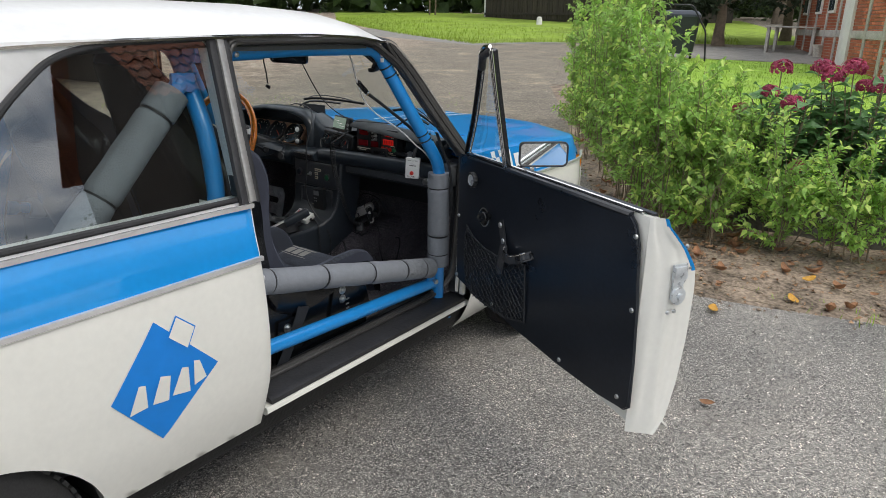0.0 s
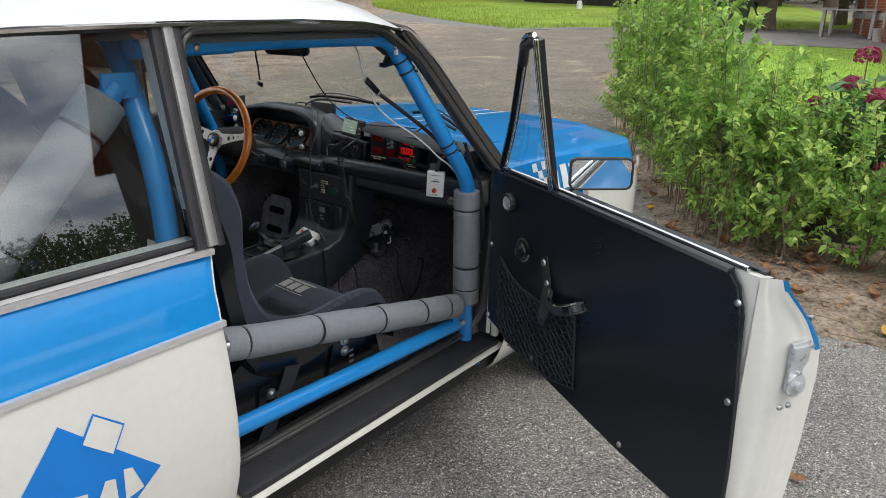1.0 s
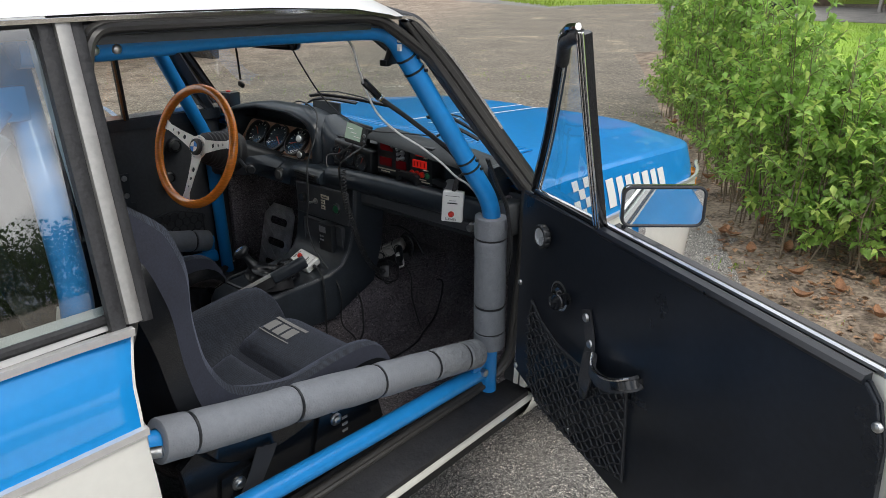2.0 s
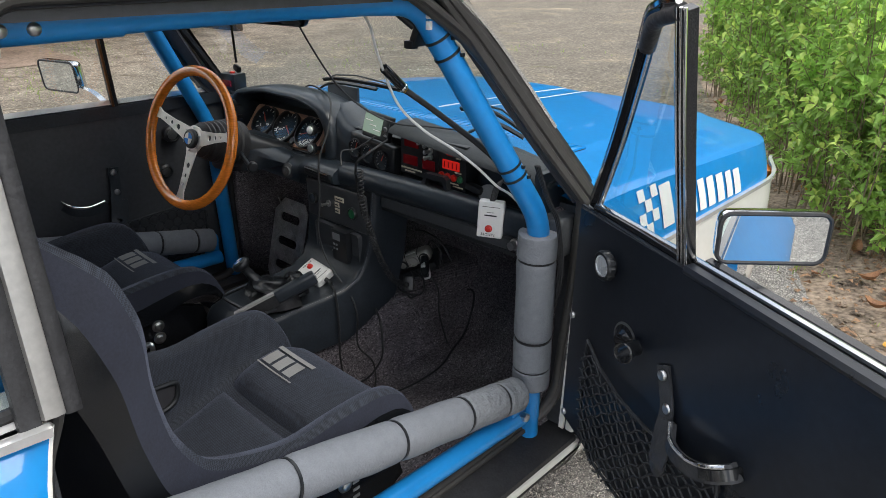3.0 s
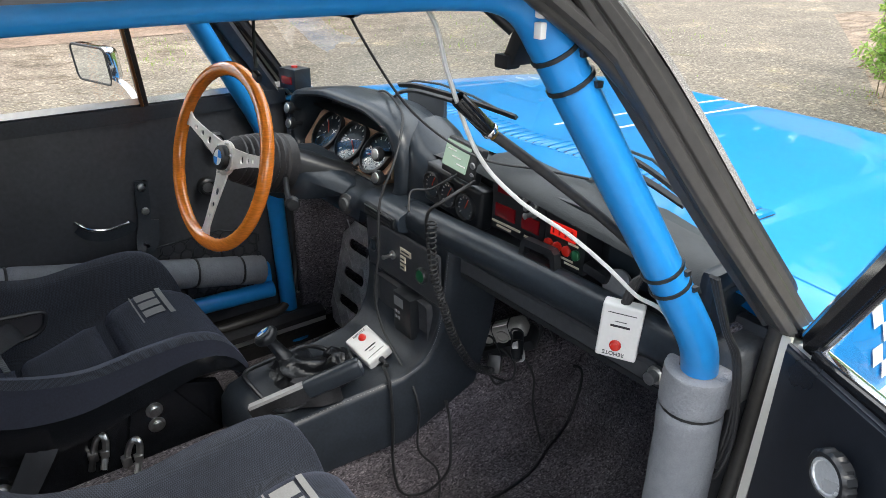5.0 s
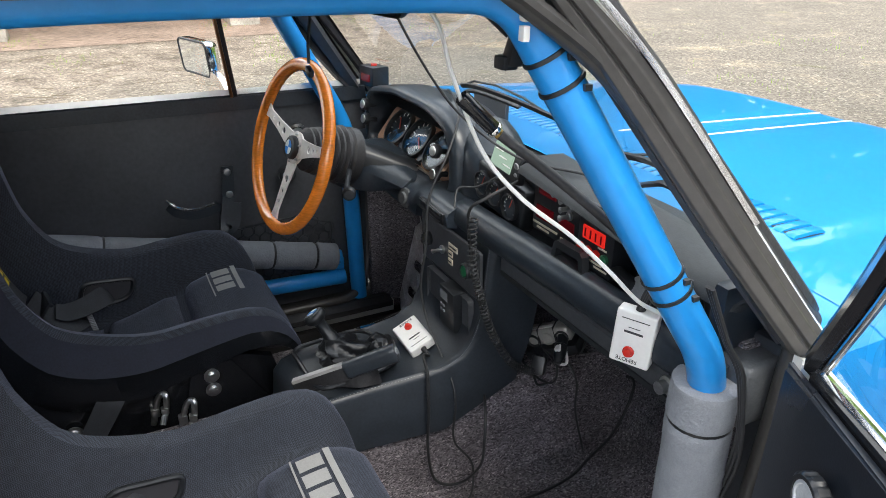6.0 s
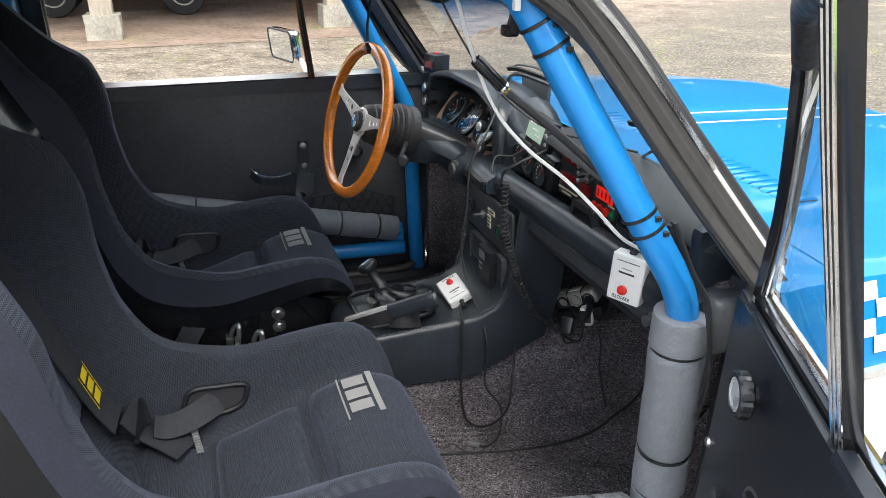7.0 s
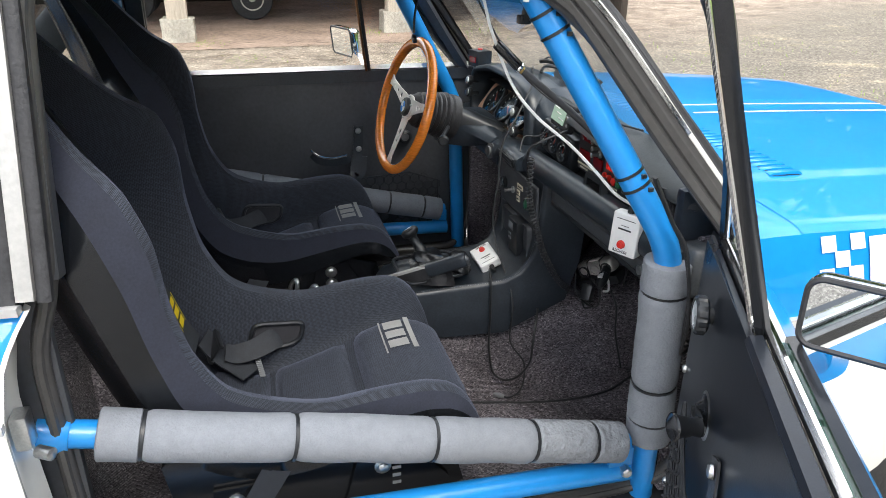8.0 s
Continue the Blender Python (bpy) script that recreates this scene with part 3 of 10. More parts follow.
def cast(c, p, loop):
    """Where the ray from c through p leaves the loop, in the YZ plane."""
    d = (p - c)
    best = None
    for a, b in zip(loop, loop[1:] + loop[:1]):
        e = b - a
        den = d.y * e.z - d.z * e.y
        if abs(den) < 1e-9:
            continue
        t = ((a.y - c.y) * e.z - (a.z - c.z) * e.y) / den
        u = ((a.y - c.y) * d.z - (a.z - c.z) * d.y) / den
        if t > 0 and -1e-6 <= u <= 1 + 1e-6 and (best is None or t > best):
            best = t
    return c + d * best


def on_side(p, sgn, out=0.0):
    return V(sgn * (gx(p.z) + out), p.y, p.z)


qc = V(0, -1.80, 1.14)
for sgn in (1, -1):
    bm = bmesh.new()
    inner = QWIN
    outer = [cast(qc, p, QOUT) for p in inner]
    rows = [[on_side(p, sgn, -0.05) for p in inner], [on_side(p, sgn, -0.006) for p in inner], [on_side(p * 0.85 + q * 0.15, sgn, 0.0) for p, q in zip(inner, outer)], [on_side(q, sgn, 0.002) for q in outer]]
    rings(bm, rows, True, False)
    part("rear_pillar", bm, M_WHITE, car)
    bm = bmesh.new()
    sweep(bm, [on_side(p, sgn, 0.000) for p in QWIN], circle2(0.009, 8), True)
    part("window_seal", bm, M_RUBBER, car)
    bm = bmesh.new()
    bm.faces.new([bm.verts.new(on_side(p, sgn, -0.006 + 0.012 * (1 - ((p.y + 1.88) / 0.4) ** 2))) for p in QWIN])
    g = part("quarter_window", bm, M_GLASSD, car, "reflective rear side window")
    g.visible_shadow = False
    # chrome belt below the window, and the bright pillar strip in front of it
    bm = bmesh.new()
    sweep(bm, [(sgn * (0.692 + dx), y, 0.937) for y, dx in ((-1.519, 0.012), (-1.6, 0.006), (-2.0, 0.0), (-2.4, 0.0), (-2.72, 0.0))], [(-0.010, -0.006), (0.004, -0.006), (0.007, -0.002), (0.006, 0.003), (-0.002, 0.006), (-0.012, 0.006)], False, (0, 0, 1))
    part("belt_moulding", bm, M_BRIGHT, car, "chrome belt moulding")
    bm = bmesh.new()
    pts = [on_side(V(0, -1.512 + 0.015 * k / 8, 0.945 + 0.413 * k / 8), sgn, 0.026 - 0.020 * k / 8) for k in range(9)]
    sweep(bm, pts, [(-0.0125, -0.004), (-0.010, 0.004), (0.0, 0.006), (0.010, 0.004), (0.0125, -0.004)], False, (sgn, 0, 0))
    part("pillar_strip", bm, M_STRIP, car, "bright B-pillar strip")
    # broad rubber between the glass and the bright strip, and the seal in front of it
    for dy, hw_ in ((-0.0225, 0.0105), (0.0200, 0.0085)):
        bm = bmesh.new()
        sweep(bm, [on_side(V(0, -1.512 + dy + 0.015 * k / 8, 0.940 + 0.420 * k / 8), sgn, 0.022 - 0.018 * k / 8) for k in range(9)], [(-hw_, -0.012), (-hw_, 0.002), (-hw_ * 0.6, 0.004), (hw_ * 0.6, 0.004), (hw_, 0.002), (hw_, -0.012)], False, (sgn, 0, 0))
        part("pillar_rubber", bm, M_RUBBER, car, "black rubber beside the pillar strip")
    # inner B-pillar
    bm = bmesh.new()
    sweep(bm, [on_side(V(0, -1.500 + 0.012 * k / 8, 0.95 + 0.41 * k / 8), sgn, -0.028) for k in range(9)], [(-0.020, -0.018), (0.020, -0.018), (0.020, 0.018), (-0.020, 0.018)], False, (sgn, 0, 0))
    part("pillar", bm, M_VINYLM, car)

# rear screen
bm = bmesh.new()
rows = []
for k in range(9):
    t = k / 8
    rows.append([V((0.52 + 0.10 * t) * s, -2.44 - 0.29 * t - 0.05 * (1 - s * s), 1.285 - 0.345 * t + 0.04 * (1 - s * s) * (1 - t)) for s in [-1 + 2 * j / 16 for j in range(17)]])
rings(bm, rows, False, False)
g = part("rear_screen", bm, M_GLASS, car)
g.visible_shadow = False

# windscreen, its rubber and pillars
WS_T = [V(0.575 * s, -0.765 + 0.050 * (1 - s * s), 1.335 + 0.040 * (1 - s * s)) for s in [-1 + 2 * j / 24 for j in range(25)]]
WS_B = [V(0.680 * s, -0.450 + 0.060 * (1 - s * s), 0.950 + 0.005 * (1 - s * s)) for s in [-1 + 2 * j / 24 for j in range(25)]]
bm = bmesh.new()
rings(bm, [[a.lerp(b, t) for a, b in zip(WS_T, WS_B)] for t in (0, 0.25, 0.5, 0.75, 1)], False, False)
g = part("windscreen", bm, M_GLASS, car, "clear curved windscreen")
g.visible_shadow = False
bm = bmesh.new()
tube(bm, fillet(WS_T + WS_B[::-1], 0.05, 3, True), 0.011, 8, True)
part("screen_rubber", bm, M_RUBBER, car)
A_PATH = [V(0.706, -0.524, 0.935), V(0.700, -0.545, 0.96), V(0.655, -0.642, 1.09), V(0.606, -0.757, 1.25), V(0.594, -0.835, 1.335)]
# front edge of the pillar, where the drip rail runs down
A_EDGE = [V(0.717, -0.466, 0.935), V(0.710, -0.489, 0.96), V(0.674, -0.590, 1.09), V(0.630, -0.714, 1.25), V(0.602, -0.806, 1.338)]
for sgn in (1, -1):
    pts = [V(sgn * p.x, p.y, p.z) for p in spline(A_PATH, 6)]
    edge = [V(sgn * p.x, p.y, p.z) for p in spline(A_EDGE, 6)]
    # ribbed worn rubber between door seal and drip rail
    bm = bmesh.new()
    rows = []
    for p, q in zip(pts, edge):
        w = (q - p)
        out = w.cross(V(0, -0.58, 0.81)).normalized()
        if out.x * sgn < 0:
            out = -out
        row = [p - out * 0.02]
        for k in range(37):
            f = k / 36
            h = 0.004 + 0.0045 * (smooth(0.0, 0.12, f) - smooth(0.36, 0.42, f) + smooth(0.46, 0.52, f) - 0.5 * smooth(0.78, 0.84, f))
            row.append(p + w * f + out * h)
        row.append(q - out * 0.02)
        rows.append(row)
    rings(bm, rows, False, False)
    part("screen_pillar", bm, M_SEALGREY, car, "wide worn grey pillar rubber", 70)
    # dark rubber from the drip rail to the screen
    bm = bmesh.new()
    rings(bm, [[q + V(-sgn * 0.0200, 0.0115, 0.006), q + V(-sgn * 0.0215, 0.014, 0.0075), q + V(-sgn * 0.028, 0.025, 0.008), q + V(-sgn * 0.036, 0.036, 0.006), q + V(-sgn * 0.044, 0.040, -0.002)] for q in edge[3:]], False, False)
    part("screen_edge", bm, M_RUBBER, car)
    bm = bmesh.new()
    rings(bm, [[q + V(sgn * (0.0025 - 0.023 * f), -0.003 + 0.0160 * f, 0.001 + 0.006 * f + g) for f, g in ((0.0, -0.004), (0.02, 0.0), (0.30, 0.0004), (0.36, -0.0008), (0.42, 0.0004), (0.98, 0.0), (1.0, -0.004))] for q in edge[2:]], False, False)
    part("pillar_finisher", bm, M_CREAM, car, "cream painted pillar edge")
    bm = bmesh.new()
    sweep(bm, [p + V(-sgn * 0.026, 0.030, 0.0) for p in pts], [(-0.012, -0.012), (0.012, -0.012), (0.012, 0.012), (-0.012, 0.012)], False, (sgn, 0.6, 0.3))
    part("pillar_trim", bm, M_VINYLM, car)
    # header rail along the roof side
    bm = bmesh.new()
    sweep(bm, [(sgn * 0.548, y, 1.336) for y in (-0.90, -1.0, -1.2, -1.46)], [(-0.022, -0.014), (0.016, -0.014), (0.018, 0.008), (-0.022, 0.014)], False, (0, 0, 1))
    part("roof_rail", bm, M_VINYLM, car)

# rubber door seals, right round each door opening
SEAL = [a.lerp(b, 0.42) + V(0.006, 0, 0) for a, b in zip(A_PATH[:4], A_EDGE[:4])] + [V(0.592, -0.880, 1.345), V(0.590, -0.96, 1.349), V(0.590, -1.455, 1.346), V(0.600, -1.475, 1.28), V(0.682, -1.494, 0.94), V(0.672, -1.530, 0.85), V(0.666, -1.530, 0.58), V(0.666, -1.51, 0.42),
                                  V(0.640, -1.46, 0.362), V(0.640, -0.56, 0.362), V(0.690, -0.50, 0.44), V(0.705, -0.492, 0.70)]
for sgn in (1, -1):
    bm = bmesh.new()
    pts = [V(sgn * (p.x - 0.022), p.y, p.z) for p in fillet(SEAL, 0.07, 5, True)]
    tube(bm, pts, 0.0125, 10, True)
    part("door_seal", bm, M_SEALGREY, car, "worn grey rubber door seal")
    bm = bmesh.new()
    pts = [V(sgn * (p.x - 0.010), p.y, p.z) for p in fillet(SEAL, 0.07, 5, True)]
    tube(bm, pts, 0.0075, 8, True)
    part("seal_lip", bm, M_SEALGREY, car)

# sills
for sgn in (1, -1):
    bm = bmesh.new()
    sweep(bm, [(sgn * 0.0, -1.52, 0), (0, -0.45, 0)], [(sgn * x, z) for x, z in ((0.60, 0.300), (0.712, 0.304), (0.721, 0.311), (0.721, 0.322), (0.716, 0.329), (0.60, 0.336))], False, (0, 0, 1))
    part("sill", bm, M_CREAM, car, "cream door sill")
    bm = bmesh.new()
    sweep(bm, [(0, -1.50, 0), (0, -0.47, 0)], [(sgn * x, z) for x, z in ((0.560, 0.340), (0.560, 0.356), (0.590, 0.364), (0.602, 0.356), (0.700, 0.352), (0.717, 0.345), (0.719, 0.333))], False, (0, 0, 1))
    part("sill_tread", bm, M_RUBBER, car, "black ribbed sill tread")
    bm = bmesh.new()
    sweep(bm, [(0, -2.02, 0), (0, -0.30, 0)], [(sgn * x, z) for x, z in ((0.58, 0.215), (0.66, 0.215), (0.685, 0.245), (0.698, 0.300), (0.58, 0.300))], False, (0, 0, 1))
    part("rocker", bm, M_BLACKSIDE, car)
    # hinge pillar
    bm = bmesh.new()
    box(bm, (sgn * 0.707, -0.478, 0.635), (0.022, 0.02, 0.55), None, 0.006)
    part("hinge_pillar", bm, M_CREAM if sgn > 0 else M_VINYLM, car)
    if sgn > 0:
        bm = bmesh.new()
        sweep(bm, [V(0.699, -0.508, 0.38), V(0.703, -0.507, 0.62), V(0.709, -0.506, 0.925)], [(-0.006, -0.003), (0.006, -0.003), (0.006, 0.003), (-0.006, 0.003)], False, (0, -1, 0))
        part("hinge_flange", bm, M_CREAM, car, "cream flange beside the door hinges")
        for z in (0.60, 0.575):
            bm = bmesh.new()
            screw(bm, V(0.704, -0.512, z), (0.3, -1, 0), 0.007)
            part("hinge_bolt", bm, M_STEEL, car)
    bm = bmesh.new()
    box(bm, (sgn * 0.661, -0.474, 0.635), (0.070, 0.02, 0.55), None, 0.006)
    part("pillar_panel", bm, M_VINYLM, car)
    bm = bmesh.new()
    box(bm, (sgn * 0.632, -0.30, 0.58), (0.02, 0.42, 0.64), None, 0.004)
    part("footwell_side", bm, M_CARPET, car)

# floor, toe board, tunnel and rear bulkhead
bm = bmesh.new()
rows = []
for y, z in ((0.02, 0.66), (-0.10, 0.44), (-0.22, 0.30), (-0.34, 0.264), (-0.9, 0.258), (-1.55, 0.258), (-1.60, 0.30), (-1.68, 0.42), (-2.15, 0.44), (-2.22, 0.95)):
    rows.append([V(-0.62 + 1.24 * j / 40, y, z + 0.004 * noise.noise(V(j * 0.37, y * 5, 0))) for j in range(41)])
rings(bm, rows, False, False)
part("floor_carpet", bm, M_CARPET, car, "dark grey loop carpet", 70)
bm = bmesh.new()
box(bm, (0, -0.02, 0.65), (1.22, 0.02, 0.44))
part("firewall", bm, M_VINYLM, car)
bm = bmesh.new()
box(bm, (0, -2.40, 0.90), (1.24, 0.40, 0.03), None, 0.01)
part("parcel_shelf", bm, M_VINYLM, car)
for sgn in (1, -1):
    bm = bmesh.new()
    box(bm, (sgn * 0.635, -1.90, 0.68), (0.02, 0.78, 0.52), None, 0.006)
    box(bm, (sgn * 0.55, -2.15, 0.50), (0.20, 0.45, 0.30), None, 0.08, 4)
    part("rear_side_trim", bm, M_VINYLM, car)

# roundel-shaped diamond badge decal on the quarter panel: blue square on its corner, small white square


def side_decal(name, outline, material, out, parent=car, label=""):
    bm = bmesh.new()
    mid = sum((Vector(p) for p in outline), Vector((0, 0))) / len(outline)
    # a fan of strips that follows the panel's curve
    n = 10
    rows = []
    dense = []
    for a, b in zip(outline, outline[1:] + outline[:1]):
        for k in range(n):
            dense.append(Vector(a).lerp(Vector(b), k / n))
    for t in (1.0, 0.75, 0.5, 0.25, 0.02):
        rows.append([V(lerp(SIDE, q.y) * taper(q.x) + out, q.x, q.y) for q in [mid.lerp(p, t) for p in dense]])
    rings(bm, rows, True, False)
    bm.faces.new(bm.verts[-len(dense):])
    return part(name, bm, material, parent, label)


side_decal("badge_decal", [(-2.004, 0.585), (-1.880, 0.744), (-1.717, 0.580), (-1.880, 0.434)], M_DECAL, 0.0015, car, "blue diamond sponsor decal")
side_decal("badge_outline", [(-1.773, 0.699), (-1.823, 0.742), (-1.853, 0.695), (-1.800, 0.647)], M_DECAL, 0.0022)
side_decal("badge_square", [(-1.777, 0.698), (-1.822, 0.737), (-1.848, 0.695), (-1.801, 0.652)], M_CREAM, 0.003)
# the wordmark becomes four plain bars along the diamond's slant
for quad in (((-1.963, 0.537), (-1.936, 0.605), (-1.919, 0.601), (-1.916, 0.541)), ((-1.904, 0.541), (-1.880, 0.607), (-1.853, 0.599), (-1.861, 0.535)),
             ((-1.851, 0.542), (-1.822, 0.607), (-1.804, 0.602), (-1.801, 0.533)), ((-1.789, 0.544), (-1.788, 0.612), (-1.772, 0.608), (-1.753, 0.554))):
    side_decal("wordmark_bar", list(quad), M_CREAM, 0.003)

# chequer and name on the bonnet's side band


def band_pt(y, z, out=0.003):
    lo, hi = 0.955, 1.0
    for _ in range(24):
        mid = (lo + hi) / 2
        if bonnet_pt(mid, y).z > z:
            lo = mid
        else:
            hi = mid
    p = bonnet_pt(lo, y)
    return p + V(out * 0.85, 0, out * 0.5)


def band_quad(y0, y1, z0, z1, m, slant=0.0):
    bm = bmesh.new()
    rows = []
    for i in range(5):
        f = i / 4
        z = z0 + (z1 - z0) * f
        rows.append([band_pt(y0 + (y1 - y0) * j / 4 + slant * f, z) for j in range(5)])
    rings(bm, rows, False, False)
    return part("band_decal", bm, m, bonnet)


for i in range(3):
    for j in range(4):
        if (i + j) % 2 == 1:
            band_quad(-0.365 + 0.029 * i, -0.336 + 0.029 * i, 0.826 + 0.026 * j, 0.852 + 0.026 * j, M_DWHITE, -0.004)
xs = -0.262
for k, wd in enumerate((0.078, 0.062, 0.055, 0.052, 0.058, 0.060, 0.052, 0.060)):
    band_quad(xs, xs + wd * 0.70, 0.824 - 0.002 * k, (0.922 if k == 0 else 0.907) - 0.0045 * k, M_DWHITE, -0.010)
    xs += wd


# wheels
def wheel(y, sgn):
    w = empty("wheel", (sgn * 0.66, y, WZ))
    w.parent = car
    bm = bmesh.new()
    R = WZ
    prof = [(0.17, -0.07), (0.20, -0.085), (0.25, -0.088), (R - 0.012, -0.078), (R, -0.06), (R, -0.022), (R - 0.008, -0.020), (R - 0.008, -0.012), (R, -0.010), (R, 0.010), (R - 0.008, 0.012), (R - 0.008, 0.020), (R, 0.022), (R, 0.06), (R - 0.012, 0.078), (0.25, 0.088), (0.20, 0.085), (0.17, 0.07)]
    lathe(bm, (0, 0, 0), (1, 0, 0), prof, 48)
    # tread blocks at the shoulder
    for k in range(60):
        a = 2 * math.pi * k / 60
        for x in (-0.068, 0.068):
            box(bm, (x, (R - 0.002) * math.cos(a), (R - 0.002) * math.sin(a)), (0.022, 0.018, 0.008), Matrix.Rotation(a - math.pi / 2, 3, "X"))
    part("tyre", bm, M_TYRE, w)
    bm = bmesh.new()
    s = sgn
    lathe(bm, (0, 0, 0), (s, 0, 0), [(0.172, -0.07), (0.172, 0.06), (0.165, 0.07), (0.155, 0.05), (0.14, 0.02), (0.09, 0.03), (0.06, 0.045), (0.03, 0.05)], 36)
    part("rim", bm, M_STEEL, w)
    return w


for y in (REAR_AXLE, FRONT_AXLE):
    for sgn in (1, -1):
        wheel(y, sgn)
        bm = bmesh.new()
        lathe(bm, (sgn * 0.42, y, 0.25), (sgn, 0, 0), [(0.338, 0.0), (0.338, 0.30)], 28, caps=False)
        lathe(bm, (sgn * 0.42, y, 0.25), (sgn, 0, 0), [(0.338, 0.0), (0.02, 0.0)], 28, caps=False)
        bmesh.ops.delete(bm, geom=[v for v in bm.verts if v.co.z < 0.2], context="VERTS")
        part("wheel_arch_liner", bm, M_BLACKSIDE, car)

# ---- roll cage ----
TR, PR = 0.0228, 0.041


def pad(name_pts, r=PR, seam=0.0):
    """A foam sleeve: closed ends, slightly uneven, tied down at the cable ties."""
    bm = bmesh.new()
    a, b = Vector(name_pts[0]), Vector(name_pts[1])
    n = 26
    ax = (b - a).normalized()
    s = ax.cross(V(0.3, 0.2, 0.93)).normalized()
    u = ax.cross(s)
    rows = []
    for k in range(n + 1):
        t = k / n
        e = min(t, 1 - t) * n
        rr = r * (0.90 if e < 0.5 else 0.985 if e < 1.5 else 1.0)
        row = []
        for j in range(24):
            an = 2 * math.pi * j / 24
            d = s * math.cos(an) + u * math.sin(an)
            p = a.lerp(b, t) + d * rr
            row.append(p + d * 0.0025 * noise.noise(p * 14))
        rows.append(row)
    inner0 = [a.lerp(b, 0.004) + (p - a).normalized() * TR for p in rows[0]]
    inner1 = [a.lerp(b, 0.996) + (p - b).normalized() * TR for p in rows[-1]]
    rings(bm, [inner0] + rows + [inner1], True, False)
    return bm


def pads(parent, p0, p1, cuts, r=PR):
    p0, p1 = Vector(p0), Vector(p1)
    for c0, c1 in zip(cuts, cuts[1:]):
        scuffed = r < 0.04 and c1 < 0.25 and p0.x > 0
        part("foam_padding", pad((p0.lerp(p1, c0 + 0.002), p0.lerp(p1, c1 - 0.002)), r), M_FOAMW if scuffed else M_FOAM, parent, "torn and scuffed grey foam padding" if scuffed else "grey foam cage padding")
    for c in cuts[1:-1]:
        bm = bmesh.new()
        q = p0.lerp(p1, c)
        d = (p1 - p0).normalized()
        lathe(bm, q, d, [(r * 0.94, -0.003), (r * 0.97, -0.0025), (r * 0.97, 0.0025), (r * 0.94, 0.003)], 20, caps=False)
        part("cable_tie", bm, M_PLASTIC, parent)


cage = empty("roll_cage", (0, 0, 0.3))
cage.parent = car


def cpart(name, bm, m, label=""):
    bmesh.ops.translate(bm, vec=(0, 0, -0.3), verts=bm.verts[:])
    return part(name, bm, m, cage, label)


for sgn in (1, -1):
    S = lambda x, y, z: V(sgn * x, y, z)
    leg = [S(0.634, -0.545, 0.29), S(0.641, -0.566, 0.86), S(0.644, -0.588, 0.915), S(0.546, -0.822, 1.318), S(0.522, -0.90, 1.321), S(0.513, -1.12, 1.322), S(0.515, -1.42, 1.318)]
    bm = bmesh.new()
    tube(bm, fillet(leg, 0.06, 8), TR, 20)
    lathe(bm, S(0.634, -0.545, 0.275), (0, 0, 1), [(0.06, 0.0), (0.06, 0.006), (TR, 0.008), (TR, 0.02)], 20)
    cpart("front_leg", bm, M_CAGE)
    # sleeve where the roof bar meets the main hoop
    bm = bmesh.new()
    tube(bm, [S(0.514, -1.30, 1.32), S(0.515, -1.50, 1.317), S(0.516, -1.54, 1.316)], TR + 0.003, 20)
    cpart("joint_sleeve", bm, M_CAGE)
    for y in (-1.403, -1.437):
        bm = bmesh.new()
        lathe(bm, S(0.5365, y, 1.312), S(1, 0, 0), [(0.008, -0.004), (0.008, 0.003), (0.0055, 0.006), (0.002, 0.007)], 12)
        cpart("bolt", bm, M_STEEL)
    # main hoop leg and back stay
    bm = bmesh.new()
    tube(bm, fillet([S(0.0, -1.53, 1.345), S(0.415, -1.515, 1.34), S(0.580, -1.550, 1.11), S(0.598, -1.545, 0.93), S(0.615, -1.615, 0.66), S(0.618, -1.615, 0.30)], 0.07, 8), TR + 0.001, 20)
    cpart("main_hoop", bm, M_CAGE)
    bm = bmesh.new()
    tube(bm, [S(0.52, -1.575, 1.245), S(0.50, -2.15, 0.62)], TR, 16)
    box(bm, S(0.525, -1.572, 1.245), (0.012, 0.07, 0.05), None, 0.004)
    cpart("back_stay", bm, M_CAGE)
    # door bars: padded upper, bare lower
    n0, n1 = S(0.640, -0.60, 0.492), S(0.64, -1.56, 0.708)
    bm = bmesh.new()
    tube(bm, [n0, n1], TR * 0.92, 18)
    lathe(bm, n1 + V(0, 0.03, -0.007), (0, 1, -0.22), [(0.030, -0.03), (0.030, 0.0), (0.024, 0.012)], 16)
    cpart("door_bar", bm, M_CAGE)
    bm = bmesh.new()
    tube(bm, [S(0.640, -0.59, 0.428), S(0.64, -1.05, 0.448), S(0.64, -1.56, 0.474)], TR, 18)
    box(bm, S(0.648, -0.612, 0.45), (0.010, 0.05, 0.075), None, 0.003)
    cpart("lower_door_bar", bm, M_CAGE)
    bm = bmesh.new()
    lathe(bm, S(0.664, -0.605, 0.441), S(1, 0, 0), [(0.011, -0.01), (0.011, 0.004), (0.008, 0.007), (0.002, 0.008)], 6)
    cpart("bolt", bm, M_STEEL)
    sub = V(0, 0, -0.3)
    pads(cage, n0 + V(0, -0.012, 0.002) + sub, n1 + V(0, 0.075, -0.017) + sub, (0, 0.075, 0.21, 0.42, 0.68, 0.93, 1.0), 0.039)
    if sgn > 0:
        pads(cage, S(0.634, -0.550, 0.490) + sub, S(0.638, -0.567, 0.868) + sub, (0, 0.135, 0.335, 0.845, 1.0), 0.042)
    pads(cage, S(0.520, -1.60, 1.225) + sub, S(0.505, -2.05, 0.73) + sub, (0, 0.12, 0.50, 0.95, 1.0), 0.046)

# ---- seats ----


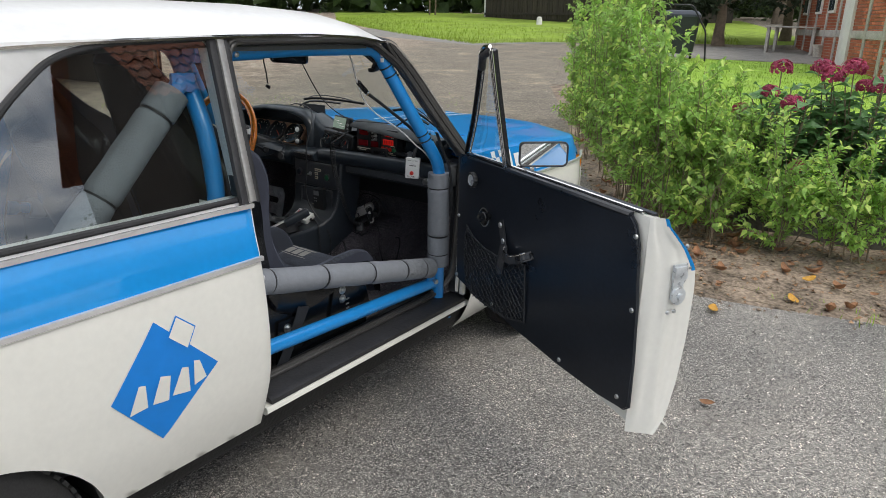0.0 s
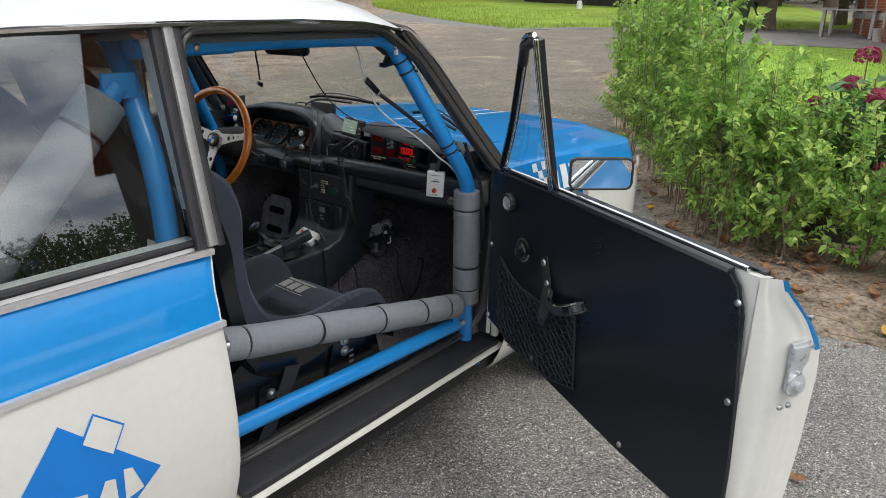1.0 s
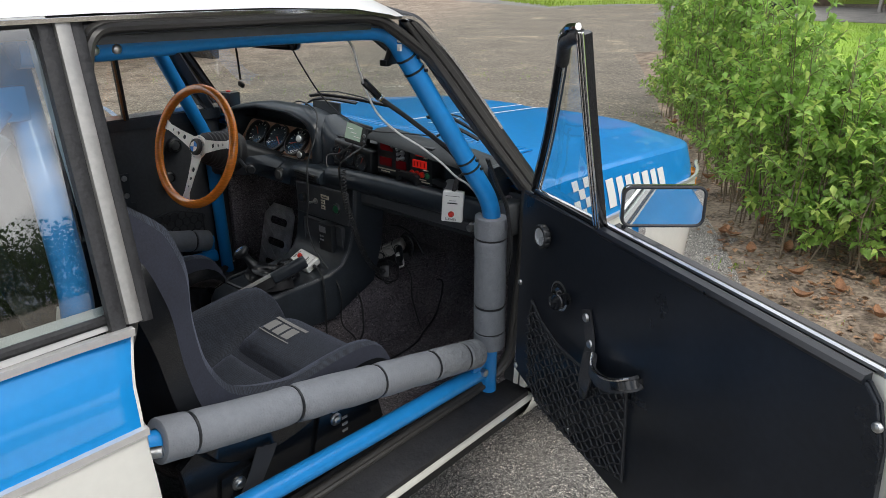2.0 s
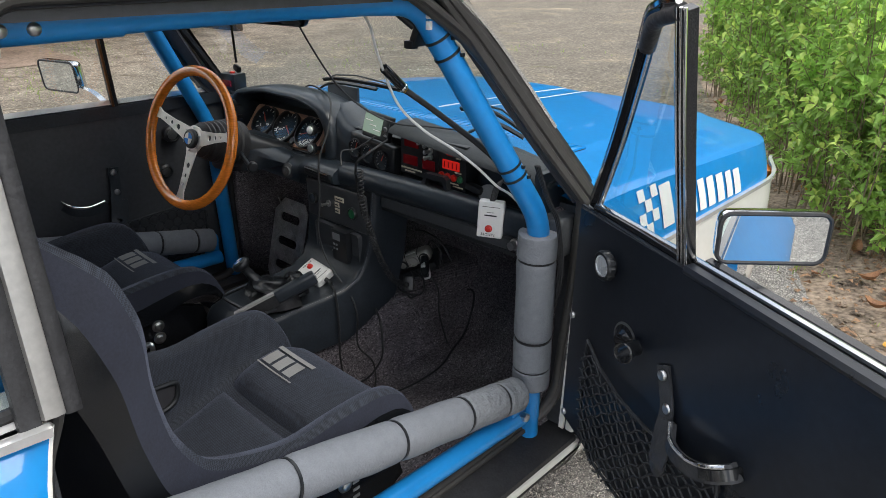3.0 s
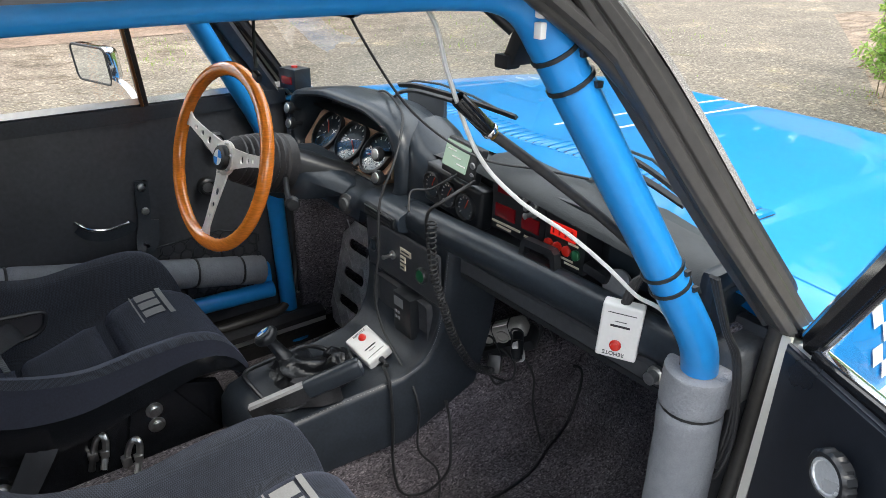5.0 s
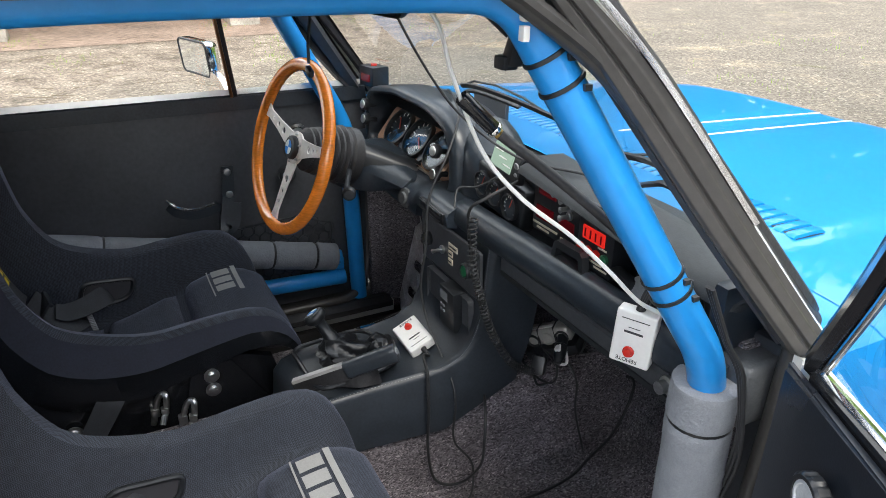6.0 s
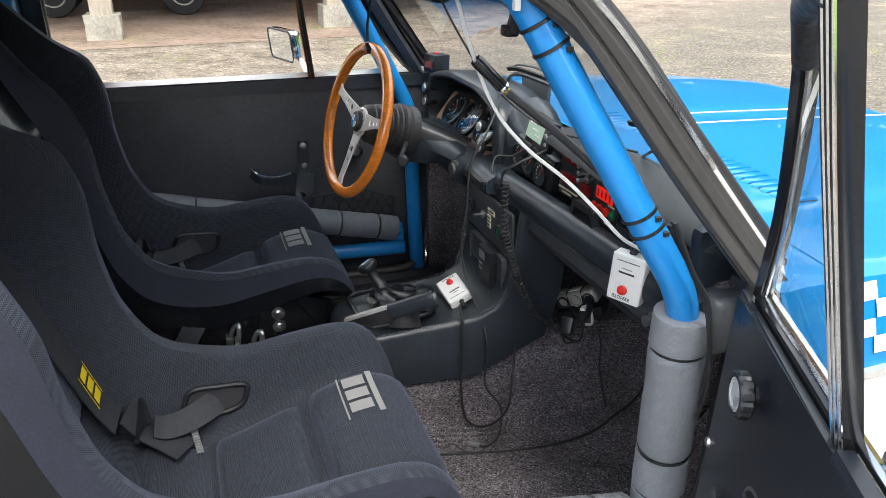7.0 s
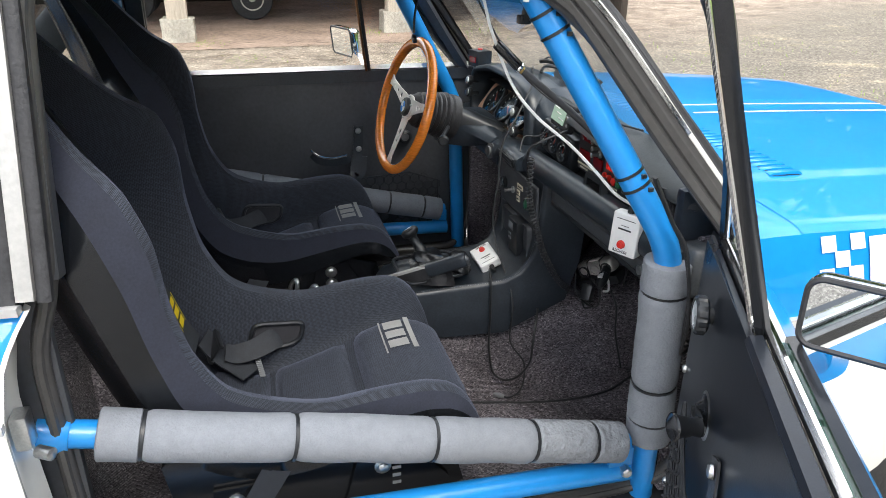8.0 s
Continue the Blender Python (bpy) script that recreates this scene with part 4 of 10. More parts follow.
def seat(xc, zoff, name_label):
    st = empty("racing_seat", (xc, -1.10, 0.27), name_label)
    st.parent = car
    base = V(0, 1.10, -0.27)
    CEN = [(0.0, -0.855, 0.44), (0.04, -0.865, 0.505), (0.09, -0.905, 0.545), (0.16, -0.975, 0.545), (0.26, -1.08, 0.505), (0.37, -1.20, 0.465), (0.46, -1.29, 0.455), (0.54, -1.365, 0.49), (0.62, -1.415, 0.56),
           (0.73, -1.455, 0.68), (0.84, -1.49, 0.80), (0.95, -1.525, 0.92), (1.05, -1.555, 1.03), (1.16, -1.59, 1.15), (1.26, -1.62, 1.26), (1.31, -1.635, 1.31), (1.33, -1.65, 1.315)]
    # ridge of the side bolsters (y, z) for the same stations
    RID = [(0.0, -0.850, 0.47), (0.04, -0.868, 0.56), (0.09, -0.905, 0.630), (0.16, -0.965, 0.650), (0.26, -1.05, 0.646), (0.37, -1.15, 0.634), (0.46, -1.235, 0.656), (0.54, -1.30, 0.685), (0.62, -1.345, 0.765),
           (0.73, -1.365, 0.87), (0.84, -1.368, 0.965), (0.95, -1.395, 1.045), (1.05, -1.455, 1.09), (1.16, -1.525, 1.175), (1.26, -1.60, 1.265), (1.31, -1.63, 1.31), (1.33, -1.65, 1.315)]
    HW = [(0.0, 0.225), (0.09, 0.235), (0.3, 0.228), (0.5, 0.222), (0.7, 0.240), (0.84, 0.260), (0.95, 0.258), (1.05, 0.205), (1.12, 0.165), (1.2, 0.150), (1.28, 0.135), (1.33, 0.105)]
    IW = [(0.0, 0.17), (0.3, 0.165), (0.5, 0.165), (0.7, 0.175), (0.95, 0.195), (1.05, 0.155), (1.12, 0.12), (1.33, 0.075)]
    cy, cz = [(a, b) for a, b, c in CEN], [(a, c) for a, b, c in CEN]
    ry, rz = [(a, b) for a, b, c in RID], [(a, c) for a, b, c in RID]

    def sm(tab, s):
        return (lerp(tab, s - 0.03) + 2 * lerp(tab, s) + lerp(tab, s + 0.03)) / 4

    N = 66
    inner, outer = [], []
    for i in range(N + 1):
        s = 1.33 * i / N
        c = V(0, sm(cy, s), sm(cz, s) + zoff)
        r = V(0, sm(ry, s), sm(rz, s) + zoff)
        hw, iw = sm(HW, s), sm(IW, s)
        d = r - c
        rowi, rowo = [], []
        for k in range(33):
            u = -1 + 2 * k / 32
            a = abs(u)
            # across: flat middle, wall, rounded ridge
            if a < 0.5:
                x, f = iw * a / 0.5, 0.06 * (a / 0.5) ** 3
            elif a < 0.88:
                q = (a - 0.5) / 0.38
                x, f = iw + (hw - 0.030 - iw) * q ** 0.8, 0.06 + 0.90 * smooth(0, 1, q)
            else:
                q = (a - 0.88) / 0.12
                x, f = hw - 0.030 + 0.030 * math.sin(q * math.pi / 2), 0.96 + 0.04 * math.sin(q * math.pi) - 0.05 * q * q
            p = c + d * f
            rowi.append(V(math.copysign(x, u), p.y, p.z) + base)
        # outer shell: drops behind / below
        tz = (V(0, sm(cy, s + 0.02) - sm(cy, s - 0.02), sm(cz, s + 0.02) - sm(cz, s - 0.02))).normalized()
        nrm = V(0, tz.z, -tz.y)  # away from the sitter
        if nrm.z > 0.2 and nrm.y > 0:
            nrm = -nrm
        nrm = V(0, -abs(nrm.y) if s > 0.1 else 0.3, -abs(nrm.z)).normalized()
        for k in range(33):
            u = -1 + 2 * k / 32
            a = abs(u)
            if a > 0.86:
                q = (1 - a) / 0.14
                x = hw + 0.012 * math.sin(q * math.pi / 2)
                p = c + d * (0.92 - 0.72 * q)
            else:
                x = (hw - 0.01) * min(1.0, a / 0.86 * 1.03)
                p = c + d * 0.20 * smooth(0.45, 0.86, a) + nrm * 0.035 * (1 - smooth(0.6, 0.86, a))
            rowo.append(V(math.copysign(x, u), p.y, p.z) + base)
        inner.append(rowi)
        outer.append(rowo)
    bm = bmesh.new()
    vi = rings(bm, inner, False, False)
    vo = rings(bm, outer, False, False, mi=1)
    for i in range(N):
        for e in (0, -1):
            f = bm.faces.new((vi[i][e], vi[i + 1][e], vo[i + 1][e], vo[i][e]))
            f.material_index = 2
    for e in (0, -1):
        for k in range(32):
            bm.faces.new((vi[e][k], vi[e][k + 1], vo[e][k + 1], vo[e][k])).material_index = 2
    # bare glossy shell behind the velour roll
    back = {v for i, row in enumerate(vo) for v in row[1:-1]}
    for f in bm.faces:
        if f.material_index == 1 and all(v in back for v in f.verts):
            f.material_index = 3
    part("seat_shell", bm, [M_KNIT, M_FABRIC, M_FABRIC, M_SHELL], st, "black fabric covered bucket shell", 60)
    # lower side shell of bare black composite
    for sg in (1, -1):
        bm = bmesh.new()
        prof = [(-0.90, 0.42), (-0.93, 0.53), (-1.05, 0.575), (-1.15, 0.55), (-1.28, 0.56), (-1.36, 0.60), (-1.42, 0.56), (-1.40, 0.42), (-1.30, 0.37), (-1.0, 0.37)]
        slab(bm, [V(sg * 0.205, y, z + zoff) + base for y, z in prof], (sg * 0.018, 0, 0))
        part("side_shell", bm, M_SHELL, st, "glossy black side shell")
        # mount bracket and bolts
        bm = bmesh.new()
        slab(bm, [V(sg * 0.226, y, z) + base for y, z in ((-0.93, 0.27), (-0.93, 0.44), (-1.015, 0.55 + zoff), (-1.09, 0.55 + zoff), (-1.13, 0.40), (-1.25, 0.39), (-1.275, 0.50), (-1.345, 0.50), (-1.37, 0.27))], (sg * 0.006, 0, 0))
        part("side_mount", bm, M_SHELL, st)
        for y, z in ((-1.055, 0.525), (-1.055, 0.492), (-1.31, 0.472)):
            bm = bmesh.new()
            lathe(bm, V(sg * 0.233, y, z + zoff) + base, (sg, 0, 0), [(0.0155, -0.002), (0.0155, 0.001), (0.010, 0.002), (0.010, 0.007), (0.007, 0.009), (0.002, 0.009)], 14)
            part("bolt", bm, M_STEEL, st)

    def surf(s, u, out=0.0):
        """A point of the inner surface."""
        i = min(N - 1, max(0, s / 1.33 * N))
        k = (u + 1) * 16
        i0, k0 = int(i), min(31, int(k))
        fi, fk = i - i0, k - k0
        p = (inner[i0][k0] * (1 - fi) * (1 - fk) + inner[i0 + 1][k0] * fi * (1 - fk) + inner[i0][k0 + 1] * (1 - fi) * fk + inner[i0 + 1][k0 + 1] * fi * fk)
        t1 = inner[i0 + 1][k0] - inner[i0][k0]
        t2 = inner[i0][k0 + 1] - inner[i0][k0]
        n = t1.cross(t2).normalized()
        if n.dot(V(0, 0.35, 1)) < 0:
            n = -n
        return p + n * out

    def cushion(name, s0, s1, u0, u1, th, label=""):
        bm = bmesh.new()
        A, B = 14, 16
        rows = []
        for i in range(A + 1):
            row = []
            for k in range(B + 1):
                ei, ek = min(i, A - i) / A, min(k, B - k) / B
                h = th * min(1, (ei * 7) ** 0.5 if ei > 0 else 0) * min(1, (ek * 7) ** 0.5 if ek > 0 else 0) - 0.006 * (ei == 0 or ek == 0)
                row.append(surf(s0 + (s1 - s0) * i / A, u0 + (u1 - u0) * k / B, h))
            rows.append(row)
        rings(bm, rows, False, False)
        return part(name, bm, M_KNIT, st, label, 70)

    cushion("thigh_cushion", 0.035, 0.235, -0.50, 0.50, 0.030, "padded black thigh cushion")
    cushion("seat_cushion", 0.245, 0.40, -0.49, 0.49, 0.026)
    cushion("rear_cushion", 0.405, 0.53, -0.48, 0.48, 0.022)
    cushion("back_cushion", 0.66, 0.90, -0.46, 0.46, 0.02)

    def mark(s0, s1, u0, u1, m, out=0.033, nm="logo_bar"):
        bm = bmesh.new()
        rings(bm, [[surf(s0 + (s1 - s0) * i / 4, u0 + (u1 - u0) * k / 4, out) for k in range(5)] for i in range(5)], False, False)
        return part(nm, bm, m, st)

    # emblem on the cushion front: two rules and three plain blocks
    mark(0.119, 0.122, -0.40, -0.03, M_LOGOGREY)
    mark(0.168, 0.171, -0.40, -0.03, M_LOGOGREY)
    for k in range(3):
        mark(0.128, 0.162, -0.38 + 0.11 * k, -0.295 + 0.11 * k, M_LOGOGREY)
    mark(1.19, 1.194, -0.3, 0.25, M_LOGOGREY, 0.004)
    for k in range(3):
        mark(1.205, 1.24, -0.25 + 0.16 * k, -0.13 + 0.16 * k, M_LOGOGREY, 0.004)
    # belt slots on the bolster walls and the shoulder: frame, dark patch for the hole's shade
    for sg in (1, -1):
        for (s0, s1, u0, u1) in ((0.35, 0.465, 0.635, 0.725), (1.00, 1.13, 0.28, 0.50)):
            loop = []
            for a in range(24):
                an = 2 * math.pi * a / 24
                ca, sa = math.cos(an), math.sin(an)
                loop.append(((s0 + s1) / 2 + (s1 - s0) / 2 * math.copysign(abs(ca) ** 0.55, ca), sg * ((u0 + u1) / 2 + (u1 - u0) / 2 * math.copysign(abs(sa) ** 0.55, sa))))
            bm = bmesh.new()
            tube(bm, [surf(s, u, 0.003) for s, u in loop], 0.0055, 8, True)
            part("slot_frame", bm, M_PLASTIC, st, "moulded black belt slot frame")
            bm = bmesh.new()
            bm.faces.new([bm.verts.new(surf(s, u, 0.0015)) for s, u in loop])
            part("slot_shade_patch", bm, M_INK, st)

    def strap(path, w, nm="harness_strap", lab="black webbing harness strap", m=None):
        """A flat belt along (s, u, height) places of the seat, lying with the surface."""
        bm = bmesh.new()
        raw = spline([V(*q) for q in path], 7)
        P = [surf(q.x, q.y, q.z) for q in raw]
        rows = []
        for i, p in enumerate(P):
            t = (P[min(i + 1, len(P) - 1)] - P[max(i - 1, 0)]).normalized()
            n = (surf(raw[i].x, raw[i].y, raw[i].z + 0.01) - p).normalized()
            sd = t.cross(n).normalized()
            n = sd.cross(t).normalized() * 0.0013
            sd = sd * w / 2
            rows.append([p - sd - n, p - sd * 0.9 - n * 1.3, p + sd * 0.9 - n * 1.3, p + sd - n, p + sd + n, p + sd * 0.9 + n * 1.3, p - sd * 0.9 + n * 1.3, p - sd + n])
        rings(bm, rows, True, True)
        return part(nm, bm, m or M_WEB, st, lab)

    def belt(places, normals, w, nm, lab):
        """A flat belt through places of the seat's own space, turned to the given normals."""
        bm = bmesh.new()
        P, Nn = spline(places, 7), spline(normals, 7)
        rows = []
        for i, p in enumerate(P):
            t = (P[min(i + 1, len(P) - 1)] - P[max(i - 1, 0)]).normalized()
            sd = t.cross(Nn[i]).normalized()
            n = sd.cross(t).normalized() * 0.0014
            sd = sd * w / 2
            rows.append([p - sd - n, p + sd - n, p + sd + n, p - sd + n])
        rings(bm, rows, True, True)
        return part(nm, bm, M_WEB, st, lab)

    for sg in (-1, 1):
        def L(x, y, z):
            return V(sg * x, y + 1.10, z - 0.27 + zoff)

        strap([(1.075, 0.33 * sg, -0.012), (1.05, 0.335 * sg, 0.012), (0.98, 0.34 * sg, 0.022), (0.86, 0.35 * sg, 0.026), (0.74, 0.37 * sg, 0.030), (0.66, 0.38 * sg, 0.034), (0.615, 0.385 * sg, 0.038)], 0.072)
        # doubled webbing between adjuster and cushion
        belt([L(0.146, -1.362, 0.585), L(0.140, -1.335, 0.545), L(0.128, -1.300, 0.517), L(0.108, -1.272, 0.503)], [V(-sg * 0.3, 0.85, 0.45), V(-sg * 0.3, 0.75, 0.6), V(-sg * 0.2, 0.45, 0.85), V(-sg * 0.1, 0.3, 0.95)], 0.062, "strap_end", "stitched black webbing end")
        # lap belt out of the slot, folded back to the adjuster
        belt([L(0.183, -1.205, 0.545), L(0.168, -1.225, 0.545), L(0.150, -1.262, 0.538), L(0.142, -1.300, 0.536), L(0.140, -1.322, 0.545)], [V(-sg, 0.1, 0.35), V(-sg * 0.8, 0.25, 0.6), V(-sg * 0.5, 0.35, 0.8), V(-sg * 0.4, 0.6, 0.7), V(-sg * 0.3, 0.75, 0.6)], 0.046, "lap_strap", "black lap belt")
        # lap belt leaving the shell for its anchor on the floor
        belt([L(0.205, -1.215, 0.548), L(0.232, -1.236, 0.530), L(0.240, -1.275, 0.470), L(0.245, -1.345, 0.37), L(0.248, -1.41, 0.265)], [V(sg, 0, 0.5), V(sg, 0, 0.3), V(sg, 0.1, 0), V(sg, 0.1, 0), V(sg, 0.1, 0)], 0.046, "lap_strap", "black lap belt")
        bm = bmesh.new()
        tube(bm, fillet([L(0.227, -1.262, 0.520), L(0.227, -1.252, 0.545), L(0.227, -1.185, 0.556), L(0.227, -1.168, 0.543), L(0.227, -1.195, 0.517)], 0.010, 4), 0.004, 8)
        part("belt_guide", bm, M_GLOSSR, st, "glossy black belt slot rim")
        for dz in (0.0, -0.017, -0.034) if xc > 0 and sg > 0 else ():
            bm = bmesh.new()
            box(bm, L(0.2335, -1.030, 0.485 + dz), (0.002, 0.016, 0.007), None, 0.001)
            part("mount_slot", bm, M_GREYPL, st)
        bm = bmesh.new()
        c = L(0.144, -1.352, 0.566)
        R3 = Matrix.Rotation(radians(-sg * 10), 3, "Z") @ Matrix.Rotation(radians(-38), 3, "X")
        box(bm, c + R3 @ V(0, 0.007, 0), (0.076, 0.005, 0.034), R3, 0.002)
        for dz in (0.020, -0.020):
            box(bm, c + R3 @ V(0, 0.009, dz), (0.080, 0.010, 0.007), R3, 0.002)
        part("strap_adjuster", bm, M_PLASTIC, st, "black metal strap adjuster")
        bm = bmesh.new()
        for k in range(14):
            q = L(0.172, -1.262, 0.520).lerp(L(0.095, -1.250, 0.503), k / 13)
            box(bm, q, (0.0032, 0.012, 0.004), None, 0.001)
        tagged(part("strap_ribs", bm, M_GREYPL, st), kind="stuff")
        for k, (s0, s1, u0, u1) in enumerate(((0.665, 0.725, 0.315, 0.322), (0.665, 0.725, 0.445, 0.452), (0.668, 0.683, 0.34, 0.43), (0.688, 0.703, 0.34, 0.43), (0.708, 0.722, 0.34, 0.43))):
            mark(s0, s1, sg * u0, sg * u1, M_YELLOW, 0.0375, "strap_label_bar")
    return st


seat(0.355, 0.0, "black bucket racing seat with harness")
seat(-0.345, 0.025, "black bucket racing seat with harness beside the steering wheel")

# ---- the open passenger door ----
DU, DW = V(0.894, -0.448, 0.0), V(0.448, 0.894, 0.0)
DM = Matrix(((DU.x, DW.x, 0, 0.74), (DU.y, DW.y, 0, -0.56), (0, 0, 1, 0), (0, 0, 0, 1)))
door = empty("door", (0, 0, 0), "open passenger door with black inner panel")
door.parent = car
door.matrix_local = DM
DOUT = [(0.300, 0.074), (0.345, 0.088), (0.40, 0.106), (0.48, 0.124), (0.60, 0.138), (0.75, 0.143), (0.812, 0.136), (0.83, 0.124), (0.87, 0.094), (0.90, 0.064), (0.94, 0.036)]


def door_section(u, inset=0.0):
    b = lerp([(0, 0.45), (0.267, 0.425), (0.666, 0.385), (1.0, 0.345)], u)
    out = [(w - inset, max(z, b - 0.02) if z < 0.35 else z) for z, w in DOUT]
    return [(0.012, b)] + out + [(0.030, 0.950), (0.006, 0.950), (0.004, 0.75)]


bm = bmesh.new()
us = [0.0, 0.02, 0.1, 0.2, 0.3, 0.4, 0.5, 0.6, 0.7, 0.8, 0.9, 0.955, 0.975, 0.992, 1.0, 1.003]
rows = []
for u in us:
    sec = door_section(u)
    e = smooth(0.955, 1.003, u)
    rows.append([V(u - 0.05 * max(0, 0.06 - w) / 0.06 * e, w, z) for w, z in sec])
rings(bm, rows, True, False)
bm.faces.new(bm.verts[:len(rows[0])])
# pressed end face: rounded inner edge, shallow trough round the latch, raised outer flange
rows = []
for k in range(31):
    z = 0.952 - (0.952 - 0.325) * k / 30
    wo = lerp(DOUT, z) - (0.0 if z > 0.36 else 0.020 * (0.36 - z) / 0.035)
    row = []
    for j in range(21):
        f = j / 20
        wj = 0.004 + (wo - 0.004) * f
        rnd = 0.047 * max(0.0, 0.06 - wj) / 0.06 + 0.004 * (1 - smooth(0.0, 0.15, f))
        trough = 0.006 * (smooth(0.16, 0.30, f) - smooth(0.62, 0.80, f)) * smooth(0.36, 0.45, z) * smooth(0.945, 0.90, z)
        flange = 0.004 * smooth(0.86, 0.93, f)
        row.append(V(1.004 - rnd - trough + flange, 0.004 + (wo - 0.004) * f, z))
    rows.append(row)
rings(bm, rows, False, False)
for f in bm.faces:
    c = f.calc_center_median()
    if c.z > 0.815 and (c.y > 0.05 and c.x < 0.985 or c.x > 0.985 and c.y - 0.004 > 0.905 * (lerp(DOUT, c.z) - 0.004)):
        f.material_index = 1
part("door_shell", bm, [M_CREAM, M_BLUE], door, "cream door shell with rolled edge", 45)
# corner lip at the lower rear
bm = bmesh.new()
slab(bm, [V(0.955, 0.09, 0.345), V(1.003, 0.09, 0.36), V(1.004, 0.115, 0.335), V(0.985, 0.118, 0.312), V(0.95, 0.112, 0.325)], (0, 0.006, 0.002))
part("door_lip", bm, M_CREAM, door)
# inner panel
PAN = [(0.0, 0.47), (0.12, 0.452), (0.267, 0.435), (0.45, 0.417), (0.666, 0.398), (0.85, 0.392), (0.955, 0.394), (0.975, 0.41), (0.972, 0.55), (0.962, 0.70), (0.950, 0.80), (0.944, 0.87), (0.925, 0.925), (0.905, 0.945), (0.6, 0.948), (0.3, 0.950), (0.0, 0.952)]
bm = bmesh.new()
slab(bm, [V(u, -0.004, z) for u, z in PAN], (0, -0.010, 0))
bmesh.ops.bevel(bm, geom=[e for e in bm.edges if all(v.co.y < -0.01 for v in e.verts)], offset=0.005, segments=3, affect="EDGES")
part("door_panel", bm, M_DOORV, door, "flat black vinyl inner panel")
# padded top roll and chrome finisher
bm = bmesh.new()
sweep(bm, [V(0.31, -0.006, 0.950), V(0.6, -0.006, 0.948), V(0.90, -0.006, 0.945)], [(-0.008, -0.010), (0.004, -0.010), (0.010, -0.006), (0.012, 0.000), (0.008, 0.007), (-0.006, 0.009)], False, (0, 0, 1))
part("top_roll", bm, M_DOORV, door)
bm = bmesh.new()
sweep(bm, [V(0.02, 0.009, 0.958), V(0.31, 0.009, 0.961), V(0.6, 0.009, 0.960), V(0.925, 0.009, 0.957)], [(-0.0075, -0.006), (0.006, -0.004), (0.006, 0.003), (0.001, 0.005), (-0.005, 0.003), (-0.0075, -0.001)], False, (0, 0, 1))
part("door_finisher", bm, M_CHROME, door, "chrome window finisher")
bm = bmesh.new()
sweep(bm, [V(0.31, 0.030, 0.957), V(0.6, 0.030, 0.956), V(0.95, 0.030, 0.953)], [(-0.006, -0.008), (0.006, -0.010), (0.006, 0.003), (-0.005, 0.006)], False, (0, 0, 1))
part("window_scraper", bm, M_GLOSSR, door)
bm = bmesh.new()
slab(bm, [V(0.32, 0.0185, 0.93), V(0.32, 0.0185, 0.958), V(0.6, 0.0185, 0.957), V(0.93, 0.0185, 0.953), V(0.93, 0.0185, 0.93)], (0, 0.005, 0))
g = part("lowered_window", bm, glass("green_glass_edge", (0.30, 0.48, 0.43)), door, "greenish edge of the lowered window")
g.visible_shadow = False
# screws of the panel
for u, z in ((0.932, 0.895), (0.948, 0.694), (0.93, 0.425), (0.666, 0.418), (0.267, 0.455), (0.012, 0.72), (0.012, 0.485)):
    bm = bmesh.new()
    screw(bm, V(u, -0.015, z), (0, -1, 0), 0.0075)
    part("panel_screw", bm, M_STEEL, door)
# latch
bm = bmesh.new()
slab(bm, [V(1.003, 0.058, 0.80), V(1.003, 0.058, 0.83), V(1.003, 0.105, 0.83), V(1.003, 0.110, 0.79), V(1.003, 0.098, 0.772), V(1.003, 0.105, 0.735), V(1.003, 0.085, 0.715), V(1.003, 0.060, 0.735), V(1.003, 0.062, 0.775)], (0.006, 0, 0))
part("latch_plate", bm, M_ZINC, door, "zinc-plated door latch")
bm = bmesh.new()
lathe(bm, V(1.008, 0.082, 0.742), (1, 0, 0), [(0.024, 0), (0.024, 0.006), (0.010, 0.008), (0.010, 0.016)], 20)
part("latch_claw", bm, M_ZINC, door)
bm = bmesh.new()
box(bm, V(1.011, 0.078, 0.812), (0.010, 0.040, 0.026), None, 0.004)
part("latch_block", bm, M_ZINC, door)
for w, z in ((0.075, 0.815), (0.097, 0.815), (0.085, 0.765), (0.052, 0.70), (0.075, 0.700), (0.12, 0.815), (0.10, 0.875)):
    bm = bmesh.new()
    screw(bm, V(1.010 if z < 0.87 and w < 0.11 else 1.003, w, z), (1, 0, 0), 0.006)
    part("latch_screw", bm, M_STEEL, door)
# knobs
bm = bmesh.new()
lathe(bm, V(0.126, -0.012, 0.880), (0, -1, 0), [(0.012, 0.0), (0.012, 0.008), (0.024, 0.010), (0.028, 0.013), (0.028, 0.024), (0.025, 0.027), (0.021, 0.027), (0.020, 0.023), (0.004, 0.022)], 48)
for v in bm.verts:
    d = v.co - V(0.126, v.co.y, 0.880)
    if d.length > 0.026:
        v.co -= d * (0.10 if math.cos(math.atan2(d.z, d.x) * 12) < -0.3 else 0.0)
part("quarter_light_knob", bm, M_PLASTIC, door, "black ribbed knob")
bm = bmesh.new()
lathe(bm, V(0.126, -0.0345, 0.880), (0, -1, 0), [(0.0200, -0.001), (0.0200, 0.0035), (0.017, 0.004), (0.0155, 0.0025), (0.006, 0.0030)], 24)
part("knob_cap", bm, M_ZINC, door)
bm = bmesh.new()
lathe(bm, V(0.188, -0.012, 0.757), (0, -1, 0), [(0.030, 0.0), (0.030, 0.004), (0.022, 0.006), (0.016, 0.014)], 22)
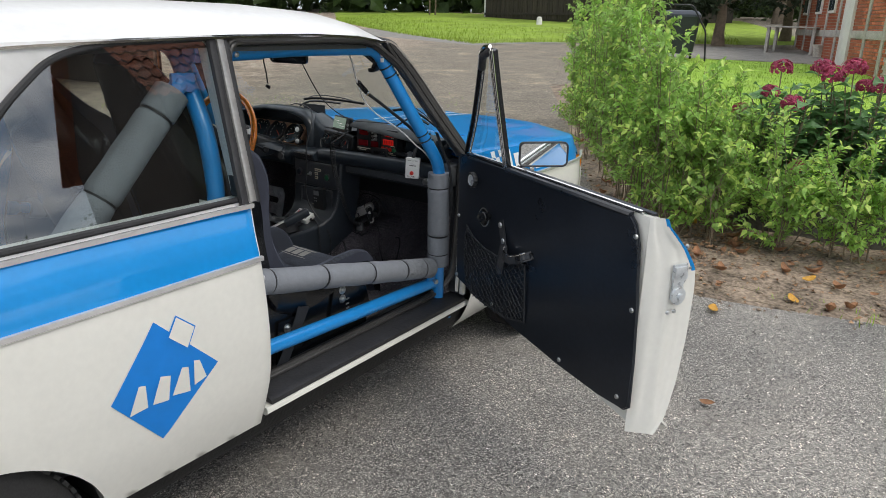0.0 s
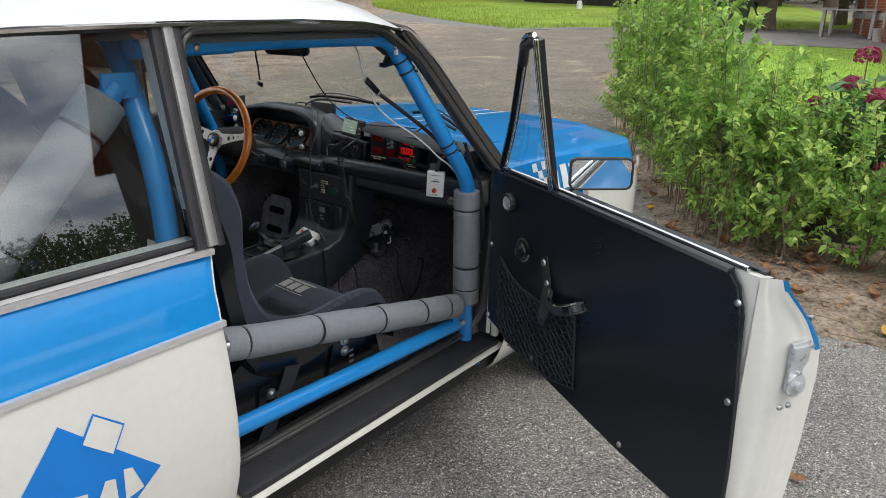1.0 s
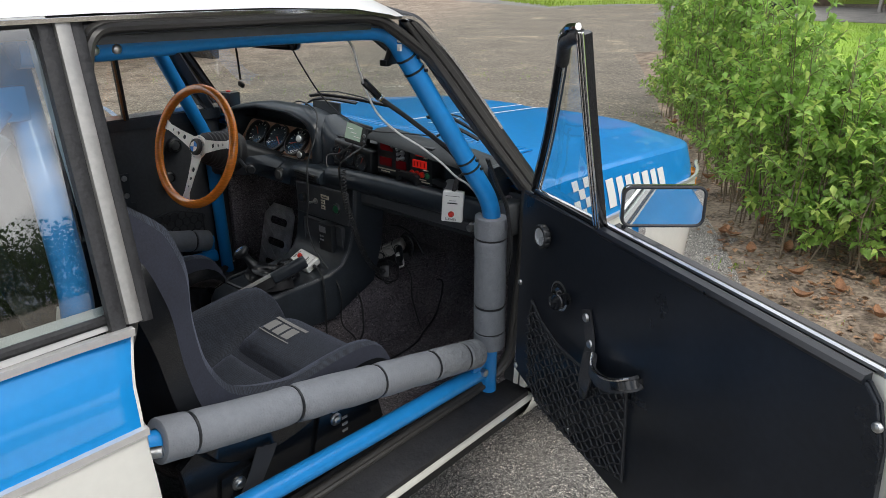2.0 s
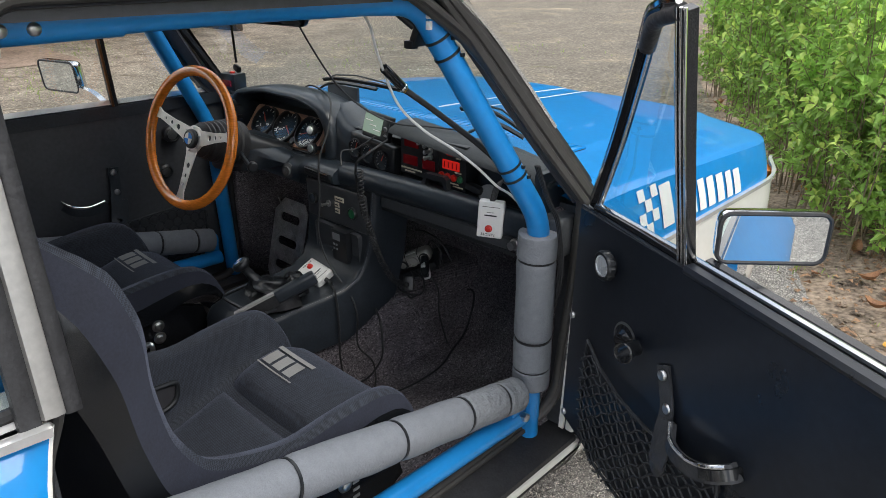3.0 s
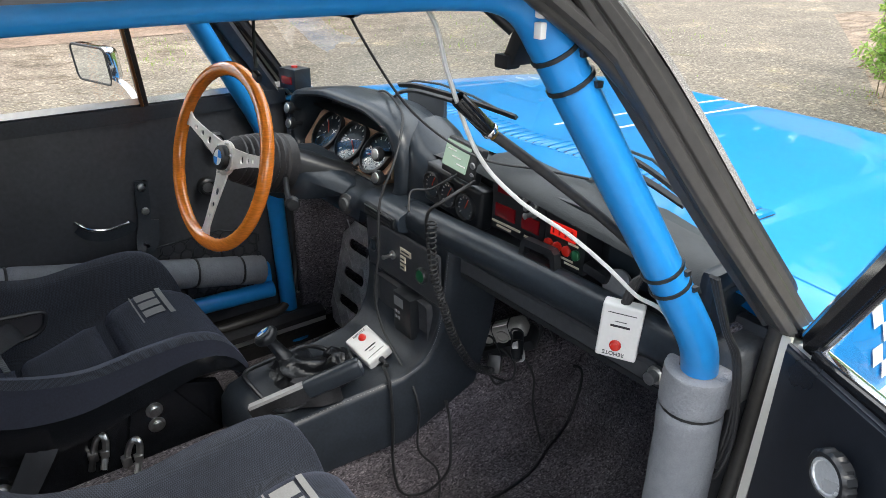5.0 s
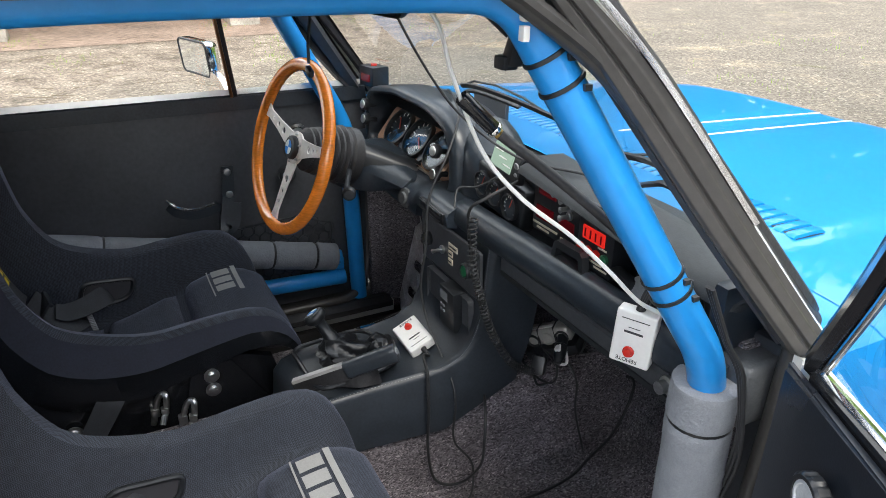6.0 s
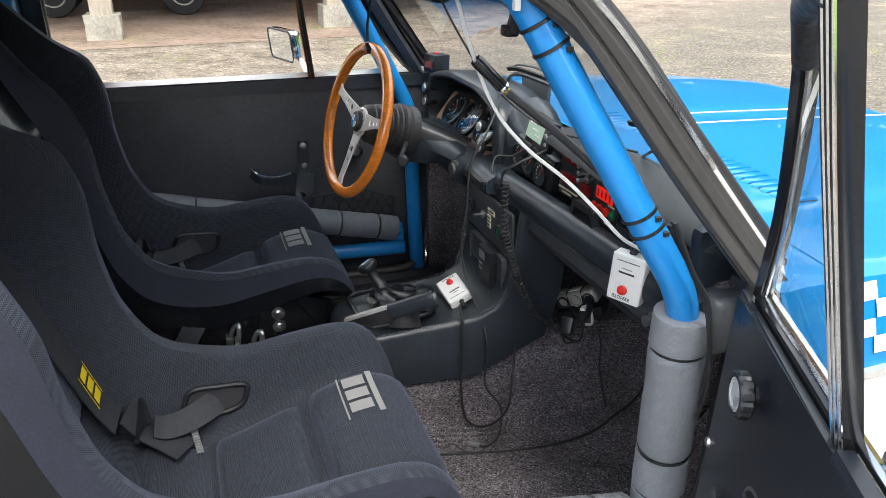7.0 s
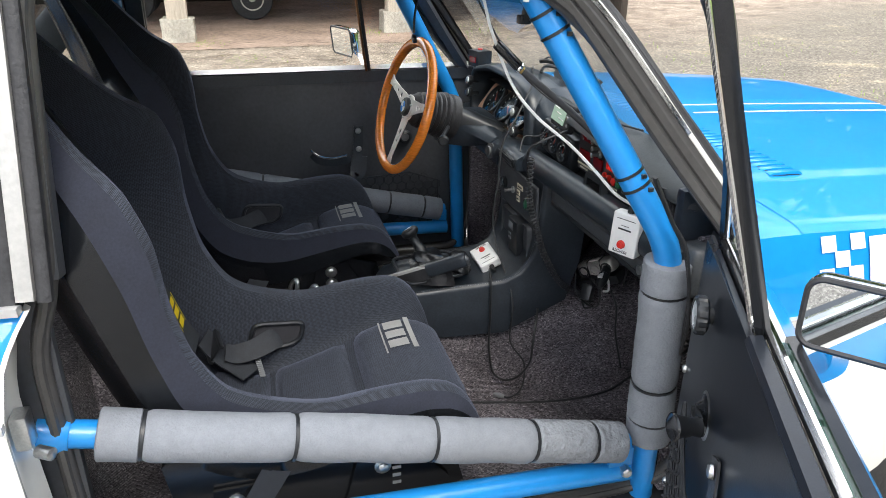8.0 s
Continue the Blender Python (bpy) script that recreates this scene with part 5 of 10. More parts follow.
sweep(bm, [V(0.184, -0.026, 0.756), V(0.220, -0.032, 0.768), V(0.246, -0.034, 0.778)], [(-0.012, -0.006), (0.012, -0.006), (0.010, 0.006), (-0.010, 0.006)], False, (0, -1, 0))
lathe(bm, V(0.243, -0.032, 0.777), (0.35, -1, 0.1), [(0.014, 0.0), (0.012, 0.010), (0.016, 0.030), (0.019, 0.036), (0.017, 0.038), (0.012, 0.036)], 20)
part("window_crank", bm, M_GLOSSR, door, "black short window crank")
bm = bmesh.new()
lathe(bm, V(0.188, -0.0115, 0.757), (0, -1, 0), [(0.036, 0.0), (0.036, 0.002), (0.031, 0.004)], 28)
part("crank_escutcheon", bm, M_STEEL, door, "metal crank escutcheon")
# pull strap
bm = bmesh.new()
sweep(bm, spline([V(0.301, -0.018, 0.775), V(0.318, -0.020, 0.738), V(0.333, -0.024, 0.705), V(0.336, -0.032, 0.665), V(0.345, -0.042, 0.628), V(0.358, -0.050, 0.620), V(0.362, -0.050, 0.640), V(0.358, -0.040, 0.668), V(0.346, -0.030, 0.700)], 6), [(-0.0155, -0.0018), (0.0155, -0.0018), (0.0155, 0.0018), (-0.0155, 0.0018)], False, (0, -1, 0.05))
part("pull_strap", bm, M_LEATHER, door, "black leather pull strap")
for u, z in ((0.309, 0.761), (0.332, 0.710)):
    bm = bmesh.new()
    screw(bm, V(u, -0.024, z), (0, -1, 0), 0.010)
    part("strap_screw", bm, M_STEEL, door)
# pull handle below the strap
bm = bmesh.new()
sweep(bm, spline([V(0.350, -0.026, 0.688), V(0.378, -0.044, 0.674), V(0.420, -0.052, 0.676), V(0.460, -0.050, 0.690), V(0.486, -0.032, 0.704), V(0.490, -0.016, 0.707)], 6), [(-0.014, -0.004), (0.014, -0.004), (0.014, 0.004), (-0.014, 0.004)], False, (0, -1, 0))
part("door_handle", bm, M_LEATHER, door, "black curved door pull")
bm = bmesh.new()
sweep(bm, spline([V(0.352, -0.030, 0.700), V(0.378, -0.048, 0.688), V(0.420, -0.056, 0.690), V(0.460, -0.054, 0.704), V(0.484, -0.038, 0.717)], 6), circle2(0.0035, 8), False)
part("handle_bead", bm, M_CHROME, door, "chrome bead on the door pull")
bm = bmesh.new()
sweep(bm, spline([V(0.455, -0.055, 0.690), V(0.474, -0.050, 0.697), V(0.490, -0.034, 0.706), V(0.494, -0.014, 0.708)], 5), [(-0.009, -0.003), (0.009, -0.003), (0.008, 0.003), (-0.008, 0.003)], False, (0, -1, 0))
part("handle_end", bm, M_GLOSSR, door, "glossy end of the door pull")
# elastic net pocket
bm = bmesh.new()
NET = [V(0.082, -0.020, 0.700), V(0.14, -0.026, 0.672), V(0.22, -0.032, 0.656), V(0.30, -0.034, 0.652), V(0.40, -0.030, 0.658), V(0.460, -0.020, 0.666), V(0.466, -0.020, 0.60), V(0.476, -0.020, 0.468), V(0.36, -0.022, 0.442), V(0.23, -0.022, 0.444), V(0.15, -0.022, 0.452), V(0.092, -0.020, 0.480), V(0.080, -0.020, 0.56), V(0.078, -0.020, 0.62)]
tube(bm, NET, 0.0035, 6, True)
part("net_border", bm, M_NET, door)


def inside(p, loop):
    c = False
    n = len(loop)
    for i in range(n):
        a, b = loop[i], loop[(i + 1) % n]
        if (a.z > p.z) != (b.z > p.z) and p.x < (b.x - a.x) * (p.z - a.z) / (b.z - a.z) + a.x:
            c = not c
    return c


bm = bmesh.new()
step = 0.024
for fam in (1, -1):
    for k in range(-30, 60):
        seg = []
        for j in range(80):
            x = 0.07 + 0.41 * j / 79
            z = 0.46 + k * step * 1.05 + fam * (x - 0.2) * 0.85 + 0.0035 * math.sin(x * 160 + 1.9 * k) + 0.004 * math.sin(x * 23 + 0.7 * k)
            p = V(x, -0.026 - 0.006 * math.sin(x * 8) - 0.0015 * fam, z)
            if inside(p, NET):
                seg.append(p)
            else:
                if len(seg) > 2:
                    tube(bm, seg[::2] + [seg[-1]], 0.0019, 4)
                seg = []
        if len(seg) > 2:
            tube(bm, seg[::2] + [seg[-1]], 0.0019, 4)
part("net_pocket", bm, M_NET, door, "black elastic net pocket")
# quarter light
ql_f = [V(0.012, 0.012, 0.955), V(0.11, -0.022, 1.10), V(0.215, -0.070, 1.245), V(0.256, -0.092, 1.296), V(0.285, -0.107, 1.322), V(0.322, -0.116, 1.333)]
ql_r = [V(0.290, 0.004, 0.950), V(0.316, -0.044, 1.10), V(0.339, -0.084, 1.225), V(0.360, -0.118, 1.336)]
bm = bmesh.new()
sweep(bm, spline(ql_f, 5), [(-0.011, -0.010), (0.011, -0.010), (0.012, 0.004), (0.004, 0.011), (-0.010, 0.008)], False, (0, -1, 0.35))
part("quarter_light_frame", bm, M_GLOSSR, door, "black quarter light frame")
bm = bmesh.new()
tube(bm, [p + V(0.004, 0.0, -0.008) for p in spline(ql_f, 5)[13:]] + [V(0.352, -0.118, 1.330)], 0.0125, 10)
part("corner_rubber", bm, M_RUBBER, door, "thick rounded rubber in the frame corner")
bm = bmesh.new()
sweep(bm, [p + V(0.013, -0.002, -0.008) for p in spline(ql_f, 5)[:16]], circle2(0.0028, 8), False)
part("inner_bead", bm, M_CHROME, door)
bm = bmesh.new()
sweep(bm, [p + V(-0.012, 0.0, 0.006) for p in spline(ql_f, 5)], circle2(0.005, 8), False)
part("frame_bead", bm, M_CHROME, door)
bm = bmesh.new()
sweep(bm, [p + V(0.003, 0, 0) for p in spline(ql_r, 5)], [(-0.0085, -0.010), (0.0085, -0.010), (0.0095, 0.0), (0.0085, 0.009), (-0.0085, 0.009)], False, (0, -1, 0.35))
part("guide_channel", bm, M_GLOSSR, door, "black window guide post")
for dx in (-0.006, 0.003, 0.012):
    bm = bmesh.new()
    sweep(bm, [p + V(dx, -0.010, 0.0) for p in spline(ql_r, 5)], circle2(0.0020, 8), False)
    part("guide_bead", bm, M_CHROME, door)
bm = bmesh.new()
sweep(bm, spline([V(0.03, 0.004, 0.955), V(0.16, 0.004, 0.957), V(0.303, 0.004, 0.955)], 4), [(-0.006, -0.012), (0.006, -0.012), (0.006, 0.003), (-0.006, 0.005)], False, (0, 0, 1))
part("quarter_light_base", bm, M_GLOSSR, door)
bm = bmesh.new()
poly(bm, [p for p in spline(ql_f, 3)] + [p for p in reversed(spline(ql_r, 3))])
g = part("quarter_light_glass", bm, M_GLASS, door, "triangular quarter light pane")
g.visible_shadow = False
bm = bmesh.new()
tube(bm, [V(0.288, -0.113, 1.330), V(0.322, -0.124, 1.342), V(0.352, -0.124, 1.345)], 0.0065, 8)
part("frame_cap", bm, M_CHROME, door)
# door mirror


def rrect(w, h, r, n=5):
    out = []
    for cx, cz, a0 in ((w / 2 - r, h / 2 - r, 0), (-w / 2 + r, h / 2 - r, 90), (-w / 2 + r, -h / 2 + r, 180), (w / 2 - r, -h / 2 + r, 270)):
        for k in range(n + 1):
            a = radians(a0 + 90 * k / n)
            out.append((cx + r * math.cos(a), cz + r * math.sin(a)))
    return out


def mirror(parent, c, rz, rx, w=0.155, h=0.088, stalk=None, ry=0):
    M = Matrix.Translation(c) @ Matrix.Rotation(radians(rz), 4, "Z") @ Matrix.Rotation(radians(rx), 4, "X") @ Matrix.Rotation(radians(ry), 4, "Y")
    bm = bmesh.new()
    rows = []
    for d, sc in ((0.002, 0.97), (-0.004, 1.0), (0.008, 1.04), (0.022, 1.0), (0.036, 0.85), (0.044, 0.5)):
        rows.append([M @ V(x * sc, d, z * sc) for x, z in rrect(w, h, 0.016)])
    rings(bm, rows, True, True)
    part("mirror_housing", bm, M_CHROME, parent, "chrome mirror housing")
    bm = bmesh.new()
    sweep(bm, [M @ V(x * 1.01, -0.004, z * 1.01) for x, z in rrect(w, h, 0.016)], circle2(0.0035, 6), True)
    part("mirror_rim", bm, M_RUBBER, parent)
    bm = bmesh.new()
    poly(bm, [M @ V(x * 0.98, -0.005, z * 0.98) for x, z in rrect(w, h, 0.016)])
    part("mirror_face", bm, M_MIRROR, parent, "mirror glass")
    bm = bmesh.new()
    sweep(bm, spline([M @ V(-0.045, 0.02, -h / 2)] + stalk, 6), [(-0.016, -0.008), (0.016, -0.008), (0.014, 0.008), (-0.014, 0.008)], False, (0, -1, 0))
    part("mirror_stalk", bm, M_CHROME, parent, "chrome mirror foot")


mirror(door, V(0.352, 0.104, 1.003), 66, 0, 0.158, 0.078, [V(0.318, 0.075, 0.945), V(0.300, 0.066, 0.918)], -1)

# ---- dashboard ----


def loft_x(bm, stations, mi=0, caps=True):
    """Skin through sections (x, [(y, z), ...])."""
    rings(bm, [[V(x, y, z) for y, z in sec] for x, sec in stations], True, caps, False, mi)


def gauge(parent, c, r, d, needle=0.6, bezel=None, depth=0.006):
    d = Vector(d).normalized()
    R = axis_rot(d)
    bm = bmesh.new()
    lathe(bm, c, d, [(r * 1.12, -0.002), (r * 1.12, depth), (r * 1.0, depth + 0.001), (r * 0.96, 0.001)], 24, caps=False)
    part("gauge_bezel", bm, bezel or M_PLASTIC, parent)
    bm = bmesh.new()
    lathe(bm, c, d, [(r, 0.0), (r, 0.0012)], 24)
    part("gauge_face", bm, M_GAUGE, parent, "dark dial with pale ticks")
    bm = bmesh.new()
    for k in range(11):
        a = radians(-130 + 26 * k)
        rot = R @ Matrix.Rotation(a, 3, "Z")
        box(bm, Vector(c) + rot @ V(0, r * 0.80, 0.0018), (r * 0.05, r * 0.16, 0.0008), rot)
    part("gauge_ticks", bm, M_DWHITE, parent)
    bm = bmesh.new()
    rot = R @ Matrix.Rotation(needle, 3, "Z")
    box(bm, Vector(c) + rot @ V(0, r * 0.33, 0.0025), (r * 0.07, r * 0.8, 0.001), rot)
    part("needle", bm, M_NEEDLE, parent)


dash = empty("dashboard", (0, 0, 0))
dash.parent = car
# body under the screen
bm = bmesh.new()
loft_x(bm, [(x, [(-0.37, 0.958), (-0.42, 0.960), (-0.440, 0.945), (-0.445, 0.90), (-0.50, 0.835), (-0.40, 0.80), (-0.34, 0.86)]) for x in (-0.615, -0.4, -0.1, 0.02)])
part("dash_body", bm, M_DASH, dash)
bm = bmesh.new()
loft_x(bm, [(x, [(min(y, yf), z) for y, z in ((-0.37, 0.960), (-0.46, 0.960), (-0.485, 0.93), (-0.485, 0.86), (-0.42, 0.83), (-0.34, 0.86))]) for x, yf in ((0.02, 0.0), (0.3, 0.0), (0.52, -0.37), (0.58, -0.44), (0.625, -0.452))])
part("dash_centre", bm, M_PLASTIC, dash)
# top shelf to the screen
bm = bmesh.new()
rows = []
for y0, z in ((0.0, 0.958), (0.3, 0.962), (0.7, 0.966), (1.0, 0.964)):
    rows.append([V(0.64 * s, (-0.475 + 0.085 * (1 - s * s)) * (1 - y0) + (-0.50) * y0, z) for s in [-1 + 2 * j / 24 for j in range(25)]])
rings(bm, rows, False, False)
part("dash_shelf", bm, M_DASHG, dash)
# instrument binnacle: outer pad, lip, mouth
HOOD_O = fillet([V(-0.545, 0, 0.860), V(-0.548, 0, 0.955), V(-0.522, 0, 1.002), V(-0.36, 0, 1.036), V(-0.17, 0, 1.036), V(-0.082, 0, 1.010), V(-0.048, 0, 0.960), V(-0.046, 0, 0.860)], 0.04, 5, True)
HOOD_M = fillet([V(-0.512, 0, 0.866), V(-0.512, 0, 0.955), V(-0.490, 0, 0.992), V(-0.36, 0, 1.013), V(-0.19, 0, 1.014), V(-0.108, 0, 0.994), V(-0.082, 0, 0.952), V(-0.082, 0, 0.866)], 0.03, 5, True)
hc = V(-0.30, 0, 0.935)
bm = bmesh.new()
rows = []
for y, f, k in ((-0.375, 0.0, 0.66), (-0.42, 0.0, 0.84), (-0.47, 0.0, 0.965), (-0.522, 0.0, 1.0), (-0.540, 0.12, 1.0), (-0.549, 0.35, 1.0), (-0.552, 0.65, 1.0), (-0.548, 0.92, 1.0), (-0.538, 1.0, 1.0), (-0.50, 1.0, 1.0), (-0.448, 1.0, 0.99)):
    rows.append([V(hc.x + (p.lerp(q, f).x - hc.x) * k, y, hc.z + (p.lerp(q, f).z - hc.z) * k) for p, q in zip(HOOD_O, HOOD_M)])
rings(bm, rows, True, True)
part("instrument_hood", bm, M_DASH, dash, "black padded instrument hood", 50)
# shoulder that runs from the hood down to the middle of the dash
bm = bmesh.new()
st_ = []
for x, yf, zt in ((-0.10, -0.505, 1.012), (-0.06, -0.530, 0.996), (-0.035, -0.534, 0.978), (-0.01, -0.527, 0.966), (0.015, -0.512, 0.958), (0.04, -0.494, 0.954), (0.065, -0.480, 0.952)):
    st_.append((x, [(-0.39, 0.94), (-0.40, zt - 0.012), (-0.43, zt), (yf + 0.035, zt - 0.002), (yf + 0.014, zt - 0.010), (yf + 0.003, zt - 0.026), (yf, zt - 0.05), (yf - 0.004, 0.865), (-0.40, 0.85)]))
loft_x(bm, st_)
part("dash_shoulder", bm, M_DASH, dash, "black moulded dash skin", 60)
# copper panel with three dials, leaning back
nd = V(0, -0.79, 0.61).normalized()
PT = Matrix.Rotation(math.asin(-nd.z), 3, "X")
pc = V(-0.312, -0.497, 0.907)
bm = bmesh.new()
box(bm, pc, (0.352, 0.006, 0.098), PT, 0.020, 3)
part("instrument_panel", bm, M_BRONZE, dash, "copper-coloured instrument panel")
for x, r, a in ((-0.118, 0.046, 0.8), (-0.010, 0.047, -2.2), (0.098, 0.045, 1.9)):
    gauge(dash, pc + V(x, 0, 0) + PT @ V(0, -0.0045, 0.004), r, nd, a, depth=0.010)
    bm = bmesh.new()
    lathe(bm, pc + V(x, 0, 0) + PT @ V(0, -0.0125, 0.004), nd, [(r * 0.98, 0.0), (r * 0.6, 0.0012), (0.001, 0.0018)], 24, caps=False)
    gl = part("dial_glass", bm, M_GLASS, dash)
    gl.visible_shadow = False
for x in (-0.064, 0.044):
    bm = bmesh.new()
    lathe(bm, pc + V(x, 0, 0) + PT @ V(0, -0.002, -0.032), nd, [(0.010, 0), (0.010, 0.006), (0.005, 0.007)], 14)
    part("warning_lamp", bm, M_PLASTIC, dash)
for x, y, z in ((-0.122, -0.548, 0.945), (-0.128, -0.545, 0.893), (-0.512, -0.548, 0.958), (-0.510, -0.548, 0.922)):
    bm = bmesh.new()
    lathe(bm, V(x, y, z), (0.15, -1, 0.2), [(0.006, -0.02), (0.006, 0.004), (0.015, 0.006), (0.015, 0.016), (0.012, 0.018)], 18)
    part("pull_switch", bm, M_PLASTIC, dash, "black pull switch with a bright cap")
    bm = bmesh.new()
    lathe(bm, V(x, y, z) + V(0.15, -1, 0.2).normalized() * 0.0185, (0.15, -1, 0.2), [(0.011, 0), (0.010, 0.0015), (0.002, 0.002)], 16)
    part("switch_cap", bm, M_STEEL, dash)
# padded roll, full width
bm = bmesh.new()
prof = [(0.029 * math.cos(a), 0.031 * math.sin(a)) for a in [2 * math.pi * k / 16 for k in range(16)]]
P = spline([V(-0.004, -0.550, 0.850), V(0.03, -0.556, 0.855), V(0.10, -0.558, 0.858), V(0.35, -0.552, 0.862), V(0.55, -0.546, 0.860), V(0.645, -0.534, 0.857)], 6)
sweep(bm, P, prof, False, (0, 0, 1))
part("padded_roll", bm, M_DASH, dash, "worn black padded dash roll", 60)
bm = bmesh.new()
sweep(bm, [V(-0.50, -0.539, 0.8735), V(-0.30, -0.537, 0.872), V(-0.13, -0.535, 0.871)], [(-0.004, -0.0012), (0.004, -0.0012), (0.004, 0.0012), (-0.004, 0.0012)], False, (0, 0, 1))
part("roll_trim", bm, M_STEEL, dash)
# glovebox and lower edge
bm = bmesh.new()
loft_x(bm, [(x, [(-0.546, 0.860), (-0.556, 0.845), (-0.558, 0.834), (-0.566, 0.828), (-0.566, 0.802), (-0.555, 0.794), (-0.42, 0.785), (-0.40, 0.86), (-0.45, 0.88)]) for x in (0.16, 0.3, 0.5, 0.63)])
part("glovebox", bm, M_VINYLM, dash, "black glovebox lid")
bm = bmesh.new()
sweep(bm, [V(0.165, -0.566, 0.800), V(0.62, -0.566, 0.800)], [(-0.003, -0.004), (0.003, -0.004), (0.003, 0.004), (-0.003, 0.004)], False, (0, 0, 1))
part("glovebox_edge", bm, M_PLASTIC, dash)
bm = bmesh.new()
lathe(bm, V(0.583, -0.566, 0.824), (0, -1, 0), [(0.013, 0), (0.013, 0.006), (0.009, 0.008), (0.009, 0.02), (0.003, 0.021)], 16)
part("glovebox_lock", bm, M_STEEL, dash, "bright glovebox lock")
# padded hood over the rally instruments
bm = bmesh.new()
st_ = []
for x, ex in ((0.165, 0.012), (0.175, 0.0), (0.3, 0.0), (0.45, 0.0), (0.53, 0.0), (0.60, 0.0), (0.625, 0.004), (0.632, 0.014)):
    z = 1.014 - 0.085 * (x - 0.165)
    st_.append((x, [(-0.39, 0.962), (-0.40, 0.978), (-0.46, z - ex), (-0.51, z + 0.002 - ex), (-0.548 + ex, z - 0.012 - ex * 0.3), (-0.552 + ex, z - 0.022), (-0.535 + ex, z - 0.028), (-0.45, 0.968)]))
st_ = [(x, [(min(y, -0.39 - 0.085 * smooth(0.46, 0.61, x)), z) for y, z in q]) for x, q in st_]
loft_x(bm, st_)
part("instrument_shelf", bm, M_DASHG, dash, "faded black padded shelf", 60)
bm = bmesh.new()
box(bm, (0.618, -0.50, 0.935), (0.024, 0.10, 0.10), None, 0.01)
part("dash_end", bm, M_DASH, dash)
bm = bmesh.new()
box(bm, (0.648, -0.505, 0.850), (0.058, 0.075, 0.090), None, 0.012, 3)
part("air_outlet", bm, M_HAMMER, dash, "grey moulded air outlet")
# centre gauges
bm = bmesh.new()
box(bm, (0.083, -0.512, 0.915), (0.165, 0.035, 0.078), Matrix.Rotation(radians(6), 3, "Y"), 0.008, 3)
part("gauge_pod", bm, M_PLASTIC, dash, "black three-gauge pod")
for x, z, a in ((0.029, 0.922, -0.4), (0.077, 0.916, -0.5), (0.128, 0.908, -0.4)):
    gauge(dash, V(x, -0.531, z), 0.0225, (0, -1, 0.05), a, depth=0.006)
# two rally computers: product names left out, small bars in their place
bm = bmesh.new()
box(bm, (0.250, -0.500, 0.943), (0.128, 0.045, 0.106), None, 0.004)
u1 = tagged(part("trip_computer", bm, M_PLASTIC), "black rally trip computer with dark red displays", "trip computer")
for x, z, w, h in ((0.226, 0.972, 0.048, 0.026), (0.222, 0.927, 0.048, 0.024), (0.283, 0.926, 0.040, 0.024)):
    bm = bmesh.new()
    box(bm, (x, -0.5235, z), (w, 0.003, h), None, 0.001)
    part("display", bm, M_LEDOFF, u1)
for x, z in ((0.268, 0.981), (0.288, 0.976), (0.290, 0.962), (0.290, 0.948)):
    bm = bmesh.new()
    lathe(bm, V(x, -0.523, z), (0, -1, 0), [(0.0075, 0), (0.0075, 0.004), (0.004, 0.005), (0.004, 0.018), (0.0055, 0.022), (0.002, 0.024)], 12)
    part("toggle_switch", bm, M_STEEL, u1)
for x, z, w in ((0.225, 0.905, 0.07), (0.285, 0.902, 0.03), (0.220, 0.898, 0.035)):
    bm = bmesh.new()
    box(bm, (x, -0.5232, z), (w, 0.002, 0.0035))
    part("legend_bar", bm, M_LABEL, u1)
bm = bmesh.new()
box(bm, (0.366, -0.512, 0.940), (0.085, 0.04, 0.108), None, 0.004)
u2 = tagged(part("trip_timer", bm, M_PLASTIC), "black rally timer with lit red digits in the dash", "trip timer")
for x, z, w, h in ((0.367, 0.974, 0.036, 0.016), (0.363, 0.944, 0.052, 0.022)):
    bm = bmesh.new()
    box(bm, (x, -0.5325, z), (w, 0.003, h), None, 0.001)
    d = part("display", bm, M_LED, u2, "lit red digital display")
    for k in range(4):
        bm = bmesh.new()
        box(bm, (x - w * 0.36 + w * 0.24 * k, -0.5345, z), (w * 0.05, 0.001, h * 0.62))
        part("digit_bar", bm, M_LEDOFF, d)
for k in range(4):
    bm = bmesh.new()
    lathe(bm, V(0.335 + 0.019 * k, -0.532, 0.916), (0, -1, 0), [(0.0085, 0), (0.0085, 0.004), (0.006, 0.006), (0.001, 0.0065)], 14)
    part("push_button", bm, M_REDB if k != 3 else M_GREENB, u2)
for z, w in ((0.902, 0.05), (0.896, 0.03), (0.963, 0.014), (0.930, 0.02)):
    bm = bmesh.new()
    box(bm, (0.385 if w < 0.04 else 0.362, -0.5322, z), (w, 0.002, 0.003))
    part("legend_bar", bm, M_LABEL, u2)
# recess at the end: horn push and switches
bm = bmesh.new()
box(bm, (0.475, -0.49, 0.935), (0.10, 0.02, 0.09), None, 0.005)
part("blank_panel", bm, M_GAUGE, dash)
bm = bmesh.new()
box(bm, (0.435, -0.530, 0.905), (0.045, 0.02, 0.016), Matrix.Rotation(radians(8), 3, "Y"), 0.005)
part("switch_box", bm, M_PLASTIC, dash)
bm = bmesh.new()
lathe(bm, V(0.468, -0.522, 0.895), (0, -1, 0.3), [(0.024, 0), (0.024, 0.006), (0.020, 0.009), (0.004, 0.010)], 24)
part("round_cap", bm, M_GREYPL, dash, "grey round cap")
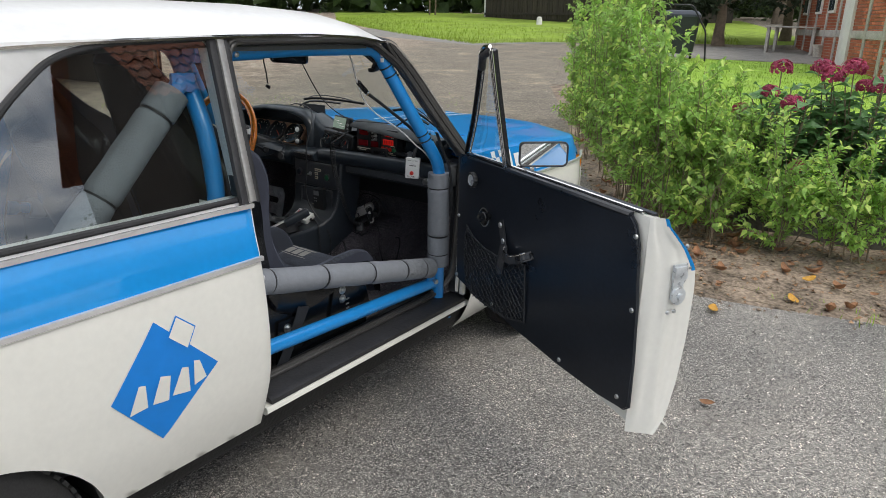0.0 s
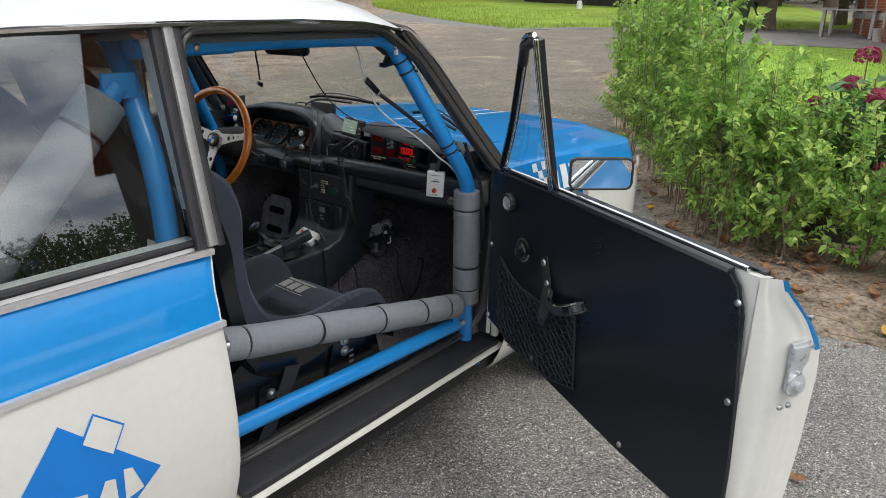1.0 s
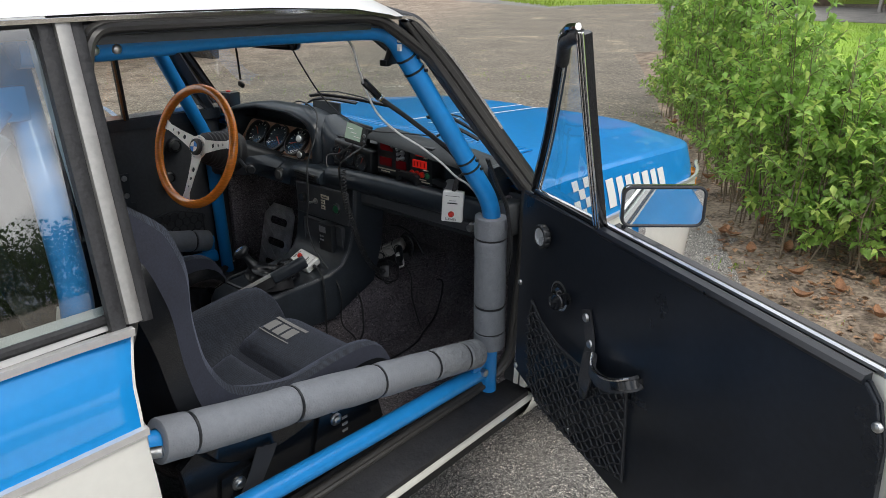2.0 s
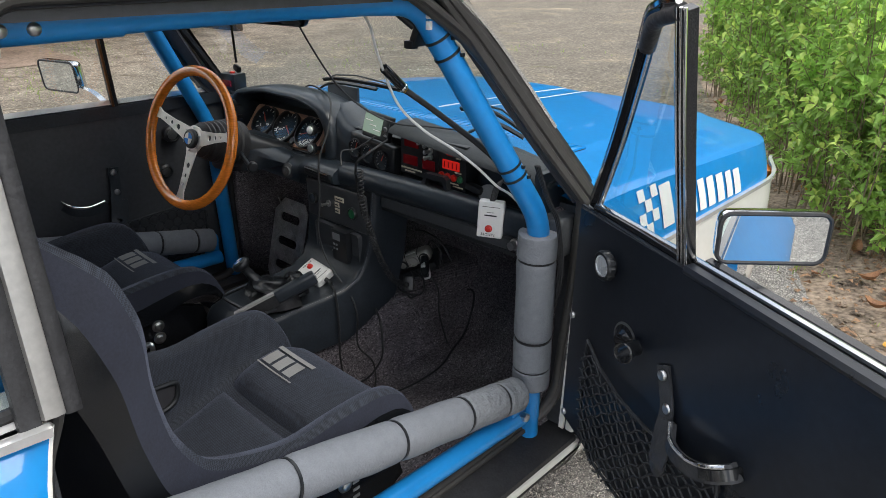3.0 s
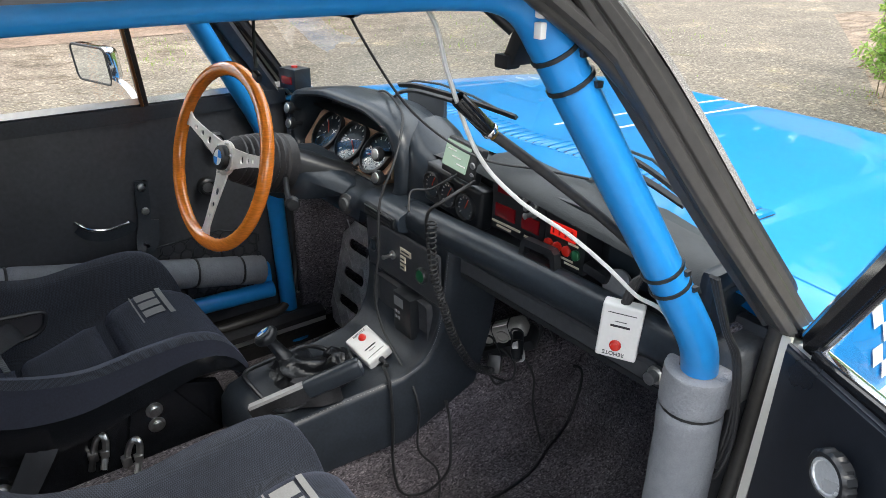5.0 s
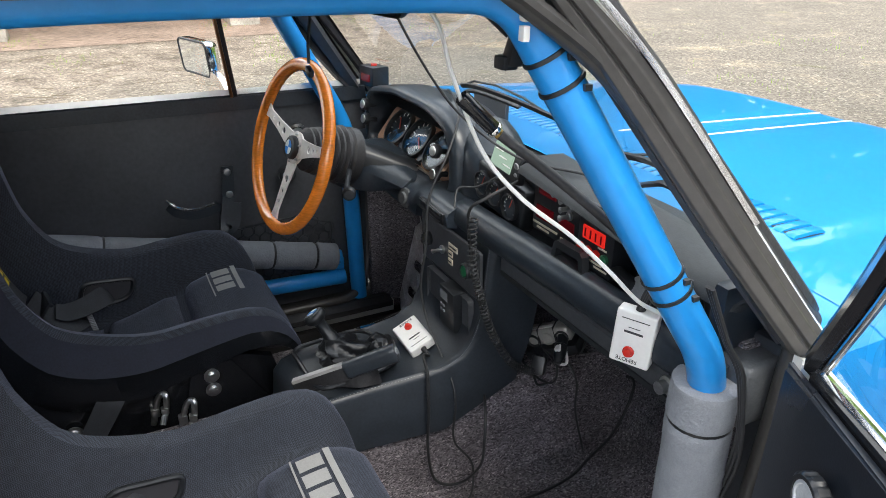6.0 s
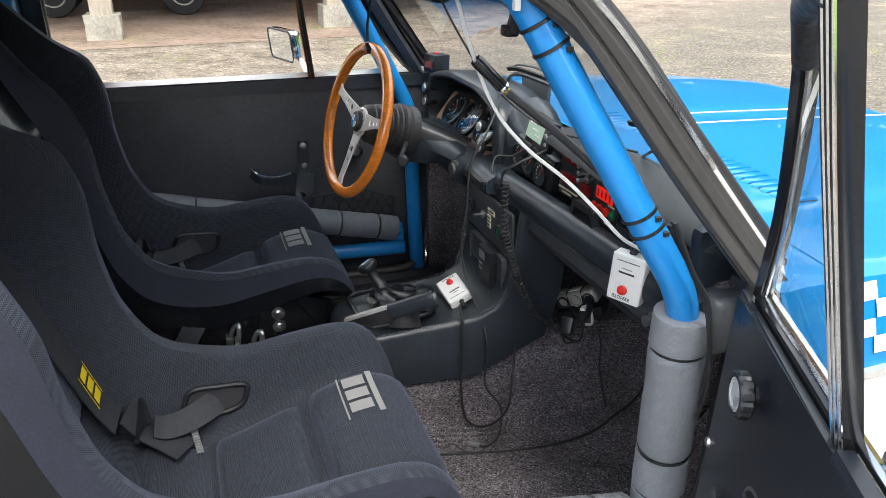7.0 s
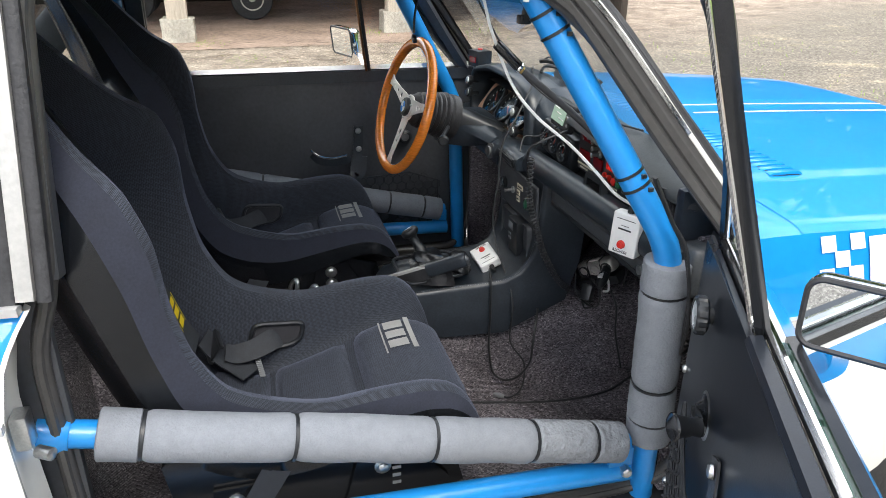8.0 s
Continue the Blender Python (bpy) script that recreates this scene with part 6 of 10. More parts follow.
# empty instrument bracket on the roll
bm = bmesh.new()
H = [V(0.296, -0.560, 0.886), V(0.301, -0.560, 0.914), V(0.307, -0.560, 0.920), V(0.366, -0.560, 0.922), V(0.373, -0.560, 0.916), V(0.378, -0.560, 0.886)]
slab(bm, [p for p in H] + [V(0.368, -0.560, 0.890), V(0.364, -0.560, 0.909), V(0.310, -0.560, 0.908), V(0.306, -0.560, 0.890)], (0, 0.014, 0))
box(bm, (0.337, -0.552, 0.887), (0.082, 0.02, 0.010), None, 0.002)
part("instrument_bracket", bm, M_PLASTIC, dash, "empty black instrument bracket")
# lower dash left of the console, sloping below the dials
bm = bmesh.new()
loft_x(bm, [(x, [(-0.48, 0.868), (-0.535, 0.868), (-0.578, 0.855), (-0.596, 0.843), (-0.600, 0.825), (-0.590, 0.800), (-0.555, 0.786), (-0.45, 0.800)]) for x in (-0.618, -0.40, -0.20, -0.150)] + [(x, [(-0.48, 0.872), (-0.535, 0.876), (-0.578, 0.872), (-0.596, 0.862), (-0.601, 0.848), (-0.598, 0.834), (-0.575, 0.828), (-0.45, 0.830)]) for x in (-0.128, -0.06, 0.012)])
part("lower_dash", bm, M_DASH, dash, "black lower dash panel", 50)
# cowl over the steering column
bm = bmesh.new()
rows = []
for x, y0, y1, zt, zb in ((-0.425, -0.700, -0.545, 0.898, 0.815), (-0.40, -0.705, -0.540, 0.904, 0.812), (-0.33, -0.690, -0.540, 0.902, 0.815), (-0.27, -0.650, -0.543, 0.886, 0.822), (-0.215, -0.610, -0.548, 0.870, 0.838), (-0.200, -0.598, -0.552, 0.864, 0.846)):
    rows.append([V(x, y1, zb), V(x, y1, zt - 0.012), V(x, y1 - 0.02, zt - 0.002), V(x, (y0 + y1) / 2, zt), V(x, y0 + 0.015, zt - 0.006), V(x, y0, zt - 0.018), V(x, y0 + 0.006, zb)])
rings(bm, rows, True, True)
part("column_cowl", bm, M_DASH, dash, "black cowl over the steering column", 50)
# steering column
col = V(-0.10, 0.953, -0.287).normalized()
HUB = V(-0.317, -0.808, 0.933)
bm = bmesh.new()
prof = [(0.036, 0.018)]
for k in range(7):
    h = 0.03 + 0.013 * k
    prof += [(0.043 + 0.003 * k, h), (0.047 + 0.003 * k, h + 0.004), (0.047 + 0.003 * k, h + 0.008), (0.043 + 0.003 * k, h + 0.011)]
prof += [(0.060, 0.125), (0.064, 0.13), (0.064, 0.15), (0.05, 0.155)]
lathe(bm, HUB, col, prof, 28)
part("column_bellows", bm, M_RUBBER, dash, "black ribbed steering boss")
bm = bmesh.new()
q = HUB + col * 0.15
rows = []
for t, w, h, dx in ((0.0, 0.042, 0.042, 0.0), (0.05, 0.055, 0.040, 0.01), (0.12, 0.07, 0.038, 0.02), (0.20, 0.08, 0.036, 0.03), (0.26, 0.085, 0.035, 0.04)):
    c = q + V(dx, 0.92 * t, -0.33 * t)
    rows.append([c + V(x * w, 0, z * h) for x, z in rrect(2, 2, 0.6)])
rings(bm, rows, True, True)
part("column_shroud", bm, M_PLASTIC, dash, "black steering column shroud", 50)
bm = bmesh.new()
tube(bm, [V(-0.25, -0.70, 0.885), V(-0.17, -0.735, 0.885), V(-0.118, -0.755, 0.886)], 0.0055, 10)
lathe(bm, V(-0.135, -0.745, 0.885), (1, -0.3, 0), [(0.007, 0), (0.014, 0.012), (0.014, 0.022), (0.010, 0.026)], 14)
part("stalk", bm, M_PLASTIC, dash, "column stalk")
bm = bmesh.new()
lathe(bm, V(-0.188, -0.594, 0.828), (0.15, -1, 0.1), [(0.022, 0), (0.022, 0.005), (0.014, 0.008), (0.013, 0.013), (0.005, 0.014)], 20)
part("ignition_lock", bm, M_HAMMER, dash, "metal ignition lock")
bm = bmesh.new()
box(bm, (-0.052, -0.594, 0.848), (0.105, 0.020, 0.024), Matrix.Rotation(radians(2), 3, "Y"), 0.004)
for k in range(3):
    box(bm, (-0.052, -0.604, 0.840 + 0.008 * k), (0.090, 0.004, 0.0028), Matrix.Rotation(radians(2), 3, "Y"))
hs_ = part("heater_slide", bm, M_PLASTIC, dash, "heater slide control")
bm = bmesh.new()
box(bm, (-0.052, -0.6055, 0.8575), (0.094, 0.002, 0.0022), Matrix.Rotation(radians(2), 3, "Y"))
part("bright_edge", bm, M_STEEL, hs_)

# steering wheel
sw = empty("steering_wheel", HUB, "", "")
sw.scale = (0.955, 0.955, 0.955)
sw.parent = car
ax_x = V(1, 0.105, 0).normalized()
ax_u = (-col).cross(ax_x).normalized()
if ax_u.z < 0:
    ax_u = -ax_u


def wp(x, u, n=0.0):
    """A point in the wheel's plane: right, up, towards the driver."""
    return ax_x * x + ax_u * u - col * n


bm = bmesh.new()
rows = []
NR = 96
for k in range(NR):
    a = 2 * math.pi * k / NR
    c = wp(0.184 * math.cos(a), 0.184 * math.sin(a), 0.0)
    d = wp(math.cos(a), math.sin(a), 0)
    gr = 0.0008 * math.cos(a * 40)
    row = []
    for j in range(14):
        b = 2 * math.pi * j / 14
        r = 0.0150 + (gr if math.cos(b) < -0.2 else 0)
        row.append(c + d * r * math.cos(b) - col * (0.0135 * math.sin(b)))
    rows.append(row)
rings(bm, rows, True, False, True)
part("rim", bm, M_WOOD, sw, "varnished mahogany steering rim", 60)


def plate(bm, outline, holes, place, th):
    """A flat plate with holes, made by filling the outline in 2D."""
    tmp = bmesh.new()
    edges = []
    for loop in [outline] + holes:
        vs = [tmp.verts.new((x, y, 0)) for x, y in loop]
        edges += [tmp.edges.new((vs[i], vs[(i + 1) % len(vs)])) for i in range(len(vs))]
    bmesh.ops.triangle_fill(tmp, edges=edges, use_beauty=True, use_dissolve=False)
    ex = bmesh.ops.extrude_face_region(tmp, geom=tmp.faces[:])
    for v in ex["geom"]:
        if isinstance(v, bmesh.types.BMVert):
            v.co.z += th
    for v in tmp.verts:
        v.co = place(v.co)
    join(bm, tmp)


def circ(cx, cy, r, n=14):
    return [(cx + r * math.cos(2 * math.pi * k / n), cy + r * math.sin(2 * math.pi * k / n)) for k in range(n)]


for ang in (166, 14, 270):
    bm = bmesh.new()
    a = radians(ang - 4)
    ca, sa = math.cos(a), math.sin(a)
    outline = [(0.015, -0.026), (0.045, -0.020), (0.10, -0.0135), (0.150, -0.011), (0.172, -0.017), (0.180, -0.016), (0.180, 0.016), (0.172, 0.017), (0.150, 0.011), (0.10, 0.0135), (0.045, 0.020), (0.015, 0.026)]
    holes = [circ(0.075, 0, 0.0085), circ(0.104, 0, 0.0065), circ(0.130, 0, 0.0048)]

    def place(c, ca=ca, sa=sa):
        r = c.x
        n = -0.004 - 0.012 * (1 - smooth(0.03, 0.17, r))
        return wp(ca * c.x - sa * c.y, sa * c.x + ca * c.y, n + c.z)

    plate(bm, outline, holes, place, 0.004)
    part("spoke", bm, M_ALU, sw, "brushed alloy drilled spoke", 30)
bm = bmesh.new()
lathe(bm, wp(0, 0, -0.02), -col, [(0.036, 0.0), (0.038, 0.006), (0.036, 0.010), (0.030, 0.011)], 28)
part("hub_plate", bm, M_ALU, sw)
bm = bmesh.new()
lathe(bm, wp(0, 0, -0.010), -col, [(0.027, 0.0), (0.027, 0.008), (0.024, 0.012), (0.018, 0.013)], 28)
part("horn_push", bm, M_PLASTIC, sw, "black horn push")
for k, m in enumerate((M_DECAL, M_DWHITE, M_DECAL, M_DWHITE)):
    bm = bmesh.new()
    a0 = radians(90 * k + 4)
    pts = [wp(0, 0, 0.0042)] + [wp(0.0165 * math.cos(a0 + radians(90 * j / 6)), 0.0165 * math.sin(a0 + radians(90 * j / 6)), 0.0042) for j in range(7)]
    poly(bm, pts)
    part("emblem_quarter", bm, m, sw)
for k in range(6):
    bm = bmesh.new()
    a = radians(60 * k + 20)
    screw(bm, wp(0.0325 * math.cos(a), 0.0325 * math.sin(a), -0.0085), -col, 0.003)
    part("hub_screw", bm, M_STEEL, sw)

# ---- tunnel and centre console ----
bm = bmesh.new()
sweep(bm, [V(0, -0.05, 0), V(0, -0.5, 0), V(0, -1.0, 0), V(0, -1.62, 0)], [(-0.120, 0.256), (-0.106, 0.29), (-0.100, 0.36), (-0.092, 0.455), (-0.070, 0.487), (0.070, 0.487), (0.092, 0.455), (0.100, 0.36), (0.106, 0.29), (0.120, 0.256)][::-1], False, (0, 0, 1))
part("tunnel_carpet", bm, M_CARPET, car, "carpeted transmission tunnel", 60)
console = empty("centre_console", (0, 0, 0))
console.parent = car
STN = [(-0.945, 0.50, -0.085, 0.075), (-0.938, 0.545, -0.095, 0.085), (-0.92, 0.562, -0.102, 0.092), (-0.88, 0.570, -0.108, 0.096), (-0.80, 0.574, -0.115, 0.10), (-0.72, 0.577, -0.120, 0.105), (-0.655, 0.585, -0.123, 0.112), (-0.618, 0.605, -0.126, 0.120), (-0.597, 0.640, -0.128, 0.128), (-0.586, 0.69, -0.130, 0.136), (-0.583, 0.75, -0.131, 0.143), (-0.581, 0.81, -0.132, 0.147), (-0.577, 0.868, -0.132, 0.150)]
bm = bmesh.new()
rows = []
for i, (y, z, xl, xr) in enumerate(STN):
    f = smooth(-0.66, -0.585, y)
    n = V(0, 0.0, 1).lerp(V(0, -1, 0.0), f).normalized()
    drop = V(0, 0, -1).lerp(V(0, 1, 0), f).normalized()
    dl = (z - 0.44) if f < 0.5 else (-0.465 - y)
    o = V(0, y, z)
    row = [o + drop * abs(dl) + V(xl, 0, 0), o + drop * 0.012 + V(xl - 0.001, 0, 0), o + drop * 0.004 + V(xl + 0.003, 0, 0), o + V(xl + 0.010, 0, 0), o + drop * 0.003 + V(xl + 0.018, 0, 0),
           o + drop * 0.003 + V(xr - 0.018, 0, 0), o + V(xr - 0.010, 0, 0), o + drop * 0.004 + V(xr - 0.003, 0, 0), o + drop * 0.012 + V(xr + 0.001, 0, 0), o + drop * abs(dl) + V(xr + 0.006, 0, 0)]
    rows.append(row)
rings(bm, rows, False, False)
bm.faces.new(bm.verts[:10])
part("console_body", bm, M_VINYL, console, "black stitched vinyl console", 50)
# stitched seam along the edge
bm = bmesh.new()
for side in (0, 1):
    pts = spline([V((xl + 0.002) if side == 0 else (xr - 0.002), y - 0.003 * smooth(-0.68, -0.6, y), z + 0.0005) for y, z, xl, xr in STN[2:]], 24)
    for a, b in zip(pts[::2], pts[1::2]):
        tube(bm, [a, a.lerp(b, 0.8)], 0.0005, 4)
tagged(part("console_stitching", bm, M_GREYPL, console), kind="stuff")
# switch panel
PR_ = Matrix.Rotation(radians(2), 3, "X")
bm = bmesh.new()
box(bm, (0.004, -0.5855, 0.772), (0.245, 0.006, 0.105), PR_, 0.006, 3)
part("switch_panel", bm, M_VINYLM, console, "black switch panel")
bm = bmesh.new()
box(bm, (0.012, -0.5895, 0.668), (0.180, 0.006, 0.092), PR_, 0.010, 3)
part("radio_plate", bm, M_VINYLM, console, "black radio plate")
bm = bmesh.new()
box(bm, (0.040, -0.5945, 0.672), (0.060, 0.034, 0.088), PR_, 0.003)
part("control_box", bm, M_PLASTIC, console, "black control box with a pale label")
bm = bmesh.new()
box(bm, (0.030, -0.6118, 0.697), (0.030, 0.002, 0.020), PR_)
part("box_label", bm, M_GREYPL, console)
for k in range(4):
    bm = bmesh.new()
    box(bm, (0.020 + 0.010 * (k % 2), -0.6118, 0.674 - 0.012 * (k // 2)), (0.006, 0.003, 0.005))
    part("box_key", bm, M_GREYPL, console)
bm = bmesh.new()
box(bm, (0.018, -0.5935, 0.634), (0.058, 0.002, 0.016), PR_)
part("paper_label", bm, M_LABEL, console)
for x, z, m, r in ((-0.085, 0.772, M_REDB, 0.0165), (0.078, 0.768, M_GREENB, 0.0165)):
    bm = bmesh.new()
    lathe(bm, V(x, -0.589, z), (0, -1, 0.03), [(r, 0), (r, 0.006), (r * 0.85, 0.009), (r * 0.72, 0.007)], 24, caps=False)
    k = part("push_switch", bm, M_PLASTIC, console, "round illuminated push switch")
    bm = bmesh.new()
    lathe(bm, V(x, -0.594, z), (0, -1, 0.03), [(r * 0.74, 0), (r * 0.70, 0.003), (r * 0.2, 0.004)], 20)
    part("lens", bm, M_GREENB if m is M_GREENB else M_GAUGE, console)
bm = bmesh.new()
lathe(bm, V(-0.022, -0.589, 0.772), (0, -1, 0), [(0.009, 0), (0.009, 0.004), (0.004, 0.005), (0.0035, 0.020), (0.005, 0.024), (0.002, 0.026)], 12)
part("toggle_switch", bm, M_STEEL, console)
for x, z, w in ((0.022, 0.793, 0.036), (0.012, 0.776, 0.017), (0.012, 0.759, 0.017)):
    bm = bmesh.new()
    box(bm, (x, -0.5895, z), (w, 0.002, 0.0125), PR_)
    part("switch_label", bm, M_LABEL, console, "small cream switch label")
    bm = bmesh.new()
    box(bm, (x, -0.5908, z), (w * 0.7, 0.001, 0.003), PR_)
    part("label_bar", bm, M_INK, console)
# tray, gear lever, handbrake
bm = bmesh.new()
tray = fillet([V(-0.085, -0.90, 0.5835), V(-0.09, -0.75, 0.590), V(-0.03, -0.725, 0.592), V(0.070, -0.74, 0.591), V(0.075, -0.895, 0.5835)], 0.03, 5, True)
tube(bm, tray, 0.0045, 8, True)
part("tray_edge", bm, M_PLASTIC, console)
bm = bmesh.new()
rows = []
base_c, top_c = V(0.010, -0.792, 0.586), V(-0.012, -0.830, 0.634)
for k in range(15):
    t = k / 14
    c = base_c.lerp(top_c, t)
    r = 0.047 * (1 - t) ** 0.75 + 0.0135
    row = []
    for j in range(40):
        a = 2 * math.pi * j / 40
        fold = math.sin(t * 3.1)
        rr = r + 0.010 * fold * math.sin(4 * a + 7 * t) + 0.008 * fold * noise.noise(V(math.cos(a) * 2.2, math.sin(a) * 2.2, t * 6))
        row.append(c + V(math.cos(a) * rr, math.sin(a) * rr * 1.15, 0.007 * math.sin(3 * a + 8 * t) * fold))
    rows.append(row)
rings(bm, rows, True, True)
# loose fold of leather in front of the lever
rows = []
for k in range(11):
    t = k / 10
    r = 0.034 * math.cos(t * 1.35) ** 0.6 + 0.002
    rows.append([V(0.030 - 0.006 * t, -0.752 + 0.004 * t, 0.586 + 0.046 * t) + V(math.cos(a) * (r + 0.006 * math.sin(3 * a + 5 * t)), math.sin(a) * (r * 0.9 + 0.006 * math.sin(5 * a - 6 * t)), 0.004 * math.sin(4 * a)) for a in [2 * math.pi * j / 28 for j in range(28)]])
rings(bm, rows, True, True)
part("gear_gaiter", bm, mat("gaiter_leather", (0.008, 0.009, 0.011), 0.30, var=0.2, scale=30, bump=0.35, bscale=90), console, "crumpled black leather gaiter", 70)
kd = V(-0.42, -0.55, 1.0).normalized()
kc = V(-0.040, -0.863, 0.682)
bm = bmesh.new()
lathe(bm, kc - kd * 0.072, kd, [(0.0150, 0), (0.0145, 0.016), (0.0125, 0.020), (0.0105, 0.044), (0.0120, 0.050), (0.0205, 0.056), (0.0232, 0.062), (0.0225, 0.068), (0.0195, 0.0715), (0.014, 0.072)], 24)
part("gear_knob", bm, M_PLASTIC, console, "black gear knob with blue and white cap")
KR = axis_rot(kd)
bm = bmesh.new()
lathe(bm, kc - kd * 0.0005, kd, [(0.0175, 0), (0.0175, 0.0015), (0.0155, 0.0022), (0.013, 0.0010)], 24)
part("knob_ring", bm, M_HAMMER, console)
for k, m in enumerate((M_DECAL, M_DWHITE, M_DECAL, M_DWHITE)):
    bm = bmesh.new()
    poly(bm, [kc + KR @ V(0, 0, 0.0022)] + [kc + KR @ V(0.012 * math.cos(radians(90 * k + 15 * j)), 0.012 * math.sin(radians(90 * k + 15 * j)), 0.0022) for j in range(7)])
    part("emblem_quarter", bm, m, console)
# handbrake: a pressed steel lever with a bright top edge, a moulded grip, a small leather cover
bm = bmesh.new()
HB0, HB1, HB2 = V(0.032, -0.930, 0.582), V(0.083, -0.843, 0.627), V(0.129, -0.762, 0.669)
sweep(bm, [HB0, HB1], [(-0.005, -0.026), (0.005, -0.026), (0.005, 0.006), (-0.005, 0.006)], False, (0, 0, 1))
hb = part("handbrake_lever", bm, M_RUBBER, console, "dark pressed-steel handbrake lever")
bm = bmesh.new()
sweep(bm, [HB0 + V(0, 0, 0.0075), HB1 + V(0, 0, 0.0075)], [(-0.0070, -0.003), (0.0070, -0.003), (0.0060, 0.003), (-0.0060, 0.003)], False, (0, 0, 1))
part("lever_edge", bm, M_BRIGHT, hb, "bright top edge")
bm = bmesh.new()
gp = [(x, y - 0.006) for x, y in rrect(0.026, 0.036, 0.011, 5)]
hd2 = (HB2 - HB1).normalized()
rows = []
for f, sc in ((-0.02, 0.90), (0.0, 0.96), (0.04, 1.0), (0.90, 1.0), (0.97, 0.97), (1.0, 0.86)):
    q = HB1.lerp(HB2, f)
    sd = hd2.cross(V(0, 0, 1)).normalized()
    uz = sd.cross(hd2).normalized()
    rows.append([q + sd * x * sc + uz * y * sc for x, y in gp])
rings(bm, rows, True, True)
grip = part("handbrake_grip", bm, M_VINYL, console, "black moulded handbrake grip", 40)
bm = bmesh.new()
lathe(bm, HB2 - V(0, 0, 0.003), hd2, [(0.0075, -0.002), (0.0075, 0.002), (0.006, 0.0035), (0.002, 0.0035)], 16)
part("release_button", bm, M_GREYPL, grip)
bm = bmesh.new()
rows = []
for k in range(7):
    t = k / 6
    rows.append([V(0.070, -0.822, 0.580 + 0.045 * t) + Matrix.Rotation(radians(-30), 3, "Z") @ V(math.cos(a) * (0.020 - 0.006 * t + 0.003 * math.sin(5 * a + 4 * t)), math.sin(a) * (0.050 - 0.012 * t + 0.004 * math.sin(4 * a)), 0.003 * math.sin(3 * a)) for a in [2 * math.pi * j / 24 for j in range(24)]])
rings(bm, rows, True, True)
part("handbrake_gaiter", bm, M_RUBBER, console, "black leather handbrake cover", 60)

# diamond-plate foot rest
FR = Matrix.Rotation(radians(-14), 3, "X")
FC = V(-0.530, -0.388, 0.452)
M_LUG = mat("worn_tread_plate", (0.68, 0.68, 0.68), 0.34, metal=0.4, var=0.3, scale=30)
rest = empty("foot_rest", FC, "", "")
rest.parent = car
bm = bmesh.new()
outl = [(-0.060, -0.165), (0.060, -0.165), (0.090, -0.125), (0.090, 0.120), (0.068, 0.150), (-0.045, 0.150), (-0.090, 0.100), (-0.090, -0.115)]
hol = [[(x, z + dz) for x, z in rrect(0.105, 0.030, 0.014, 4)] for dz in (-0.085, 0.0, 0.085)]
plate(bm, outl, hol, lambda c: FR @ V(c.x, -c.z, c.y), 0.004)
part("foot_plate", bm, M_LUG, rest, "drilled chequer-plate foot rest", 30)
bm = bmesh.new()
# raised lugs, five in a row, the rows turned against each other
for i in range(6):
    for j in range(11):
        cx, cz_ = -0.077 + 0.031 * i, -0.150 + 0.029 * j
        an = radians(45 if (i + j) % 2 else -45)
        for q in range(5):
            off = (q - 2) * 0.0052
            x, z = cx + off * math.sin(an), cz_ + off * math.cos(an)
            if any(abs(x) < 0.060 and abs(z - dz) < 0.021 for dz in (-0.085, 0, 0.085)) or abs(x) > 0.082 or not -0.155 < z < 0.142 or abs(x) + abs(z) > 0.215:
                continue
            box(bm, FR @ V(x, -0.0050, z), (0.019, 0.0030, 0.0024), FR @ Matrix.Rotation(-an, 3, "Y"))
tagged(part("tread_pattern", bm, M_LUG, rest), kind="stuff")

# ---- the closed driver's door ----
ldoor = empty("door", (0, 0, 0), "closed driver's door with black inner panel")
ldoor.parent = car
bm = bmesh.new()
rows = []
for y in (-0.49, -0.7, -1.0, -1.3, -1.50):
    rows.append([V(-lerp(SIDE, z), y, z) for z in ZROWS if z >= 0.30])
rings(bm, rows, False, False)
for f in bm.faces:
    if f.calc_center_median().z > Z_TRIM:
        f.material_index = 1
part("door_skin", bm, [M_CREAM, M_BLUE], ldoor)
bm = bmesh.new()
box(bm, (-0.672, -1.00, 0.665), (0.014, 0.99, 0.61), None, 0.006)
part("door_panel", bm, M_VINYLM, ldoor)
bm = bmesh.new()
sweep(bm, [V(-0.668, -0.50, 0.962), V(-0.668, -1.0, 0.962), V(-0.668, -1.49, 0.962)], [(-0.014, -0.022), (0.012, -0.022), (0.014, 0.010), (0.004, 0.016), (-0.012, 0.012)], False, (0, 0, 1))
part("top_roll", bm, M_VINYL, ldoor)
bm = bmesh.new()
sweep(bm, [V(-0.670, -0.50, 0.986), V(-0.670, -1.0, 0.986), V(-0.670, -1.49, 0.986)], [(-0.008, -0.008), (0.009, -0.008), (0.008, 0.003), (-0.006, 0.006)], False, (0, 0, 1))
part("door_finisher", bm, M_BRIGHT, ldoor, "chrome window finisher")
lp = [V(-gx(z) + 0.006, -0.848 - 0.055 * (z - 0.98) / 0.37, z) for z in (0.975, 1.1, 1.22, 1.345)]
bm = bmesh.new()
sweep(bm, lp, [(-0.008, -0.008), (0.008, -0.008), (0.008, 0.008), (-0.008, 0.008)], False, (1, 0, 0.3))
part("guide_channel", bm, M_RUBBER, ldoor)
bm = bmesh.new()
sweep(bm, [p + V(0.008, -0.006, 0) for p in lp], circle2(0.0040, 8), False)
part("guide_bead", bm, mat("bronzed_bead", (0.35, 0.16, 0.07), 0.3, metal=0.8, var=0.1), ldoor)
